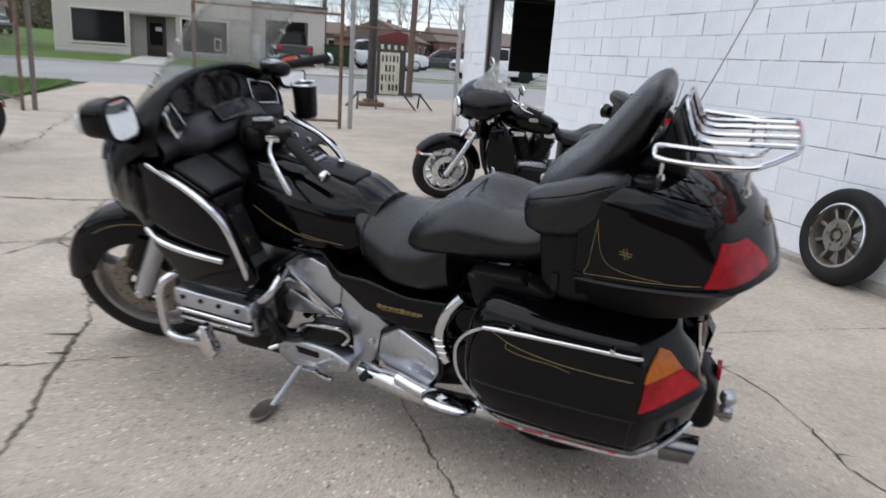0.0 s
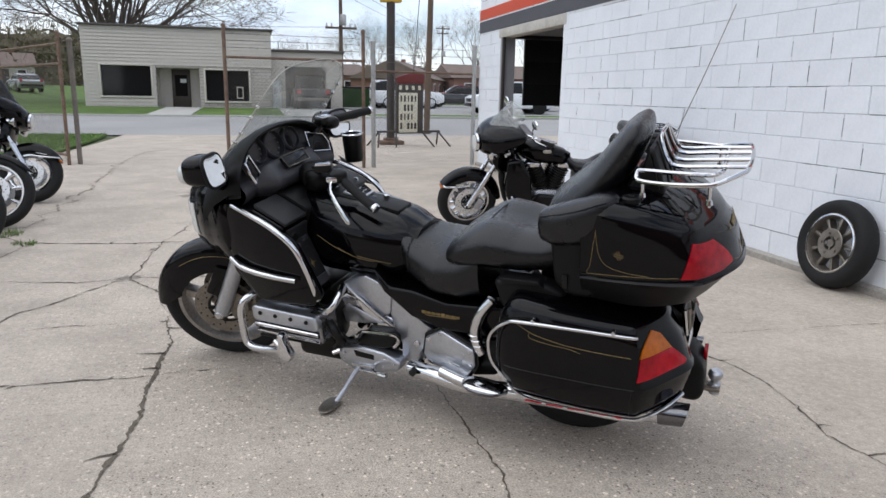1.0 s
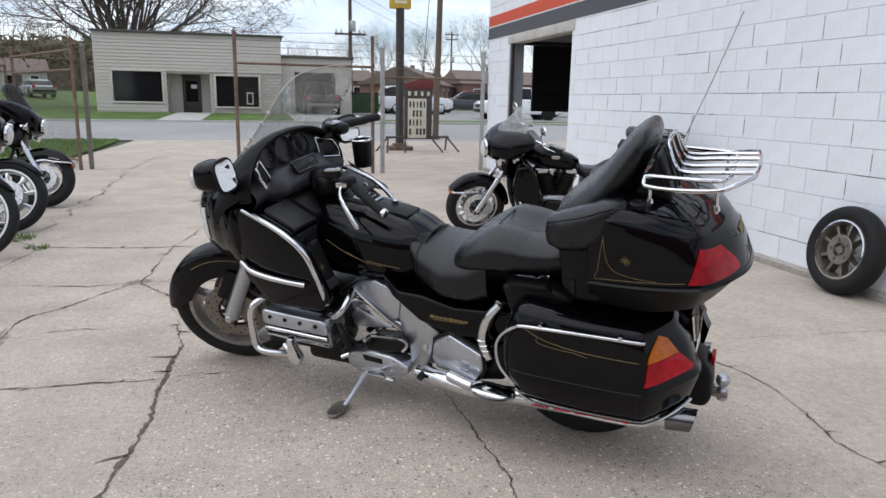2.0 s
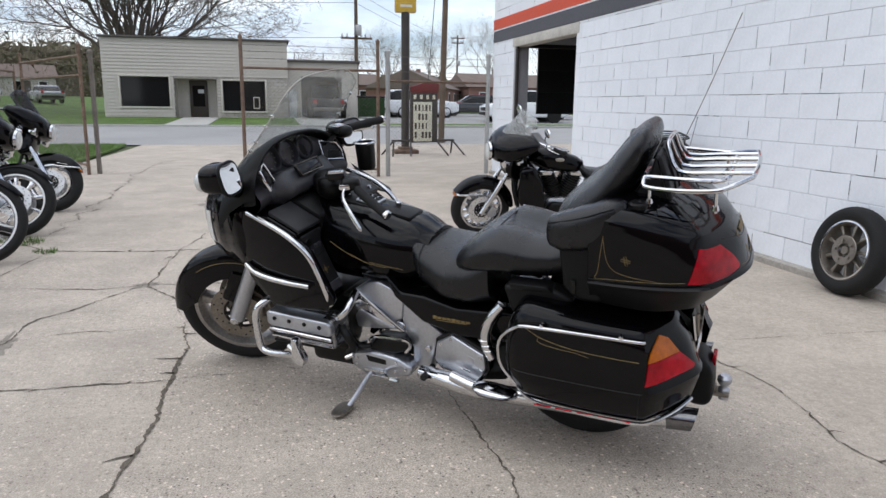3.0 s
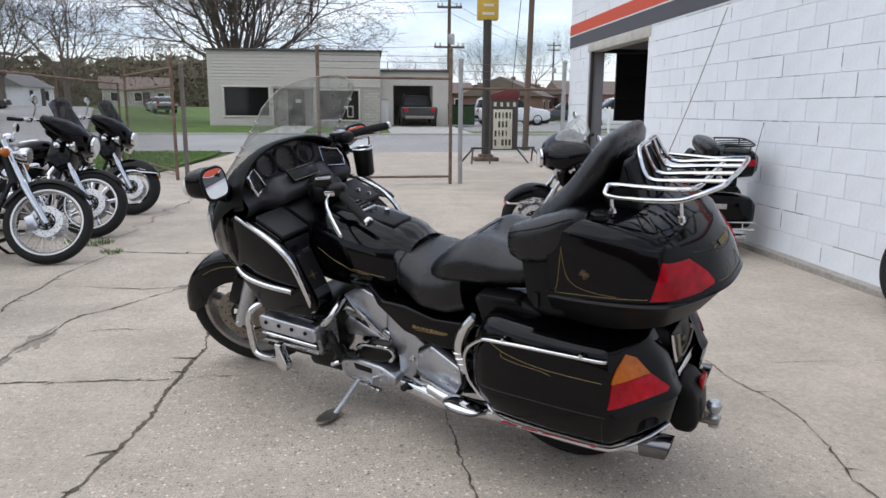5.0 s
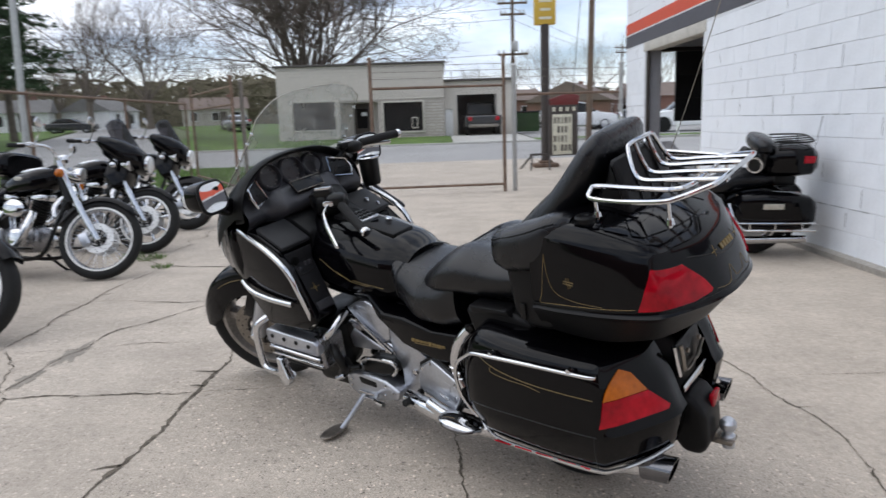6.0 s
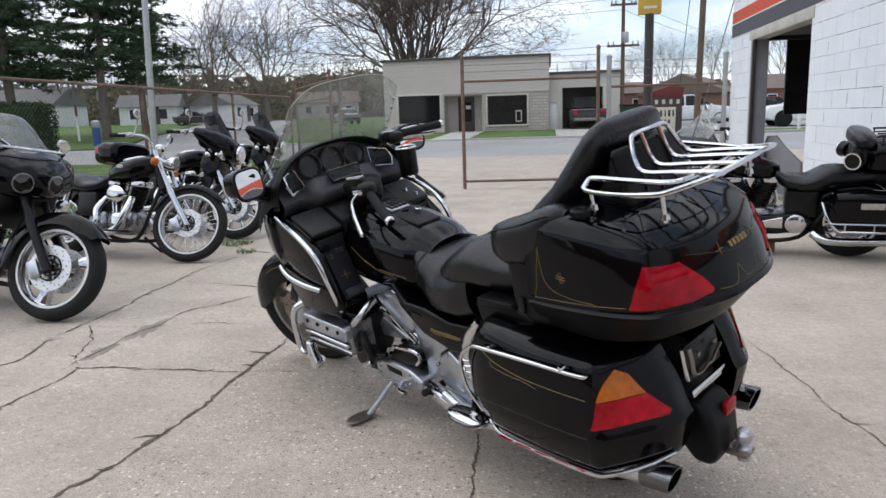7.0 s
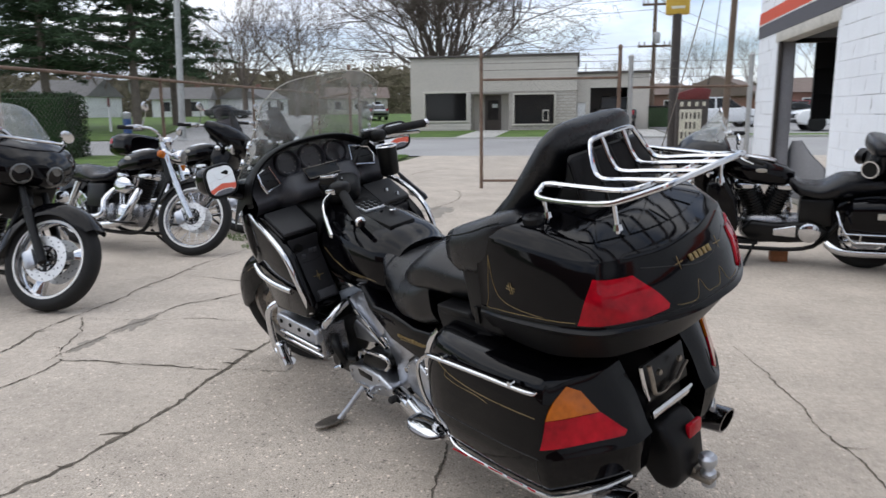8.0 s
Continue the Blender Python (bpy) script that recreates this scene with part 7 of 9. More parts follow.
    for s in (1, -1):
        bm = box(BM(), (1.125, s * 0.235, 0.392), (0.315, 0.13, 0.135), 0.016, seg=3)
        hd = part("cylinder_head", bm, ENGINE, b, "grey cast cylinder head cover")
        bm = slab(BM(), [(1.288, 0.462), (1.275, 0.470), (0.985, 0.458), (0.968, 0.440), (0.968, 0.402), (0.985, 0.392), (1.275, 0.402), (1.290, 0.415)], s * 0.25, s * 0.318, 0.008, 3)
        part("head_cover", bm, SILVER, hd, "satin aluminium cover")
        bm = BM()
        for i in range(4):
            lathe(bm, [(0, 0), (0.009, 0), (0.009, 0.006), (0.005, 0.008), (0, 0.005)], 10, pose(1.02 + 0.075 * i, s * 0.316, 0.432 + 0.003 * i, 0, 0, 0 if s > 0 else 180))
        part("cover_bolts", bm, BLACKMETAL, hd)["kind"] = "stuff"
        part("cooling_fin", rod(BM(), (1.285, s * 0.310, 0.385), (0.972, s * 0.310, 0.375), 0.0085, 10, None, 0.003), CHROME, hd, "chrome rail under the cover")
        part("cooling_fin", rod(BM(), (1.285, s * 0.300, 0.350), (0.975, s * 0.300, 0.340), 0.0075, 10, None, 0.003), CHROME, hd)
        for i in range(2):
            part("head_rib", box(BM(), (1.125, s * 0.302, 0.362 - 0.032 * i), (0.30, 0.008, 0.012), 0.003), BLACKMETAL, hd)
        bm = tube(BM(), [(1.24, s * 0.18, 0.53), (1.28, s * 0.26, 0.512), (1.315, s * 0.315, 0.49), (1.331, s * 0.330, 0.455), (1.334, s * 0.334, 0.40), (1.332, s * 0.334, 0.325), (1.318, s * 0.335, 0.292), (1.27, s * 0.342, 0.285), (1.16, s * 0.360, 0.305), (1.06, s * 0.395, 0.338)], 0.0155, 14, 5)
        part("engine_guard", bm, CHROME, b, "chrome engine guard bar")
        bm = slab(BM(), [(1.075, 0.435), (1.05, 0.43), (1.04, 0.385), (1.02, 0.345), (1.03, 0.315), (1.065, 0.315), (1.085, 0.35), (1.075, 0.395)], s * 0.405, s * 0.445, 0.010)
        rod(bm, (1.15, s * 0.36, 0.345), (1.035, s * 0.43, 0.335), 0.014, 10)
        part("highway_peg", bm, CHROME, b, "chrome highway peg")
        # frame and covers
        bm = slab(BM(), [(0.938, 0.546), (0.875, 0.582), (0.821, 0.595), (0.763, 0.572), (0.709, 0.520), (0.722, 0.44), (0.755, 0.418), (0.834, 0.478), (0.896, 0.518)], s * 0.085, s * 0.158, 0.007, 3)
        sp = part("frame_spar", bm, SILVER, b, "satin aluminium frame spar")
        bm = slab(BM(), [(0.712, 0.516), (0.540, 0.392), (0.572, 0.375), (0.600, 0.226), (0.690, 0.228), (0.684, 0.315), (0.706, 0.362), (0.725, 0.436)], s * 0.085, s * 0.152, 0.006, 3)
        part("spar_lower", bm, SILVER, sp, "satin aluminium lower spar")
        bm = tube(BM(), [(0.940, s * 0.150, 0.546), (0.900, s * 0.160, 0.520), (0.834, s * 0.163, 0.474), (0.766, s * 0.163, 0.424), (0.712, s * 0.163, 0.388)], 0.0125, 10, 4, flat=0.6)
        part("chrome_edge", bm, CHROME, sp, "chrome edge strip")
        part("spar_bolt", lathe(BM(), [(0, 0), (0.014, 0), (0.012, 0.008), (0, 0.009)], 12, pose(0.612, s * 0.151, 0.322, 0, 0, 0 if s > 0 else 180)), CHROME, sp)
        bm = slab(BM(), [(1.0, 0.411), (0.975, 0.47), (0.928, 0.512), (0.830, 0.465), (0.714, 0.408), (0.698, 0.369), (0.706, 0.312), (0.800, 0.300), (0.917, 0.286), (0.961, 0.279), (0.982, 0.339)], s * 0.06, s * 0.146, 0.016, 4)
        part("engine_side_cover", bm, CHROME, sp, "chrome engine side cover")
        bm = slab(BM(), [(0.955, 0.420), (0.925, 0.455), (0.835, 0.418), (0.760, 0.385), (0.860, 0.372), (0.945, 0.368)], s * 0.140, s * 0.151, 0.006, 3)
        part("cover_panel", bm, SILVER, sp, "raised panel on the side cover")
        bm = tube(BM(), [(0.985, s * 0.255, 0.455), (0.945, s * 0.278, 0.470), (0.915, s * 0.275, 0.500), (0.905, s * 0.235, 0.530), (0.915, s * 0.185, 0.545)], 0.0155, 12, 5)
        part("coolant_pipe", bm, CHROME, sp, "chrome elbow pipe")
        bm = tube(BM(), [(0.965, s * 0.24, 0.405), (0.930, s * 0.255, 0.375), (0.915, s * 0.245, 0.325), (0.945, s * 0.235, 0.285)], 0.019, 12, 4)
        part("hose", bm, BLACKMETAL, sp, "thick black coolant hose")
        bm = tube(BM(), [(0.93, s * 0.215, 0.345), (0.88, s * 0.235, 0.330), (0.84, s * 0.225, 0.335)], 0.011, 10, 4)
        part("hose", bm, BLACKMETAL, sp)
        part("hose_clip", rod(BM(), (0.905, s * 0.262, 0.300), (0.940, s * 0.275, 0.285), 0.012, 10, None, 0.003), CHROME, sp)
        # solid black slab takes the place of the cavity's shade
        bm = slab(BM(), [(0.870, 0.312), (0.840, 0.352), (0.715, 0.366), (0.684, 0.356), (0.690, 0.312), (0.751, 0.286), (0.880, 0.276)], s * 0.10, s * 0.190, 0.016, 3)
        part("cavity_shade", bm, BLACKMETAL, sp)
        bm = tube(BM(), [(0.875, s * 0.195, 0.318), (0.84, s * 0.200, 0.360), (0.76, s * 0.200, 0.370), (0.692, s * 0.192, 0.364), (0.680, s * 0.185, 0.335), (0.70, s * 0.190, 0.308)], 0.0075, 8, 4)
        part("cover_rim", bm, CHROME, sp, "chrome rim round the dark cavity")
        bm = slab(BM(), [(0.965, 0.262), (0.905, 0.285), (0.852, 0.292), (0.746, 0.280), (0.667, 0.243), (0.682, 0.204), (0.783, 0.180), (0.893, 0.171), (0.961, 0.207)], s * 0.12, s * 0.205, 0.012, 3)
        part("gear_cover", bm, SILVER, sp, "polished gear cover")
        bm = slab(BM(), [(0.885, 0.272), (0.79, 0.264), (0.79, 0.240), (0.875, 0.244)], s * 0.198, s * 0.2085, 0.004)
        part("gear_cover_slot", bm, BLACKMETAL, sp)
        bm = BM()
        for x, z in ((0.93, 0.25), (0.935, 0.222), (0.74, 0.258), (0.70, 0.235), (0.75, 0.215), (0.87, 0.195)):
            lathe(bm, [(0, 0), (0.007, 0), (0.006, 0.006), (0, 0.007)], 8, pose(x, s * 0.203, z, 0, 0, 0 if s > 0 else 180))
        box(bm, (0.84, s * 0.209, 0.205), (0.11, 0.012, 0.012), 0.003)
        box(bm, (0.83, s * 0.212, 0.185), (0.08, 0.016, 0.010), 0.003)
        part("gear_cover_bolts", bm, CHROME, sp)["kind"] = "stuff"
        def flare(bm):
            for v in bm.verts:
                v.co.y += s * max(0.0, 0.521 - v.co.x) * 0.30
            return bm

        # black slab, a little wider than the cover, draws the gap's shade
        bm = slab(BM(), [(0.580, 0.30), (0.566, 0.385), (0.484, 0.440), (0.318, 0.398), (0.312, 0.322), (0.358, 0.250), (0.552, 0.252)], s * 0.150, s * 0.172, 0.004, 2)
        pg = part("pivot_gap_shade", flare(bm), BLACKMETAL, sp, "black slab for the shaded gap round the pivot cover")
        bm = slab(BM(), [(0.569, 0.299), (0.556, 0.377), (0.482, 0.427), (0.329, 0.388), (0.325, 0.327), (0.365, 0.262), (0.546, 0.264)], s * 0.165, s * 0.190, 0.007, 3)
        part("pivot_cover", flare(bm), SILVER, sp, "satin aluminium pivot cover")
        bm = slab(BM(), [(0.530, 0.315), (0.518, 0.362), (0.478, 0.392), (0.372, 0.362), (0.388, 0.318)], s * 0.186, s * 0.1935, 0.003, 2)
        part("pivot_plate", flare(bm), SILVER, sp, "raised plate on the pivot cover")
        bm = BM()
        for x, z in ((0.535, 0.375), (0.485, 0.410), (0.345, 0.375), (0.345, 0.325), (0.53, 0.282)):
            lathe(bm, [(0, 0), (0.008, 0), (0.007, 0.006), (0, 0.007)], 8, pose(x, s * 0.188, z, 0, 0, 0 if s > 0 else 180))
        box(bm, (0.455, s * 0.192, 0.300), (0.12, 0.004, 0.010), 0.001, (0, -2, 0))
        part("pivot_bolts", flare(bm), CHROME, sp)["kind"] = "stuff"
        bm = slab(BM(), [(0.330, 0.40), (0.24, 0.43), (0.20, 0.36), (0.26, 0.27), (0.36, 0.25)], s * 0.16, s * 0.20, 0.010, 2)
        part("swingarm_cover", bm, BLACKMETAL, sp, "dark cover behind the pivot")
        bm = tube(BM(), [(0.80, s * 0.20, 0.21), (0.76, s * 0.255, 0.215), (0.70, s * 0.27, 0.22)], 0.010, 8, 3)
        part("shift_lever", bm, CHROME, b)
        part("foot_peg", rod(BM(), (0.60, s * 0.15, 0.24), (0.585, s * 0.27, 0.255), 0.014, 12, None, 0.004), RUBBER, b, "black rubber foot peg")
        # passenger boards and braces
        bm = blob((0.245, s * 0.355, 0.318), (0.085, 0.045, 0.016), 22, (0, -4, 0), 2.8)
        pb = part("passenger_board", bm, CHROME, b, "chrome passenger footboard")
        part("board_edge", tube(BM(), [(0.33, s * 0.345, 0.322), (0.29, s * 0.398, 0.322), (0.20, s * 0.40, 0.318), (0.16, s * 0.36, 0.316)], 0.006, 8, 4), DARKCHROME, pb)
        bm = tube(BM(), [(0.252, s * 0.235, 0.605), (0.288, s * 0.248, 0.56), (0.312, s * 0.254, 0.50), (0.310, s * 0.256, 0.44), (0.285, s * 0.26, 0.395)], 0.021, 14, 4)
        sk = part("shock_cover", bm, CHROME, b, "ribbed chrome shock cover")
        for i in range(4):
            part("shock_ring", lathe(BM(), [(0.020, -0.004), (0.026, 0), (0.020, 0.004)], 16, pose(0.318 - 0.007 * i, s * 0.254, 0.468 - 0.020 * i, 90, 0, 0), closed=True), CHROME, sk)
        bm = tube(BM(), [(0.46, s * 0.26, 0.285), (0.36, s * 0.285, 0.275), (0.24, s * 0.30, 0.27)], 0.022, 12, 4)
        part("exhaust_link", bm, CHROME, b)
    # stand, hitch, antenna
    bm = tube(BM(), [(0.85, 0.18, 0.225), (0.873, 0.22, 0.182), (0.905, 0.278, 0.115), (0.926, 0.316, 0.076)], 0.0105, 10, 3, taper=None)
    st = part("side_stand", bm, SILVER, b, "polished steel side stand")
    bm = blob((0.938, 0.345, 0.080), (0.036, 0.078, 0.010), 20, (10, 0, 12), 2.4)
    part("stand_foot", bm, DULLSTEEL, st, "dark worn leaf-shaped foot")
    bm = box(BM(), (-0.35, -0.01, 0.262), (0.26, 0.042, 0.036), 0.005)
    box(bm, (-0.49, -0.01, 0.255), (0.07, 0.055, 0.018), 0.006)
    hb = part("tow_hitch", bm, DULLSTEEL, b, "dull steel tow hitch")
    bm = lathe(BM(), [(0, -0.028), (0.019, -0.028), (0.019, -0.012), (0.012, -0.008), (0.021, 0.0), (0.021, 0.012), (0.0125, 0.018), (0.0125, 0.026), (0.020, 0.032), (0.0255, 0.045), (0.0245, 0.058), (0.016, 0.068), (0, 0.07)], 20, pose(-0.505, -0.01, 0.258, 90, 0, 0))
    part("tow_ball", bm, SILVER, hb, "worn steel tow ball")
    bm = rod(BM(), (-0.26, -0.21, 1.02), (-0.262, -0.21, 1.07), 0.012, 10)
    tube(bm, [(-0.262, -0.21, 1.06), (-0.31, -0.215, 1.18), (-0.375, -0.215, 1.35), (-0.45, -0.215, 1.56)], 0.0015, 6, 3)
    part("antenna", bm, DULLSTEEL, b, "thin whip antenna")
    return b


grand_tourer()


def fin_cylinder(bm, a, b, r):
    """A finned engine barrel from a to b."""
    a, b = Vector(a), Vector(b)
    d = b - a
    q = Vector((0, 1, 0)).rotation_difference(d.normalized()).to_matrix().to_4x4()
    pr = [(0, 0)]
    n = 11
    for i in range(n):
        t0 = d.length * i / n
        t1 = d.length * (i + 0.5) / n
        pr += [(r * 0.78, t0), (r, t0 + 0.002), (r, t1), (r * 0.78, t1 + 0.002)]
    pr += [(r * 0.78, d.length), (0, d.length)]
    return lathe(bm, pr, 20, Matrix.Translation(a) @ q)


def cruiser(name, front, heading, label, kind, wb=1.62, R=0.33, W=0.12, ri=0.225, style="slot", stripe=False, steer=20.0, lean=10.0, fork=None, bags=True, tour=False, batwing=True, shark=False, rim=None, disc=0.145, fork_lower=None, chrome_fender=True, lowers=False, headlamp=False, seat_low=0.70, size=1.0, bar=1.0):
    u = Vector((math.cos(radians(heading)), math.sin(radians(heading)), 0))
    rear = Vector((*front, 0)) - u * wb * size
    b = thing(name, pose(rear.x, rear.y, 0, -lean, 0, heading) @ Matrix.Scale(size, 4), label, "motorcycle", "motorcycles in the lot")
    S = steer_about(wb + 0.11, 30.0, steer)
    fork = fork or CHROME
    fork_lower = fork_lower or fork
    wheel(b, "front_wheel", (wb, 0, R), R, W, ri, style, S, "black front tyre", rim or CHROME, disc, (1, -1), stripe, False, DISC)
    wheel(b, "rear_wheel", (0, 0, 0.32), 0.32, 0.15, 0.21, "slot" if style != "laced" else "laced", None, "black rear tyre", rim or CHROME, disc, (1,), False, False, SILVER)
    if shark:
        fender(b, (wb, 0, R), R + 0.045, 0.21, 38, 186, BLACK, S, "front_fender", 0.09)
    elif chrome_fender:
        ff = fender(b, (wb, 0, R), R + 0.035, 0.185, 34, 178, BLACK, S, "front_fender", 0.10, "black front mudguard with chrome trim")
        bm = BM()
        for s in (1, -1):
            tube(bm, [(wb + R * 0.86, s * 0.075, R * 1.60), (wb + R * 0.80, s * 0.098, R * 1.585), (wb + R * 0.45, s * 0.104, R * 1.58), (wb + 0.01, s * 0.104, R * 1.60)], 0.010, 8, 4)
            tube(bm, [(wb + R * 0.50, s * 0.106, R * 1.66), (wb + R * 0.15, s * 0.106, R * 1.70)], 0.005, 6, 2)
        tube(bm, [(wb + R * 0.86, y, R * 1.60) for y in (-0.075, 0, 0.075)], 0.011, 8, 2)
        part("fender_trim", bm, CHROME, ff, "chrome mudguard trim", m=S)
        part("fender_lamp", blob((wb + R * 0.88, 0, R * 1.53), (0.018, 0.06, 0.014), 10), AMBERLENS, ff, m=S)
    else:
        fender(b, (wb, 0, R), R + 0.03, 0.13, 40, 165, BLACK, S, "front_fender", 0.04)
    top = Vector((wb - 0.40, 0, 0.98))
    for s in (1, -1):
        a = Vector((wb, s * 0.105, R))
        c = Vector((wb - 0.20, s * 0.105, 0.64))
        d = Vector((wb - 0.40, s * 0.105, 0.99))
        part("fork_leg", rod(BM(), a - (c - a) * 0.1, c, 0.030, 14, 0.028, 0.005), fork_lower, b, m=S)
        part("fork_tube", rod(BM(), c, d, 0.021, 12), fork, b, m=S)
        part("caliper", box(BM(), (wb - 0.10, s * 0.085, R - 0.02), (0.08, 0.04, 0.12), 0.015, (0, -30, 0)), SILVER, b, m=S)
    part("battery_box", box(BM(), (0.40, 0, 0.50), (0.26, 0.30, 0.24), 0.03), BLACKMETAL, b, "black battery box under the seat")
    part("steering_head", rod(BM(), (wb - 0.30, 0, 0.66), (wb - 0.44, 0, 0.97), 0.045, 14), BLACKMETAL, b)
    part("triple_clamp", box(BM(), (wb - 0.36, 0, 0.90), (0.07, 0.28, 0.06), 0.015, (0, -30, 0)), fork, b, m=S)
    # frame, engine
    bm = tube(BM(), [(wb - 0.33, 0.0, 0.72), (wb - 0.36, 0.10, 0.45), (wb - 0.48, 0.13, 0.20), (0.75, 0.13, 0.16), (0.40, 0.12, 0.20), (0.22, 0.11, 0.42)], 0.018, 8, 4)
    tube(bm, [(wb - 0.33, 0.0, 0.72), (wb - 0.36, -0.10, 0.45), (wb - 0.48, -0.13, 0.20), (0.75, -0.13, 0.16), (0.40, -0.12, 0.20), (0.22, -0.11, 0.42)], 0.018, 8, 4)
    part("frame", bm, BLACKMETAL, b, "black tubular frame")
    bm = blob((0.80, 0, 0.34), (0.20, 0.125, 0.125), 18, e=3.2)
    box(bm, (0.50, 0, 0.34), (0.26, 0.22, 0.20), 0.04)
    en = part("crankcase", bm, ENGINE, b, "grey cast crankcase")
    part("cylinder", fin_cylinder(BM(), (0.77, 0, 0.42), (0.655, 0, 0.68), 0.088), BLACKMETAL, b, "black finned cylinder")
    part("cylinder", fin_cylinder(BM(), (0.83, 0, 0.42), (0.955, 0, 0.68), 0.088), BLACKMETAL, b, "black finned cylinder")
    for x0, x1 in ((0.735, 0.675), (0.775, 0.725), (0.825, 0.875), (0.865, 0.925)):
        part("pushrod_tube", rod(BM(), (x0, -0.115, 0.40), (x1, -0.085, 0.675), 0.010, 10), CHROME, b, "chrome pushrod tube")
    for x in (0.64, 0.965):
        part("rocker_cover", blob((x, 0, 0.70), (0.095, 0.085, 0.04), 14, e=3.5), CHROME, b, "chrome rocker cover")
    bm = lathe(BM(), [(0, 0), (0.095, 0), (0.1, 0.012), (0.095, 0.04), (0.07, 0.06), (0.03, 0.066), (0, 0.066)], 30, pose(0.79, -0.115, 0.60, 180, 0, 0) @ Matrix.Diagonal((1.25, 1, 0.82, 1)))
    part("air_cleaner", bm, CHROME, b, "oval chrome air cleaner")
    bm = blob((0.83, -0.145, 0.345), (0.10, 0.035, 0.085), 16, e=2.6)
    part("timer_cover", bm, CHROME, b, "chrome engine cover")
    bm = slab(BM(), [(0.98, 0.33), (0.90, 0.42), (0.70, 0.40), (0.42, 0.43), (0.30, 0.36), (0.36, 0.25), (0.60, 0.24), (0.88, 0.22)], 0.10, 0.185, 0.03, 3)
    pc = part("primary_cover", bm, BLACKMETAL if lowers else CHROME, b, "primary drive cover")
    part("clutch_cover", lathe(BM(), [(0, 0), (0.085, 0), (0.084, 0.016), (0.07, 0.026), (0, 0.030)], 28, pose(0.44, 0.176, 0.335)), CHROME, pc, "round chrome clutch cover")
    if lowers:
        part("primary_trim", slab(BM(), [(0.72, 0.36), (0.54, 0.40), (0.54, 0.29), (0.72, 0.30)], 0.17, 0.20, 0.012, 3), CHROME, pc, "polished cover plate")
    for s in ((-1, 1) if bags else (-1,)):
        bm = tube(BM(), [(0.95, s * 0.10, 0.56), (0.98, s * 0.19, 0.44), (0.88, s * 0.215, 0.27), (0.60, s * 0.225, 0.215), (0.20, s * 0.23, 0.20), (-0.42 if bags else -0.25, s * 0.235, 0.215)], 0.036, 14, 5)
        if s > 0 and lowers:
            bm.free()
            bm = tube(BM(), [(0.30, 0.17, 0.25), (0.24, 0.215, 0.215), (0.10, 0.235, 0.20), (-0.42, 0.235, 0.215)], 0.036, 14, 5)
        if s < 0:
            tube(bm, [(0.62, s * 0.10, 0.56), (0.60, s * 0.19, 0.45), (0.62, s * 0.22, 0.32), (0.40, s * 0.235, 0.28), (-0.22, s * 0.24, 0.275)], 0.032, 14, 5)
        part("exhaust", bm, CHROME, b, "chrome exhaust pipe")
    # tank and seat
    tk = Shell([(0.58, 0.05, 0.82, 0.70, 0), (0.66, 0.12, 0.87, 0.70, 0), (0.82, 0.155, 0.925, 0.71, 0), (0.98, 0.155, 0.955, 0.73, 0), (1.08, 0.11, 0.955, 0.77, 0), (1.14, 0.04, 0.92, 0.82, 0)], 2.5)
    tb = part("fuel_tank", tk.body(BM(), 18, 32), BLACK, b, "black gloss fuel tank")
    for s in (1, -1):
        c = tk.at(0.84, 0.25 if s > 0 else math.pi - 0.25, 0.002)
        part("tank_badge", blob(tuple(c), (0.045, 0.005, 0.018), 10), PLATESILVER, tb, "small metal tank badge")
    part("tank_console", blob((0.86, 0, 0.935), (0.14, 0.05, 0.02), 14, (0, -8, 0), 3), CHROME, tb)
    st = Shell([(0.62, 0.08, 0.80, 0.68, 0), (0.52, 0.15, seat_low + 0.045, 0.62, 0), (0.38, 0.19, seat_low + 0.03, 0.60, 0), (0.24, 0.19, seat_low + 0.11, 0.60, 0), (0.16, 0.16, seat_low + 0.125, 0.62, 0), (0.0, 0.15, seat_low + 0.11, 0.64, 0), (-0.14, 0.13, seat_low + 0.125, 0.66, 0)], 2.7)
    part("seat", st.body(BM(), 22, 32), VINYL, b, "black vinyl two-up seat")
    fender(b, (0, 0, 0.32), 0.375, 0.21, 30, 205, BLACK, None, "rear_fender", 0.13)
    part("tail_light", blob((-0.375, 0, 0.56), (0.025, 0.06, 0.03), 12), REDLENS, b)
    for s in (1, -1):
        part("shock", rod(BM(), (0.02, s * 0.15, 0.34), (0.16, s * 0.15, 0.62), 0.03, 12), CHROME, b)
        part("foot_board", box(BM(), (0.96, s * 0.27, 0.26), (0.26, 0.09, 0.02), 0.008), BLACKMETAL, b)
        bm = tube(BM(), [(1.16, s * 0.09, 0.60), (1.20, s * 0.24, 0.56), (1.20, s * 0.36, 0.44), (1.16, s * 0.36, 0.31), (1.12, s * 0.22, 0.22), (1.10, s * 0.12, 0.21)], 0.016, 10, 4)
        if bags:
            part("engine_guard", bm, CHROME, b, "chrome engine guard")
        else:
            bm.free()
        if lowers:
            bm = slab(BM(), [(1.25, 0.80), (1.12, 0.82), (1.02, 0.66), (0.99, 0.40), (1.06, 0.27), (1.18, 0.27), (1.27, 0.52)], s * 0.13, s * 0.37, 0.035, 3)
            part("leg_shield", bm, BLACK, b, "black leg shield")
            part("highway_peg", rod(BM(), (1.16, s * 0.36, 0.40), (1.16, s * 0.48, 0.42), 0.02, 12, None, 0.004), CHROME, b)
    # bars and controls
    dz = -0.06 if batwing else -0.04 if bar < 1 else 0.0
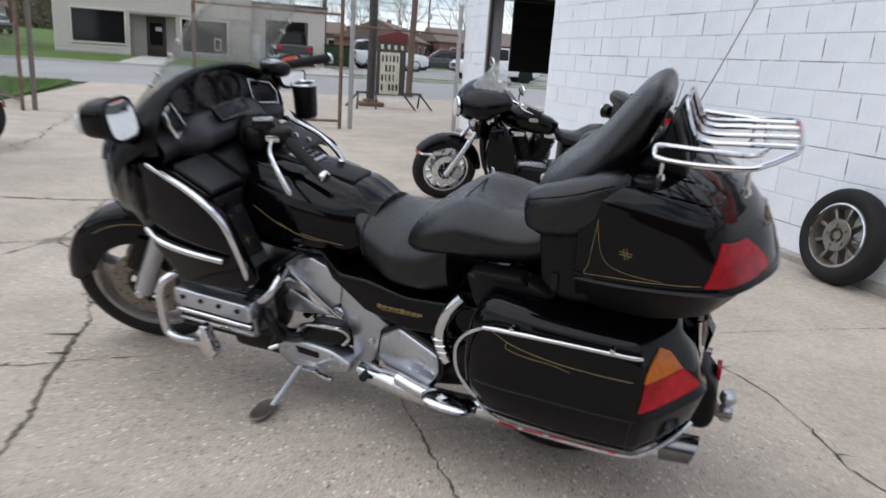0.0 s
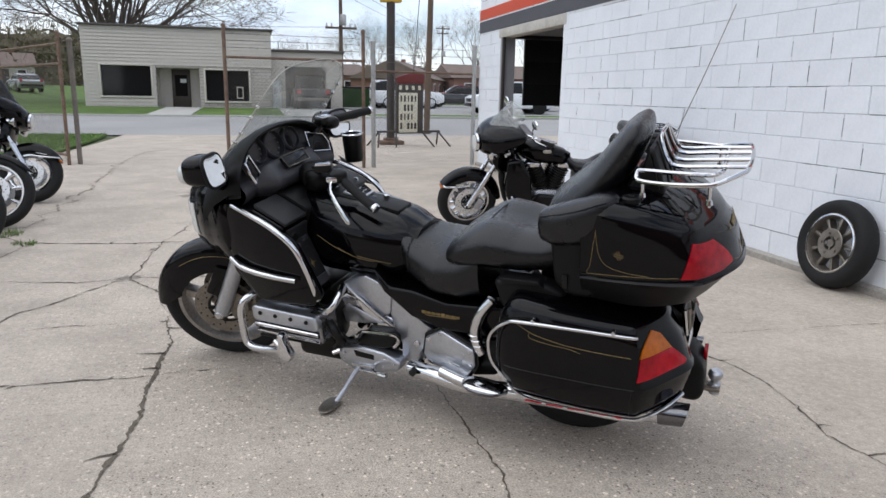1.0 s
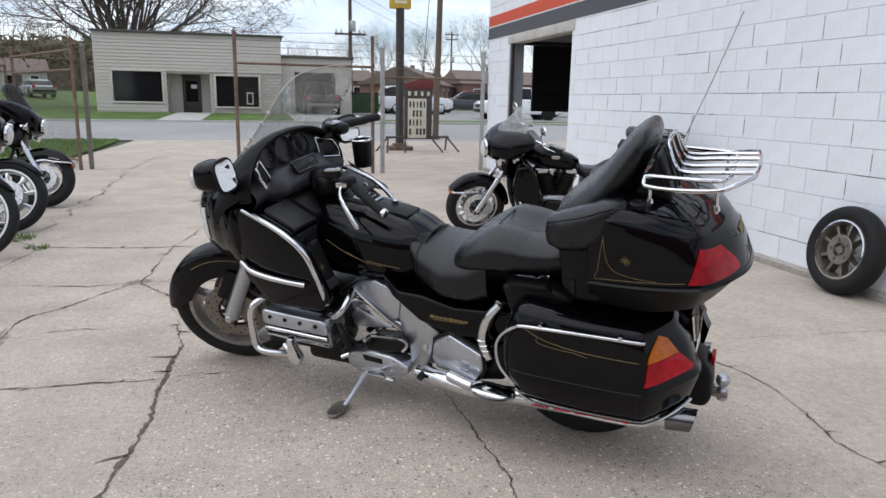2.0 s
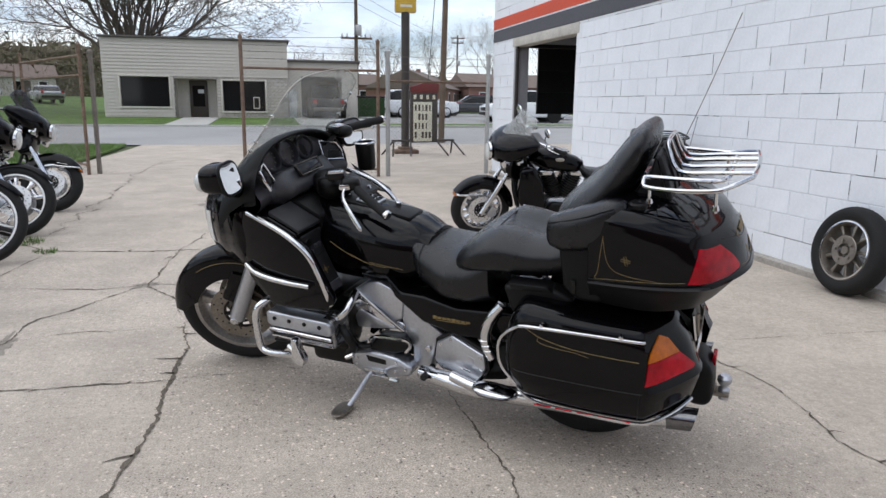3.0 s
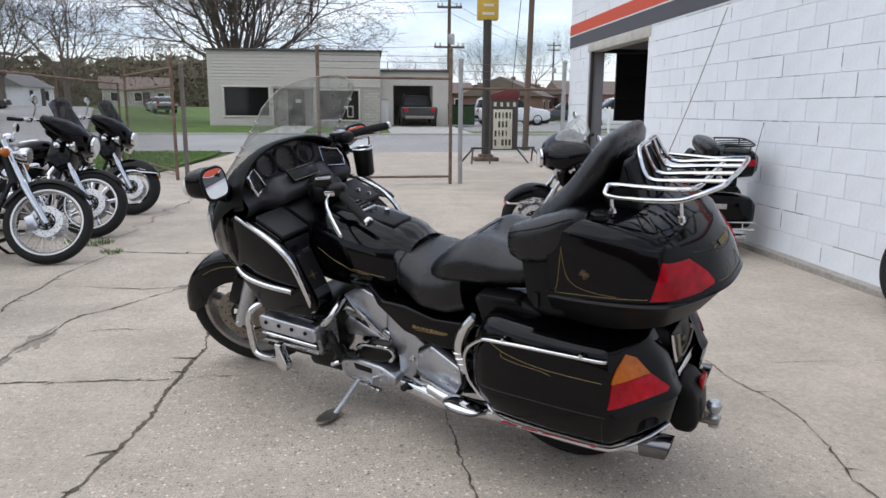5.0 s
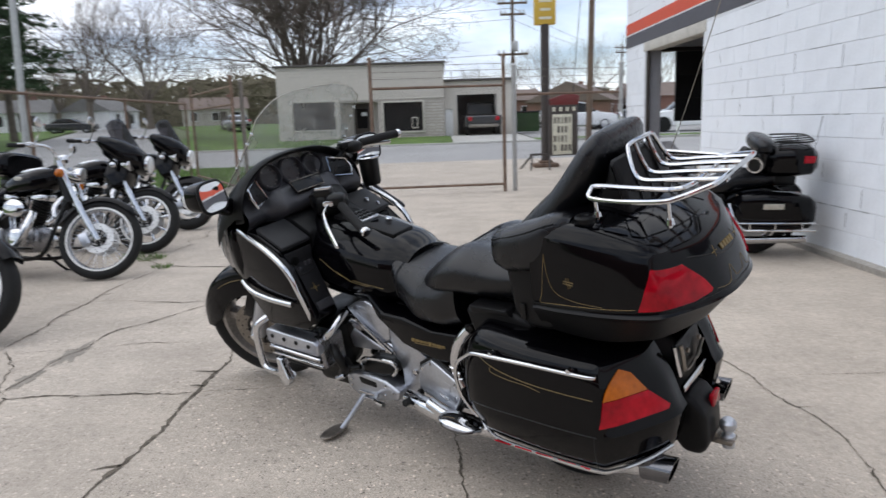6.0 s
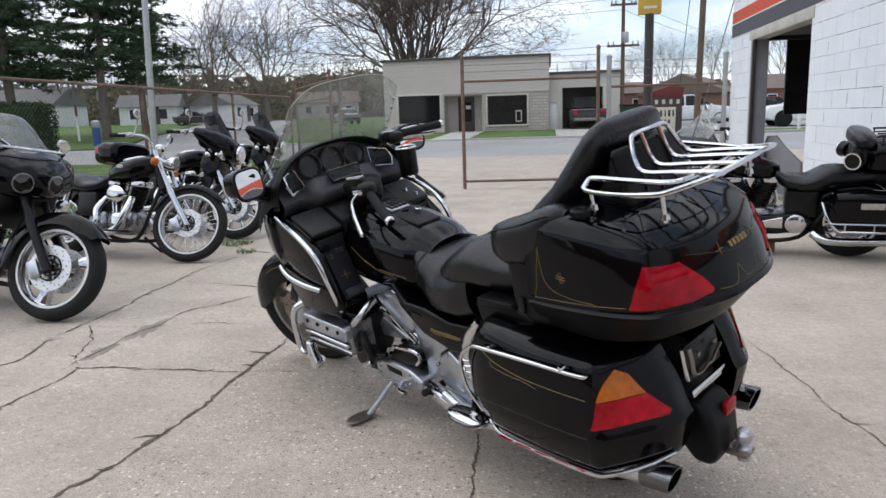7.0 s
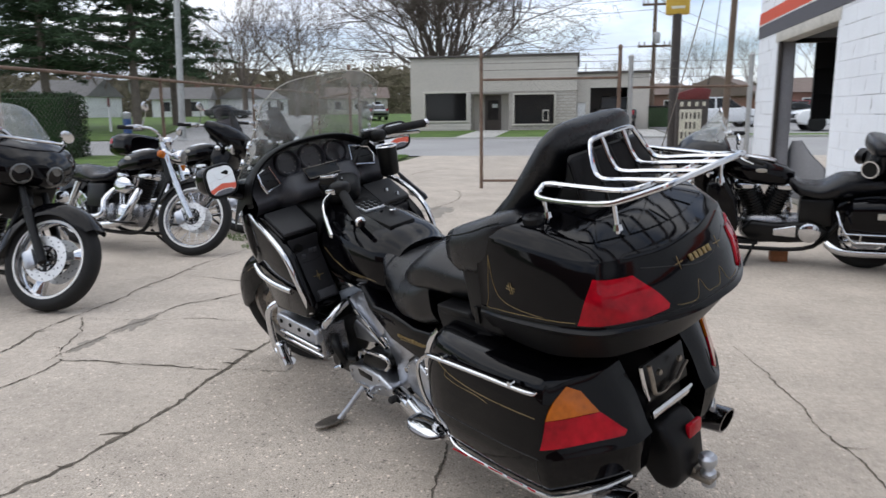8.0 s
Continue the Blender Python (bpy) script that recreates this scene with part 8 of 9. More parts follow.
    T = S @ Matrix.Translation((0, 0, dz)) @ Matrix.Diagonal((1, bar, 1, 1))
    for s in (1, -1):
        bm = tube(BM(), [(wb - 0.45, s * 0.04, 1.02), (wb - 0.44, s * 0.13, 1.10), (wb - 0.49, s * 0.26, 1.13), (wb - 0.60, s * 0.36, 1.10), (wb - 0.66, s * 0.40, 1.085)], 0.0135, 10, 4)
        hb = part("handlebar", bm, CHROME, b, "chrome handlebar", m=T)
        part("grip", rod(BM(), (wb - 0.60, s * 0.36, 1.10), (wb - 0.71, s * 0.44, 1.07), 0.019, 12, None, 0.004), RUBBER, hb, m=T)
        part("lever", tube(BM(), [(wb - 0.53, s * 0.33, 1.12), (wb - 0.54, s * 0.40, 1.11), (wb - 0.62, s * 0.47, 1.08)], 0.007, 8, 3), CHROME, hb, m=T)
        part("switch_box", blob((wb - 0.57, s * 0.335, 1.11), (0.035, 0.03, 0.025), 12), CHROME, hb, m=T)
        mr = part("mirror_stem", tube(BM(), [(wb - 0.54, s * 0.32, 1.13), (wb - 0.50, s * 0.38, 1.21), (wb - 0.50, s * 0.42, 1.26)], 0.006, 8, 3), CHROME, hb, m=T)
        bm = lathe(BM(), [(0, -0.012), (0.045, -0.010), (0.055, 0.0), (0.05, 0.006), (0, 0.006)], 20, Matrix.Translation((wb - 0.50, s * 0.43, 1.285)) @ pose(0, 0, 0, 0, 0, 90) @ Matrix.Diagonal((1.35, 1, 0.8, 1)))
        part("mirror", bm, CHROME, b, "chrome mirror", m=T)
        if not shark:
            part("turn_signal", blob((wb - 0.33, s * 0.20, 0.86), (0.035, 0.035, 0.035), 12), AMBERLENS if not bags else CHROME, b, m=S)
    if headlamp:
        bm = lathe(BM(), [(0, -0.09), (0.045, -0.08), (0.066, -0.03), (0.072, 0.02), (0.066, 0.03), (0, 0.033)], 24, Matrix.Translation((wb - 0.25, 0, 0.90)) @ pose(0, 0, 0, 0, 0, -90))
        hl = part("headlight", bm, CHROME, b, "chrome headlight shell", m=S)
        part("headlight_lens", lathe(BM(), [(0, 0.042), (0.04, 0.039), (0.063, 0.031)], 24, Matrix.Translation((wb - 0.25, 0, 0.90)) @ pose(0, 0, 0, 0, 0, -90)), LAMP, hl, m=S)
        part("gauge", lathe(BM(), [(0, 0), (0.045, 0), (0.05, 0.03), (0.04, 0.05), (0, 0.05)], 20, pose(wb - 0.40, 0, 1.02, 70, 0, 90)), CHROME, b, m=S)
    if batwing:
        fx = wb - 0.10
        fr = Shell([(fx + 0.015, 0.12, 1.03, 0.865, 0), (fx - 0.01, 0.19, 1.065, 0.84, 0), (fx - 0.07, 0.27, 1.105, 0.83, 0), (fx - 0.16, 0.335, 1.14, 0.86, 0), (fx - 0.26, 0.37, 1.155, 0.92, 0), (fx - 0.34, 0.375, 1.15, 0.97, 0), (fx - 0.37, 0.34, 1.13, 1.0, 0)], 2.5)
        fb = part("fairing", fr.body(BM(), 16, 36), BLACK, b, "black batwing fairing", m=S)
        bm = BM()
        G = []
        for i in range(13):
            q = -1 + 2 * i / 12
            col = []
            for j in range(7):
                v = j / 6 * (1 - 0.35 * abs(q) ** 4)
                col.append(bm.verts.new((fx - 0.07 - 0.23 * v - 0.16 * q * q, q * (0.27 - 0.11 * v), 1.085 + (0.25 if lowers else 0.31) * v - 0.02 * q * q)))
            G.append(col)
        for A, B in zip(G, G[1:]):
            for j in range(6):
                bm.faces.new((A[j], A[j + 1], B[j + 1], B[j]))
        bmesh.ops.solidify(bm, geom=bm.faces[:], thickness=0.004)
        part("windscreen", bm, SCREEN if lowers else SMOKED, b, "clear windscreen" if lowers else "smoked windscreen", 80, m=S)
        hl = part("headlight", lathe(BM(), [(0, -0.06), (0.07, -0.04), (0.098, 0.0), (0.092, 0.02), (0.08, 0.024), (0, 0.024)], 26, Matrix.Translation((fx + 0.035, 0, 0.93)) @ pose(0, 0, 0, 0, 0, -90)), CHROME, fb, "chrome headlight nacelle", m=S)
        part("headlight_lens", lathe(BM(), [(0, 0.04), (0.05, 0.036), (0.08, 0.025)], 24, Matrix.Translation((fx + 0.035, 0, 0.93)) @ pose(0, 0, 0, 0, 0, -90)), CLEARLENS, b, m=S)
        for s in (1, -1):
            part("passing_lamp", lathe(BM(), [(0, -0.05), (0.04, -0.04), (0.06, 0.0), (0.056, 0.012), (0, 0.02)], 20, Matrix.Translation((fx - 0.07, s * 0.19, 0.865)) @ pose(0, 0, 0, 0, 0, -90)), CHROME, b, "chrome passing lamp", m=S)
        part("lamp_bar", tube(BM(), [(fx - 0.12, -0.24, 0.86), (fx - 0.06, 0, 0.85), (fx - 0.12, 0.24, 0.86)], 0.014, 8, 4), CHROME, b, m=S)
        part("fork_cover", slab(BM(), [(fx - 0.10, 0.86), (fx - 0.32, 0.94), (fx - 0.36, 0.76), (fx - 0.24, 0.62), (fx - 0.13, 0.68)], -0.135, 0.135, 0.03, 3), BLACK, b, "black fork cover under the fairing", m=S)
        bm = box(BM(), (fx - 0.34, 0, 1.02), (0.05, 0.50, 0.16), 0.03, (0, -15, 0))
        part("inner_fairing", bm, PLASTIC, b, m=S)
    if shark:
        nose = wb - 0.17
        fr = Shell([(nose, 0.07, 0.95, 0.86, 0), (nose - 0.04, 0.19, 1.0, 0.80, 0), (nose - 0.13, 0.30, 1.07, 0.78, 0), (nose - 0.25, 0.38, 1.13, 0.80, 0), (nose - 0.38, 0.42, 1.15, 0.88, 0), (nose - 0.48, 0.42, 1.14, 0.95, 0)], 2.5)
        fb = part("fairing", fr.body(BM(), 18, 40), BLACK, b, "black shark-nose frame fairing")
        part("inner_fairing", slab(BM(), [(nose - 0.10, 0.84), (nose - 0.44, 0.98), (nose - 0.52, 0.70), (nose - 0.36, 0.56), (nose - 0.20, 0.66)], -0.20, 0.20, 0.03, 3), BLACKMETAL, b, "dark inner fairing behind the fork")
        for s in (1, -1):
            g = Matrix.Translation((nose - 0.035, s * 0.105, 0.885)) @ pose(0, 0, 0, 0, 0, -90 + s * 14) @ pose(0, 0, 0, -10, 0, 0)
            part("headlight", lathe(BM(), [(0, -0.02), (0.065, -0.01), (0.068, 0.018), (0.058, 0.026), (0.055, 0.016), (0.02, 0.020), (0, 0.020)], 26, g), LAMP, fb, "round headlight under the fairing nose")
        bm = BM()
        G = []
        for i in range(13):
            q = -1 + 2 * i / 12
            col = []
            for j in range(7):
                v = j / 6 * (1 - 0.3 * abs(q) ** 4)
                col.append(bm.verts.new((nose - 0.17 - 0.26 * v - 0.16 * q * q, q * (0.31 - 0.05 * v), 1.09 + 0.27 * v - 0.05 * q * q)))
            G.append(col)
        for A, B in zip(G, G[1:]):
            for j in range(6):
                bm.faces.new((A[j], A[j + 1], B[j + 1], B[j]))
        bmesh.ops.solidify(bm, geom=bm.faces[:], thickness=0.004)
        part("windscreen", bm, SCREEN, b, "clear windscreen above the fairing", 80)
        bm = tube(BM(), [(nose - 0.36, 0.34, 1.10), (nose - 0.19, 0.25, 1.115), (nose - 0.11, 0.0, 1.11), (nose - 0.19, -0.25, 1.115), (nose - 0.36, -0.34, 1.10)], 0.010, 8, 5)
        part("screen_trim", bm, CHROME, b, "chrome screen trim")
        for s in (1, -1):
            part("turn_signal", blob((nose - 0.22, s * 0.28, 0.75), (0.04, 0.045, 0.04), 12), CHROME, b)
    if bags:
        for s in (1, -1):
            sb = Shell([(0.20, 0.06, 0.58, 0.38, s * 0.245), (0.16, 0.10, 0.64, 0.33, s * 0.25), (0.0, 0.115, 0.66, 0.31, s * 0.255), (-0.30, 0.115, 0.645, 0.31, s * 0.255), (-0.42, 0.10, 0.61, 0.33, s * 0.25), (-0.46, 0.06, 0.56, 0.38, s * 0.245)], 3.8)
            bg = part("saddlebag", sb.body(BM(), 18, 36), BLACK, b, "black hard saddlebag")
            part("bag_latch", box(BM(), (-0.10, s * 0.372, 0.55), (0.17, 0.012, 0.05), 0.004), PLATESILVER, bg, "pale metal latch plate")
            bm = tube(BM(), [(0.26, s * 0.30, 0.56), (0.22, s * 0.37, 0.44), (0.14, s * 0.395, 0.34), (0.05, s * 0.395, 0.335), (-0.45, s * 0.39, 0.335)], 0.010, 8, 4)
            tube(bm, [(0.20, s * 0.39, 0.405), (0.10, s * 0.398, 0.405), (-0.45, s * 0.392, 0.405)], 0.008, 8, 3)
            for x in (0.09, -0.12, -0.34):
                rod(bm, (x, s * 0.396, 0.335), (x, s * 0.396, 0.405), 0.007, 8)
            part("bag_guard", bm, CHROME, bg, "chrome saddlebag guard rails")
    if tour:
        low = Matrix.Translation((0, 0, -0.08))
        tr = Shell([(-0.06, 0.22, 1.10, 0.86, 0), (-0.10, 0.27, 1.13, 0.85, 0), (-0.28, 0.28, 1.14, 0.85, 0), (-0.42, 0.25, 1.12, 0.86, 0), (-0.47, 0.18, 1.08, 0.90, 0)], 3.6)
        tb = part("tour_box", tr.body(BM(), 18, 36), BLACK, b, "black hard tour box", m=low)
        for s in (1, -1):
            part("tail_light", tr.patch(BM(), -0.34, -0.45, 0.0 if s > 0 else math.pi, 0.25 if s > 0 else math.pi - 0.25, 6, 4, 0.004), REDLENS, tb, m=low)
        part("box_support", box(BM(), (-0.15, 0, 0.80), (0.36, 0.20, 0.10), 0.02), BLACKMETAL, tb, m=low)
        if lowers:
            bm = blob((-0.03, 0, 1.03), (0.085, 0.20, 0.17), 22, (0, -12, 0), 3.0)
            merge(bm, blob((-0.02, 0, 1.135), (0.095, 0.31, 0.075), 22, (0, -10, 0), 2.8))
            part("backrest", bm, VINYL, b, "black padded passenger backrest", m=low)
            for s in (1, -1):
                g = Matrix.Translation((0.06, s * 0.27, 0.985)) @ pose(0, 0, 0, 0, 0, -32 if s > 0 else 212)
                sp = part("speaker", lathe(BM(), [(0, 0), (0.06, 0.0), (0.066, 0.008), (0.06, -0.06), (0, -0.06)], 24, g), BLACKMETAL, b, "round speaker with chrome ring", m=low)
                part("speaker_ring", lathe(BM(), [(0.058, 0.004), (0.070, 0.004), (0.070, 0.014), (0.058, 0.014)], 26, g, closed=True), CHROME, sp, m=low)
            bm = tube(BM(), [(-0.14, 0.22, 1.17), (-0.40, 0.20, 1.17), (-0.44, 0.0, 1.17), (-0.40, -0.20, 1.17), (-0.14, -0.22, 1.17)], 0.008, 8, 4)
            for y in (-0.1, 0, 0.1):
                rod(bm, (-0.14, y, 1.16), (-0.43, y, 1.17), 0.006, 8)
            for x, y in ((-0.15, 0.21), (-0.38, 0.19), (-0.15, -0.21), (-0.38, -0.19)):
                rod(bm, (x, y, 1.17), (x, y, 1.12), 0.006, 8)
            part("rack", bm, BLACKMETAL, tb, "black luggage rack", m=low)
            part("antenna", lathe(tube(BM(), [(-0.40, 0.24, 1.0), (-0.43, 0.24, 1.20), (-0.455, 0.24, 1.385)], 0.0025, 6, 3), [(0, -0.006), (0.006, 0), (0, 0.006)], 8, Matrix.Translation((-0.455, 0.24, 1.387))), BLACKMETAL, tb, m=low)
    bm = tube(BM(), [(0.86, 0.14, 0.20), (0.90, 0.22, 0.12), (0.93, 0.30, 0.058)], 0.013, 8, 3)
    box(bm, (0.95, 0.31, 0.060), (0.07, 0.04, 0.012), 0.003)
    part("side_stand", bm, BLACKMETAL, b)
    return b


cruiser("touring_motorcycle", (1.862, 6.875), 167.0, "black touring motorcycle with batwing fairing parked by the garage wall", "ultra", R=0.315, W=0.13, ri=0.215, style="slot", tour=True, lowers=True, steer=14, lean=8, fork_lower=CHROME, size=0.93)
cruiser("road_motorcycle", (-2.30, 4.42), -22.0, "black motorcycle with shark-nose fairing and striped wheel", "glide", wb=1.64, R=0.335, W=0.12, ri=0.255, style="cast3", stripe=True, steer=24, fork=BLACKMETAL, batwing=False, shark=True, disc=0.15)
cruiser("small_motorcycle", (-2.35, 6.28), -17.0, "black and chrome motorcycle with a tall laced front wheel", "sport", wb=1.56, R=0.345, W=0.095, ri=0.275, style="laced", stripe=True, steer=24, bags=False, batwing=False, headlamp=True, chrome_fender=False, disc=0.13, seat_low=0.68, bar=0.78)
cruiser("cruiser_motorcycle", (-2.46, 7.52), -20.0, "black motorcycle with dark fairing and chrome forks in the row", "tour", R=0.335, W=0.12, ri=0.25, style="cast9", stripe=True, steer=22, tour=True, chrome_fender=False)
cruiser("bagger_motorcycle", (-2.58, 9.12), -20.0, "black motorcycle with chrome trimmed mudguard in the row", "tour", R=0.325, W=0.13, ri=0.215, style="laced", steer=22)
_wb = tagged(part("support_block", box(BM(), (0, 0, 0.05), (0.13, 0.09, 0.10), 0.006), WOODBLOCK), "orange brown block beside the parked motorcycle", "block")
_wb.location = (2.75, 6.72, 0.0)


def loose_wheel():
    w = thing("loose_wheel", pose(3.70, 4.265, 0.0, 0, 0, 90) @ pose(0, 0, 0, 10, 0, 0), "loose cast motorcycle wheel with black tyre leaning on the wall", "wheel")
    wheel(w, "rim", (0, 0, 0.31), 0.31, 0.15, 0.205, "cast9", None, "worn black tyre", DULLSTEEL, 0.0)
    bm = lathe(BM(), [(0.05, 0.05), (0.10, 0.05), (0.105, 0.056), (0.10, 0.062), (0.05, 0.06)], 28, Matrix.Translation((0, 0, 0.31)), closed=True)
    for i in range(5):
        a = 2 * math.pi * i / 5
        rod(bm, (0.07 * math.cos(a), 0.055, 0.31 + 0.07 * math.sin(a)), (0.07 * math.cos(a), 0.072, 0.31 + 0.07 * math.sin(a)), 0.010, 8)
    part("sprocket_carrier", bm, DULLSTEEL, w, "worn steel hub carrier")
    bm = lathe(BM(), [(0.198, 0.03), (0.206, 0.064), (0.196, 0.066), (0.185, 0.03)], 48, Matrix.Translation((0, 0, 0.31)), closed=True)
    part("rim_lip", bm, CHROME, w, "shiny rim edge")


loose_wheel()


# ---- vehicles across the street ----
def vehicle(x, y, turn, paint, label, name="car", kind="suv", glass_m=None):
    z = gz(y, x)
    c = thing(name, pose(x, y, z, 0, 0, turn), label, "car" if kind != "pickup" else "pickup", "parked vehicles")
    prof = {
        "suv": [(-2.3, 0.45), (-2.32, 0.95), (-2.22, 1.05), (1.05, 1.08), (2.1, 0.95), (2.3, 0.75), (2.3, 0.40), (1.9, 0.28), (-2.0, 0.28)],
        "sedan": [(-2.25, 0.45), (-2.3, 0.85), (-1.9, 0.95), (0.95, 0.95), (2.0, 0.80), (2.25, 0.62), (2.25, 0.35), (1.9, 0.25), (-2.0, 0.25)],
        "pickup": [(-2.75, 0.60), (-2.8, 1.05), (-0.6, 1.08), (1.2, 1.10), (2.5, 1.05), (2.72, 0.85), (2.72, 0.50), (2.3, 0.40), (-2.4, 0.42)],
    }[kind]
    roof = {
        "suv": [(-2.15, 1.03), (-1.95, 1.55), (-1.7, 1.66), (0.0, 1.68), (0.35, 1.6), (1.1, 1.05)],
        "sedan": [(-1.85, 0.92), (-1.2, 1.30), (-0.7, 1.40), (0.1, 1.38), (0.95, 0.93)],
        "pickup": [(-0.75, 1.05), (-0.65, 1.70), (-0.45, 1.78), (0.35, 1.76), (0.60, 1.68), (1.2, 1.08)],
    }[kind]
    W = 0.93 if kind != "pickup" else 0.98
    bm = slab(BM(), prof, -W, W, 0.09, 3)
    body = part("body", bm, paint, c)
    bm = slab(BM(), roof, -W * 0.86, W * 0.86, 0.10, 3)
    for v in bm.verts:
        k = max(0.0, v.co.z - 1.0)
        v.co.y *= 1 - 0.16 * k
    cab = part("window", bm, DARKGLASS, c, "dark car glass")
    rx = [p for p in roof if p[1] > max(q[1] for q in roof) - 0.16]
    bm = slab(BM(), [(p[0], p[1] + 0.012) for p in rx] + [(rx[-1][0], rx[-1][1] - 0.05), (rx[0][0], rx[0][1] - 0.05)], -W * 0.76, W * 0.76, 0.02)
    part("roof", bm, paint, c)
    xm = (roof[0][0] + roof[-1][0]) / 2
    for s in (1, -1):
        for i, xp in enumerate((roof[0][0] * 0.5 + xm * 0.5, xm + 0.05)):
            h = max(q[1] for q in roof)
            part("pillar", box(BM(), (xp, s * W * 0.815, (h + 1.0) / 2), (0.09, 0.03, h - 1.0), 0.006, (s * 9, 0, 0)), paint, c)
        part("headlight", box(BM(), (prof[5][0] - 0.06, s * 0.68, 0.78), (0.14, 0.34, 0.14), 0.04), CLEARLENS, c)
        part("tail_light", box(BM(), (prof[1][0] + 0.04, s * 0.74, 0.88), (0.10, 0.22, 0.22), 0.03), REDLENS, c)
        part("door_handle", box(BM(), (xm + 0.2, s * (W + 0.005), 0.92), (0.16, 0.02, 0.03), 0.006), CHROME, c)
        part("mirror", box(BM(), (roof[-1][0] - 0.15, s * (W + 0.08), 1.08), (0.12, 0.18, 0.12), 0.03), paint, c)
    part("bumper", box(BM(), (prof[6][0] - 0.03, 0, 0.46), (0.16, 1.6, 0.18), 0.05), PLASTIC, c)
    part("bumper", box(BM(), (prof[0][0] + 0.03, 0, 0.50), (0.16, 1.6, 0.18), 0.05), PLASTIC if kind != "pickup" else DULLSTEEL, c)
    part("grille", box(BM(), (prof[5][0] - 0.01, 0, 0.70), (0.08, 0.9, 0.20), 0.03), BLACKMETAL, c)
    R = 0.34 if kind != "pickup" else 0.39
    xa, xb = (1.45, -1.4) if kind != "pickup" else (1.75, -1.65)
    for xw in (xa, xb):
        for s in (1, -1):
            m = Matrix.Translation((xw, s * (W - 0.10), R))
            wr = part("wheel", lathe(BM(), [(0, -0.08), (0.10, -0.09), (R * 0.62, -0.07), (R * 0.62, 0.07), (0.10, 0.09), (0, 0.08)], 20), SILVER, c, m=m)
            part("tyre", lathe(BM(), tyre_prof(R, 0.22, R * 0.62), 24), RUBBER, wr, m=m)
            part("wheel_arch", lathe(BM(), [(R + 0.06, -0.115), (R + 0.06, 0.115), (R - 0.02, 0.118), (0, 0.118)], 24, m @ Matrix.Translation((0, -s * 0.008, 0.02))), BLACKMETAL, c)
    return c


CARWHITE = mat("white_car_paint", (0.72, 0.73, 0.74), 0.22, var=0.04, scale=1, fine=9, bump=0, coat=0.5)
CARSILVER = mat("silver_car_paint", (0.42, 0.43, 0.44), 0.25, metal=0.4, var=0.05, scale=1, fine=9, bump=0, coat=0.5)
CARRED = mat("dark_red_car_paint", (0.16, 0.015, 0.02), 0.22, var=0.08, scale=1, fine=9, bump=0, coat=0.5)
CARDARK = mat("dark_car_paint", (0.02, 0.022, 0.026), 0.22, var=0.08, scale=1, fine=9, bump=0, coat=0.5)
CARBLUE = mat("blue_truck_paint", (0.012, 0.055, 0.20), 0.30, var=0.12, scale=1, fine=9, bump=0, coat=0.4)

vehicle(9.0, 44.0, 8, CARWHITE, "white parked sport utility car with dark windows")
vehicle(14.2, 50.0, 165, CARDARK, "dark grey parked sedan in the car park", kind="sedan")
vehicle(19.0, 49.0, 170, CARWHITE, "white parked sedan in the car park", kind="sedan")
vehicle(12.5, 60.0, 5, CARRED, "dark red parked sedan further back", kind="sedan")
vehicle(17.5, 62.0, 175, CARRED, "dark red parked sport utility car further back")
vehicle(22.0, 60.0, 5, CARSILVER, "silver parked sedan further back", kind="sedan")
vehicle(7.6, 60.0, 178, CARRED, "red parked sedan beside the service wing", kind="sedan")
vehicle(13.4, 37.2, 178, CARWHITE, "white parked sport utility car near the street")
vehicle(18.6, 41.0, 172, CARWHITE, "white parked pickup truck near the street", "pickup_truck", "pickup")
vehicle(23.5, 45.0, 178, CARSILVER, "silver parked sport utility car near the street")
vehicle(3.05, 42.0, 90, CARDARK, "dark pickup truck backed into the service bay", "pickup_truck", "pickup")
vehicle(-18.0, 66.0, 118, CARSILVER, "small silver car far down the side street", kind="sedan")
vehicle(-35.0, 70.0, 10, CARDARK, "dark car parked by the far houses", kind="sedan")


# ---- small roadside things ----
def stop_sign():
    s = thing("road_sign", pose(-29.0, 45.0, gz(45, -29), 0, 0, -30), "grey back of an octagonal road sign on a post", "road sign")
    part("post", rod(BM(), (0, 0, 0), (0, 0, 3.0), 0.04, 8), GALV, s)
    part("sign_plate", lathe(BM(), [(0, 0), (0.42, 0), (0.42, 0.02), (0, 0.02)], 8, pose(0, -0.05, 2.75, 0, 22.5, 0)), GALV, s)


stop_sign()


def marker(x, y, h, r, m_, m2, label, name, category):
    s = thing(name, pose(x, y, gz(y, x) + 0.02), label, category)
    part("stake", rod(BM(), (0, 0, 0), (0, 0, h * 0.72), r, 10), m_, s)
    part("cap", lathe(BM(), [(r, 0), (r * 1.05, 0.02), (r * 1.05, h * 0.22), (r * 0.6, h * 0.28), (0, h * 0.28)], 10, pose(0, 0, h * 0.72, 90, 0, 0)), m2, s)
    return s


marker(-27.3, 40.0, 2.1, 0.07, WHITEPAINT, SIGNRED, "white marker post with a red top", "marker_post", "post")
marker(-22.7, 35.0, 1.35, 0.22, CARBLUE, CARSILVER, "small blue barrel standing on the lawn", "barrel", "barrel")
marker(-5.45, 8.2, 0.9, 0.03, YELLOW, YELLOW, "short yellow stake by the fence", "stake", "stake")
marker(11.6, 33.2, 1.2, 0.07, WHITEPAINT, WHITEPAINT, "white bollard on the grass verge", "bollard", "bollard")
_d = thing("dumpster", pose(5.5, 41.0, gz(41)), "green metal waste container beside the shop", "dumpster")
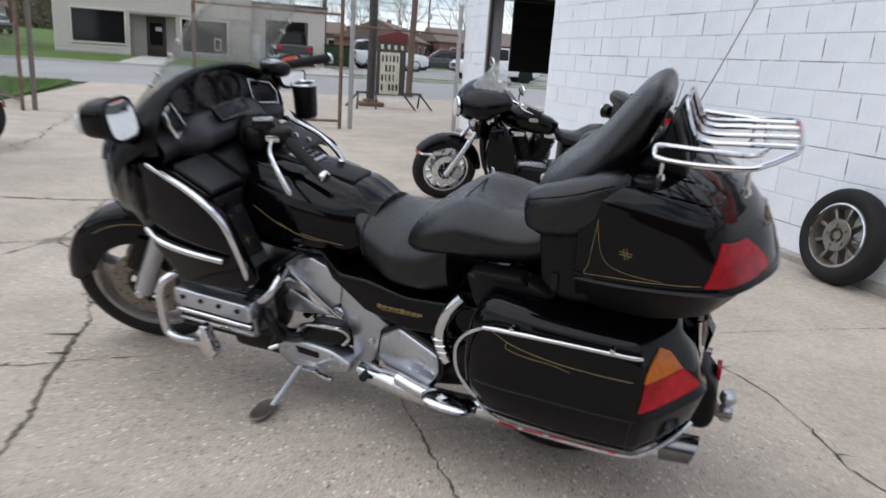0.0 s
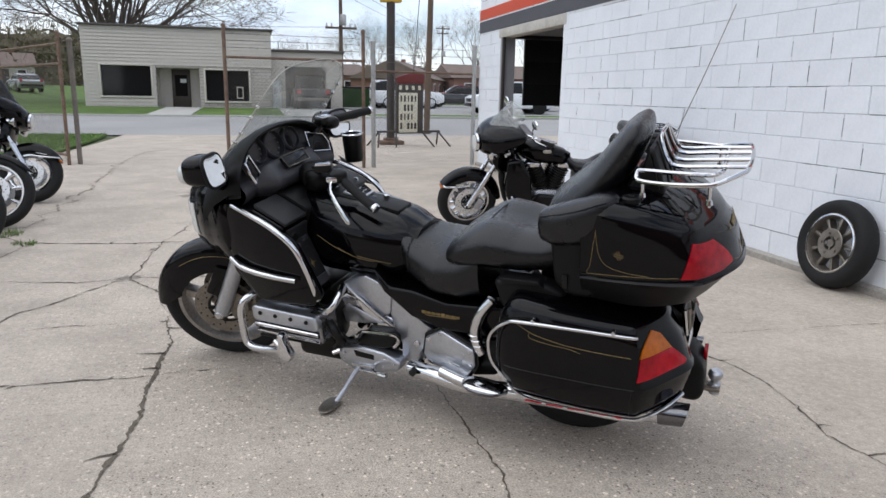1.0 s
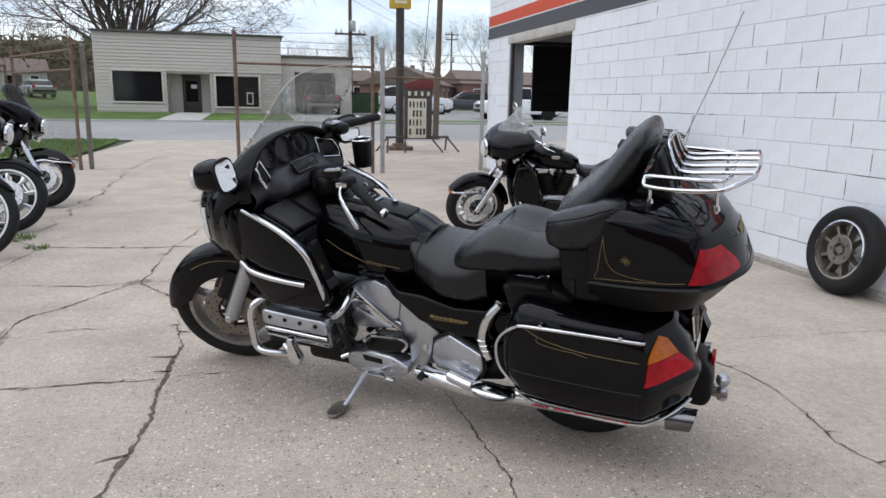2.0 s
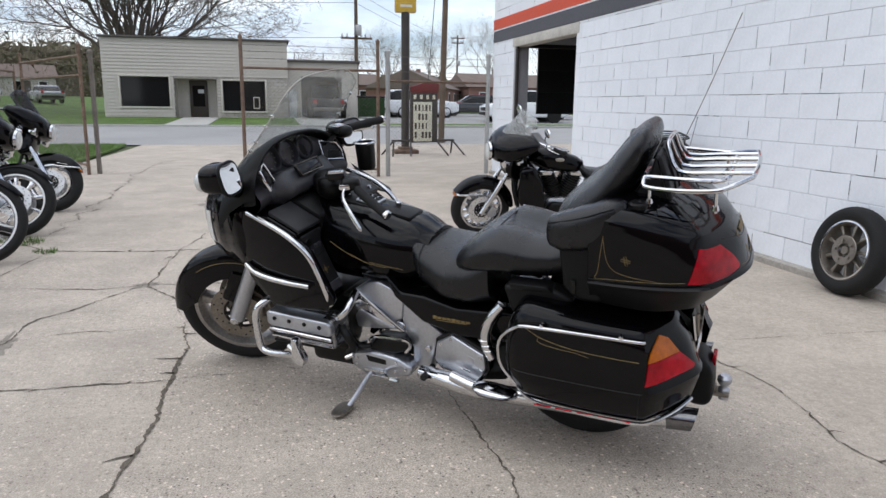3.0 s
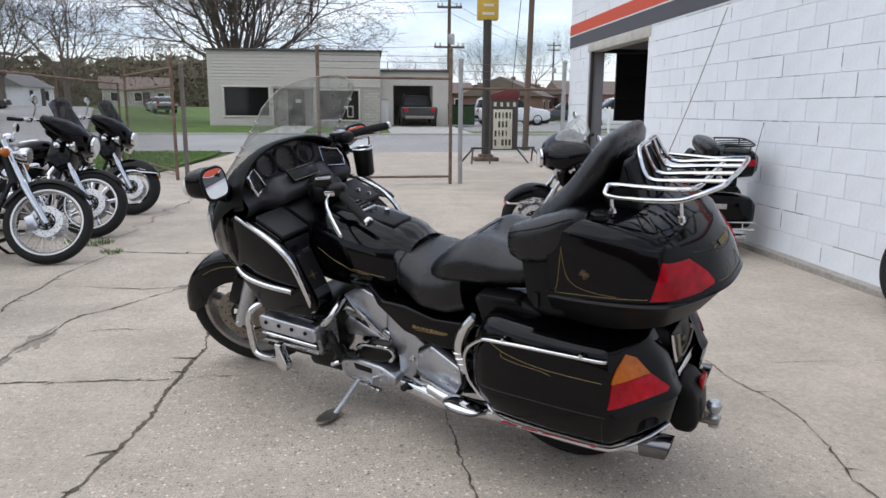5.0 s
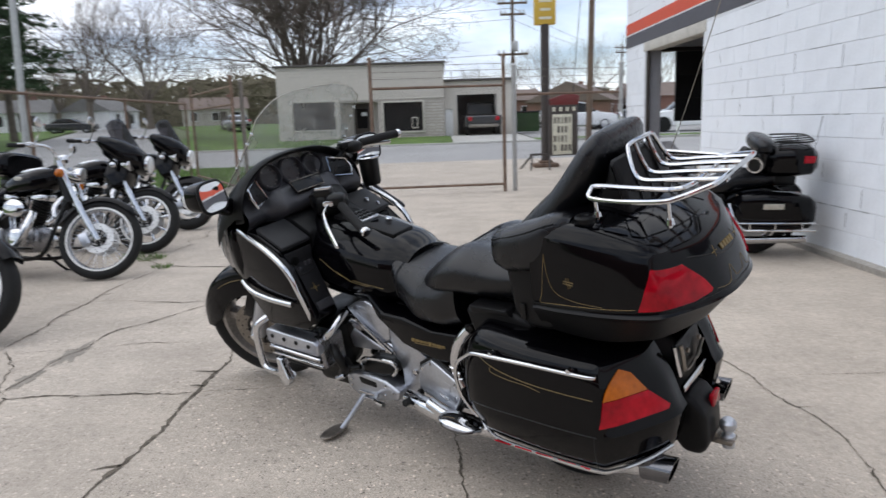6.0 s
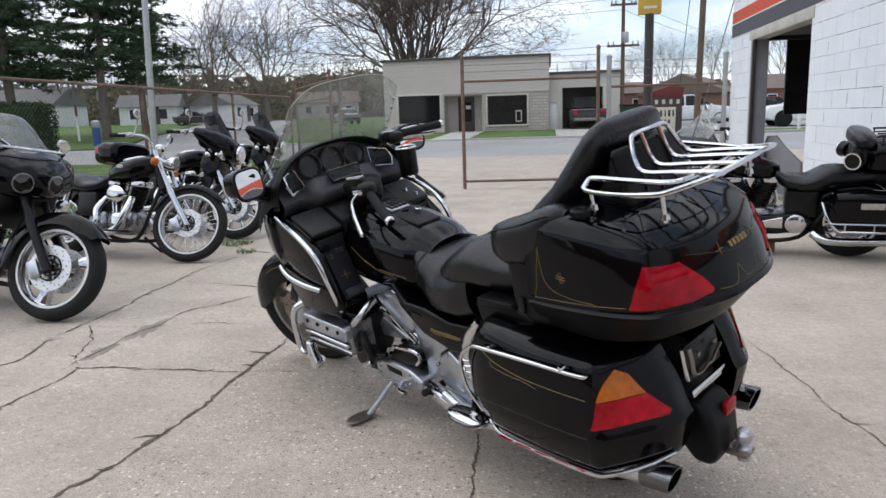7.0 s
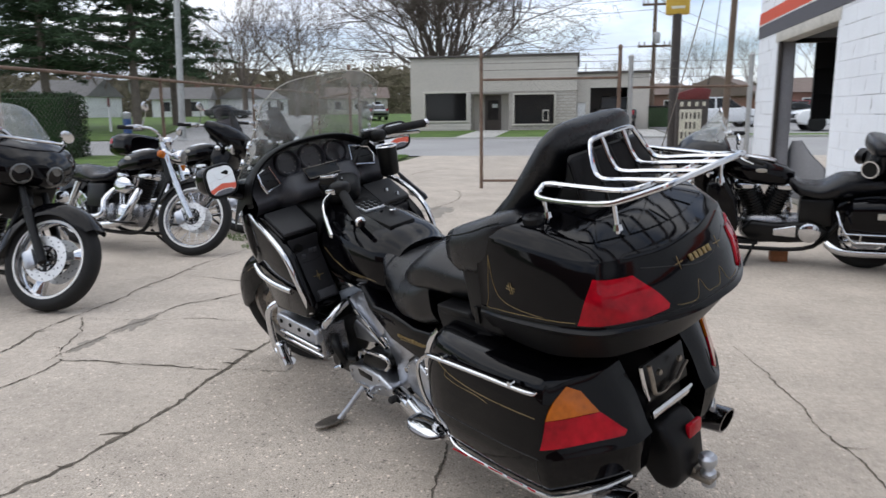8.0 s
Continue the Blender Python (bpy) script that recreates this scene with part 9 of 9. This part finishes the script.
part("bin", box(BM(), (0, 0, 0.62), (1.5, 1.2, 1.05), 0.04), HEDGE, _d)
part("lid", box(BM(), (0, 0, 1.19), (1.6, 1.25, 0.08), 0.03), PLASTIC, _d)


# ---- trees ----
def prism(V, F, a, b, ra, rb, n):
    d = (b - a).normalized()
    u = d.orthogonal().normalized()
    w = d.cross(u)
    k = len(V)
    for p, r in ((a, ra), (b, rb)):
        for j in range(n):
            t = 2 * math.pi * j / n
            V.append(tuple(p + (u * math.cos(t) + w * math.sin(t)) * r))
    for j in range(n):
        F.append((k + j, k + (j + 1) % n, k + n + (j + 1) % n, k + n + j))


def grow(V, F, tips, p, d, length, r, level, rnd, spread, up):
    """One limb in bent pieces, then its forks."""
    segs = 4 if level > 2 else 3
    q = p
    dd = d
    pts = [p]
    for i in range(segs):
        dd = (dd + Vector((rnd.gauss(0, 0.10), rnd.gauss(0, 0.10), rnd.gauss(0.03, 0.06) + up))).normalized()
        nq = q + dd * (length / segs)
        ra, rb = r * (1 - 0.45 * i / segs), r * (1 - 0.45 * (i + 1) / segs)
        prism(V, F, q, nq, ra, rb, 7 if level > 4 else 5 if level > 2 else 3)
        q = nq
        pts.append(q)
    if level == 0:
        tips.append(q)
        return
    n = rnd.choice((2, 3, 3)) if level > 1 else rnd.choice((3, 4))
    for i in range(n):
        s = pts[-1] if i < 2 else pts[rnd.randint(1, segs - 1)]
        ax = dd.orthogonal().normalized()
        ax.rotate(Matrix.Rotation(rnd.uniform(0, 6.283), 3, dd))
        nd = (dd + ax * rnd.uniform(0.45, 1.0) * spread).normalized()
        grow(V, F, tips, s, nd, length * rnd.uniform(0.62, 0.86), r * 0.56 * rnd.uniform(0.8, 1.05), level - 1, rnd, spread, up * 0.9)


def bare_tree(x, y, h, seed, level=6, limbs=5, spread=0.75, label="", buds=0, r=0.34, turn=0.0, open_=0.55, group="bare trees"):
    rnd = random.Random(seed)
    t = thing("tree", pose(x, y, gz(y) - 0.05, 0, 0, turn), label or "tall leafless tree with a wide branching crown", "tree", group)
    V, F = [], []
    prism(V, F, Vector((0, 0, 0)), Vector((0.05, 0, h * 0.08)), r * 1.5, r * 1.05, 9)
    prism(V, F, Vector((0.05, 0, h * 0.08)), Vector((0, 0.05, h * 0.20)), r * 1.05, r * 0.95, 9)
    raw("trunk", V, F, BARK, t, True)
    V, F, tips = [], [], []
    for i in range(limbs):
        a = 2 * math.pi * i / limbs + rnd.uniform(-0.3, 0.3)
        d = Vector((math.cos(a) * open_, math.sin(a) * open_, 1)).normalized()
        grow(V, F, tips, Vector((0, 0.05, h * rnd.uniform(0.15, 0.20))), d, h * 0.28 * rnd.uniform(0.85, 1.15), r * 0.50, level, rnd, spread, 0.05)
    c = raw("crown", V, F, TWIG, t)
    if buds:
        V, F = [], []
        for p in tips:
            for _ in range(buds):
                q = p + Vector((rnd.gauss(0, 0.25), rnd.gauss(0, 0.25), rnd.gauss(0, 0.25)))
                k = len(V)
                for _ in range(3):
                    V.append(tuple(q + Vector((rnd.uniform(-0.07, 0.07), rnd.uniform(-0.07, 0.07), rnd.uniform(-0.07, 0.07)))))
                F.append((k, k + 1, k + 2))
        raw("young_foliage", V, F, BUDS, t)
    return t


def twig(V, F, p, d, length, r, level, rnd, droop, fine=0.014):
    """A bent branch that sheds finer ones along its length."""
    segs = 5 if level > 1 else 3
    q = p
    for i in range(segs):
        d = (d + Vector((rnd.gauss(0, 0.13), rnd.gauss(0, 0.13), rnd.gauss(0, 0.08) + droop))).normalized()
        e = q + d * (length / segs)
        prism(V, F, q, e, r * (1 - 0.75 * i / segs), r * (1 - 0.75 * (i + 1) / segs), 6 if level > 2 else 4 if level > 1 else 3)
        q = e
        if level and i:
            for _ in range(rnd.choice((1, 2, 2))):
                ax = d.orthogonal().normalized()
                ax.rotate(Matrix.Rotation(rnd.uniform(0, 6.283), 3, d))
                nd = (d + ax * rnd.uniform(0.5, 1.0)).normalized()
                twig(V, F, q, nd, length * rnd.uniform(0.42, 0.62), max(fine, r * 0.42), level - 1, rnd, droop * 0.6, fine)


def spray_tree(x, y, h, seed, label, limbs, low, high, r, level=4, z0=0.2, droop=0.015, fine=0.014):
    """A leafless tree: a short trunk and a fan of long limbs full of fine twigs."""
    rnd = random.Random(seed)
    t = thing("tree", pose(x, y, gz(y, x) - 0.05), label, "tree", "bare trees")
    V, F = [], []
    prism(V, F, Vector((0, 0, 0)), Vector((0.05, 0, h * 0.08)), r * 1.4, r * 1.05, 9)
    prism(V, F, Vector((0.05, 0, h * 0.08)), Vector((0, 0.05, h * z0)), r * 1.05, r, 9)
    raw("trunk", V, F, BARK, t, True)
    V, F = [], []
    for i in range(limbs):
        a = 2.4 * i + rnd.uniform(-0.3, 0.3)
        el = radians(low + (high - low) * ((i + 0.5) / limbs) ** 0.8)
        d = Vector((math.cos(a) * math.cos(el), math.sin(a) * math.cos(el), math.sin(el)))
        twig(V, F, Vector((0, 0.05, h * z0 * rnd.uniform(0.8, 1.0))), d, h * rnd.uniform(0.55, 0.78), r * rnd.uniform(0.30, 0.48), level, rnd, droop, fine)
    raw("crown", V, F, TWIG, t)
    return t


spray_tree(-8.6, 51.5, 13.2, 3, "very large leafless tree spreading behind the shop", 24, 30, 84, 0.36)
_small = spray_tree(-35.5, 75.0, 11.5, 8, "leafless tree with fine upright branches by the houses", 9, 40, 82, 0.3, 3, 0.26, 0.03, 0.015)
_small.scale = (1, 1, 1)
for (x, y, a, s) in ((-29.8, 76.0, 70, 0.95), (-51.5, 100.0, 200, 0.9), (-14.0, 104.0, 250, 0.75), (-60.0, 84.0, 300, 0.9)):
    _c = copy_thing(_small, pose(x, y, gz(y, x) - 0.05, 0, 0, a))
    _c.scale = (s, s, s)
_bud = bare_tree(27.0, 118.0, 13.0, 21, 5, 6, 0.75, "budding tree far behind the car park", 3, 0.2, 0, 0.6)
for (x, y, a, s) in ((20.0, 124.0, 60, 1.0), (36.0, 116.0, 120, 1.1), (13.0, 122.0, 180, 0.8), (45.0, 112.0, 230, 1.0), (6.0, 130.0, 290, 0.75), (56.0, 118.0, 20, 1.0)):
    _c = copy_thing(_bud, pose(x, y, 0.3, 0, 0, a))
    _c.scale = (s, s, s)


def pine(x, y, h, seed):
    rnd = random.Random(seed)
    t = thing("pine_tree", pose(x, y, gz(y, x) - 0.05), "tall dark green pine with layered drooping branches", "tree", "pine trees")
    V, F = [], []
    pz = [Vector((rnd.uniform(-0.1, 0.1), rnd.uniform(-0.1, 0.1), h * i / 8)) for i in range(9)]
    for i in range(8):
        prism(V, F, pz[i], pz[i + 1], 0.30 * (1 - i / 8.6), 0.30 * (1 - (i + 1) / 8.6), 9)
    NV, NF = [], []
    z = 4.2
    while z < h - 0.4:
        k = (z - 4.2) / (h - 4.2)
        L = (1 - k) ** 0.75 * 4.6 + 0.4
        n = rnd.randint(5, 7)
        a0 = rnd.uniform(0, 6.3)
        for i in range(n):
            a = a0 + 2 * math.pi * i / n + rnd.uniform(-0.35, 0.35)
            l = L * rnd.uniform(0.55, 1.1)
            p = Vector((0, 0, z + rnd.uniform(-0.2, 0.2)))
            d = Vector((math.cos(a), math.sin(a), rnd.uniform(-0.05, 0.18)))
            segs = 5
            for j in range(segs):
                q = p + d * (l / segs)
                prism(V, F, p, q, 0.05 * (1 - j / 6), 0.05 * (1 - (j + 1) / 6), 4)
                d = (d + Vector((rnd.gauss(0, 0.06), rnd.gauss(0, 0.06), -0.07 if j < 3 else 0.05))).normalized()
                if j >= 1:
                    for _ in range(7):
                        c = p.lerp(q, rnd.random()) + Vector((rnd.gauss(0, 0.34), rnd.gauss(0, 0.34), rnd.gauss(-0.04, 0.10)))
                        for _ in range(11):
                            w = Vector((rnd.gauss(0, 1), rnd.gauss(0, 1), rnd.gauss(-0.05, 0.45))).normalized()
                            s = w.cross(Vector((rnd.gauss(0, 1), rnd.gauss(0, 1), rnd.gauss(0, 1)))).normalized() * 0.045
                            e = len(NV)
                            tip = c + w * rnd.uniform(0.26, 0.55)
                            NV += [tuple(c - s), tuple(c + s), tuple(tip)]
                            NF.append((e, e + 1, e + 2))
                p = q
        z += rnd.uniform(0.52, 1.05)
    raw("trunk", V, F, BARK, t, True)
    raw("crown", NV, NF, NEEDLE, t)
    return t


_pine = pine(-26.0, 41.0, 15.5, 4)
_pine2 = pine(-31.5, 40.0, 17.0, 9)
for (x, y, a, s) in ((-36.5, 46.0, 60, 1.0), (-29.0, 50.0, 150, 0.95), (-44.0, 42.0, 210, 1.1), (-40.0, 36.0, 280, 0.85)):
    _c = copy_thing(_pine, pose(x, y, gz(y, x) - 0.05, 0, 0, a))
    _c.scale = (s, s, s)


def thicket():
    """Far woods and brush round the place."""
    rnd = random.Random(77)
    V, F = [], []
    for _ in range(80000):
        ang = rnd.uniform(-1.35, 1.35)
        d = rnd.uniform(105, 150)
        x, y = d * math.sin(ang) - 5, d * math.cos(ang)
        hmax = 7.2 + 3.0 * noise.noise(Vector((x * 0.05, y * 0.05, 0))) + (2.0 if x < -20 else -4.5)
        z = hmax * rnd.random() ** 1.1
        p = Vector((x, y, z + 0.2))
        k = len(V)
        if rnd.random() < 0.55:
            w = Vector((rnd.gauss(0, 0.3), rnd.gauss(0, 0.3), 1)).normalized() * rnd.uniform(0.8, 2.4)
            V += [tuple(p), tuple(p + Vector((rnd.uniform(0.03, 0.09), 0, 0))), tuple(p + w)]
        else:
            V += [tuple(p + Vector((rnd.uniform(-0.3, 0.3), rnd.uniform(-0.3, 0.3), rnd.uniform(-0.3, 0.3)))) for _ in range(3)]
        F.append((k, k + 1, k + 2))
    tagged(raw("far_woods", V, F, BRUSH), "brown and olive leafless woods along the horizon", "woods", kind="stuff")
    V, F = [], []
    for _ in range(26000):
        ang = rnd.uniform(-1.35, 1.35)
        d = rnd.uniform(140, 165)
        x, y = d * math.sin(ang) - 5, d * math.cos(ang)
        hmax = 7.6 + 2.3 * noise.noise(Vector((x * 0.04, y * 0.04, 3))) + (2.0 if x < -20 else -2.0)
        p = Vector((x, y, hmax * rnd.random()))
        k = len(V)
        V += [tuple(p + Vector((rnd.uniform(-2.2, 2.2), rnd.uniform(-1, 1), rnd.uniform(-1.3, 1.3)))) for _ in range(3)]
        F.append((k, k + 1, k + 2))
    tagged(raw("far_brush", V, F, BRUSH), "dense brown brush behind the woods", "woods", kind="stuff")


thicket()


def hedge(x, y, l, d, h, turn, seed):
    rnd = random.Random(seed)
    t = thing("hedge", pose(x, y, gz(y), 0, 0, turn), "dense dark green clipped hedge", "hedge")
    V, F = [], []
    for _ in range(9000):
        p = Vector((rnd.uniform(-l / 2, l / 2), rnd.uniform(-d / 2, d / 2), h * rnd.random()))
        ax = rnd.randint(0, 2)
        if ax == 0:
            p.y = math.copysign(d / 2, p.y) + rnd.gauss(0, 0.05)
        elif ax == 1:
            p.z = h + rnd.gauss(0, 0.05)
        else:
            p.x = math.copysign(l / 2, p.x) + rnd.gauss(0, 0.05)
        k = len(V)
        for _ in range(3):
            V.append(tuple(p + Vector((rnd.uniform(-0.06, 0.06), rnd.uniform(-0.06, 0.06), rnd.uniform(-0.06, 0.06)))))
        F.append((k, k + 1, k + 2))
    raw("leaves", V, F, HEDGE, t)
    part("core", box(BM(), (0, 0, h * 0.48), (l * 0.95, d * 0.92, h * 0.96), 0.1), HEDGE, t)


hedge(-17.0, 20.0, 5.0, 1.6, 2.0, 20, 5)
block_wall()
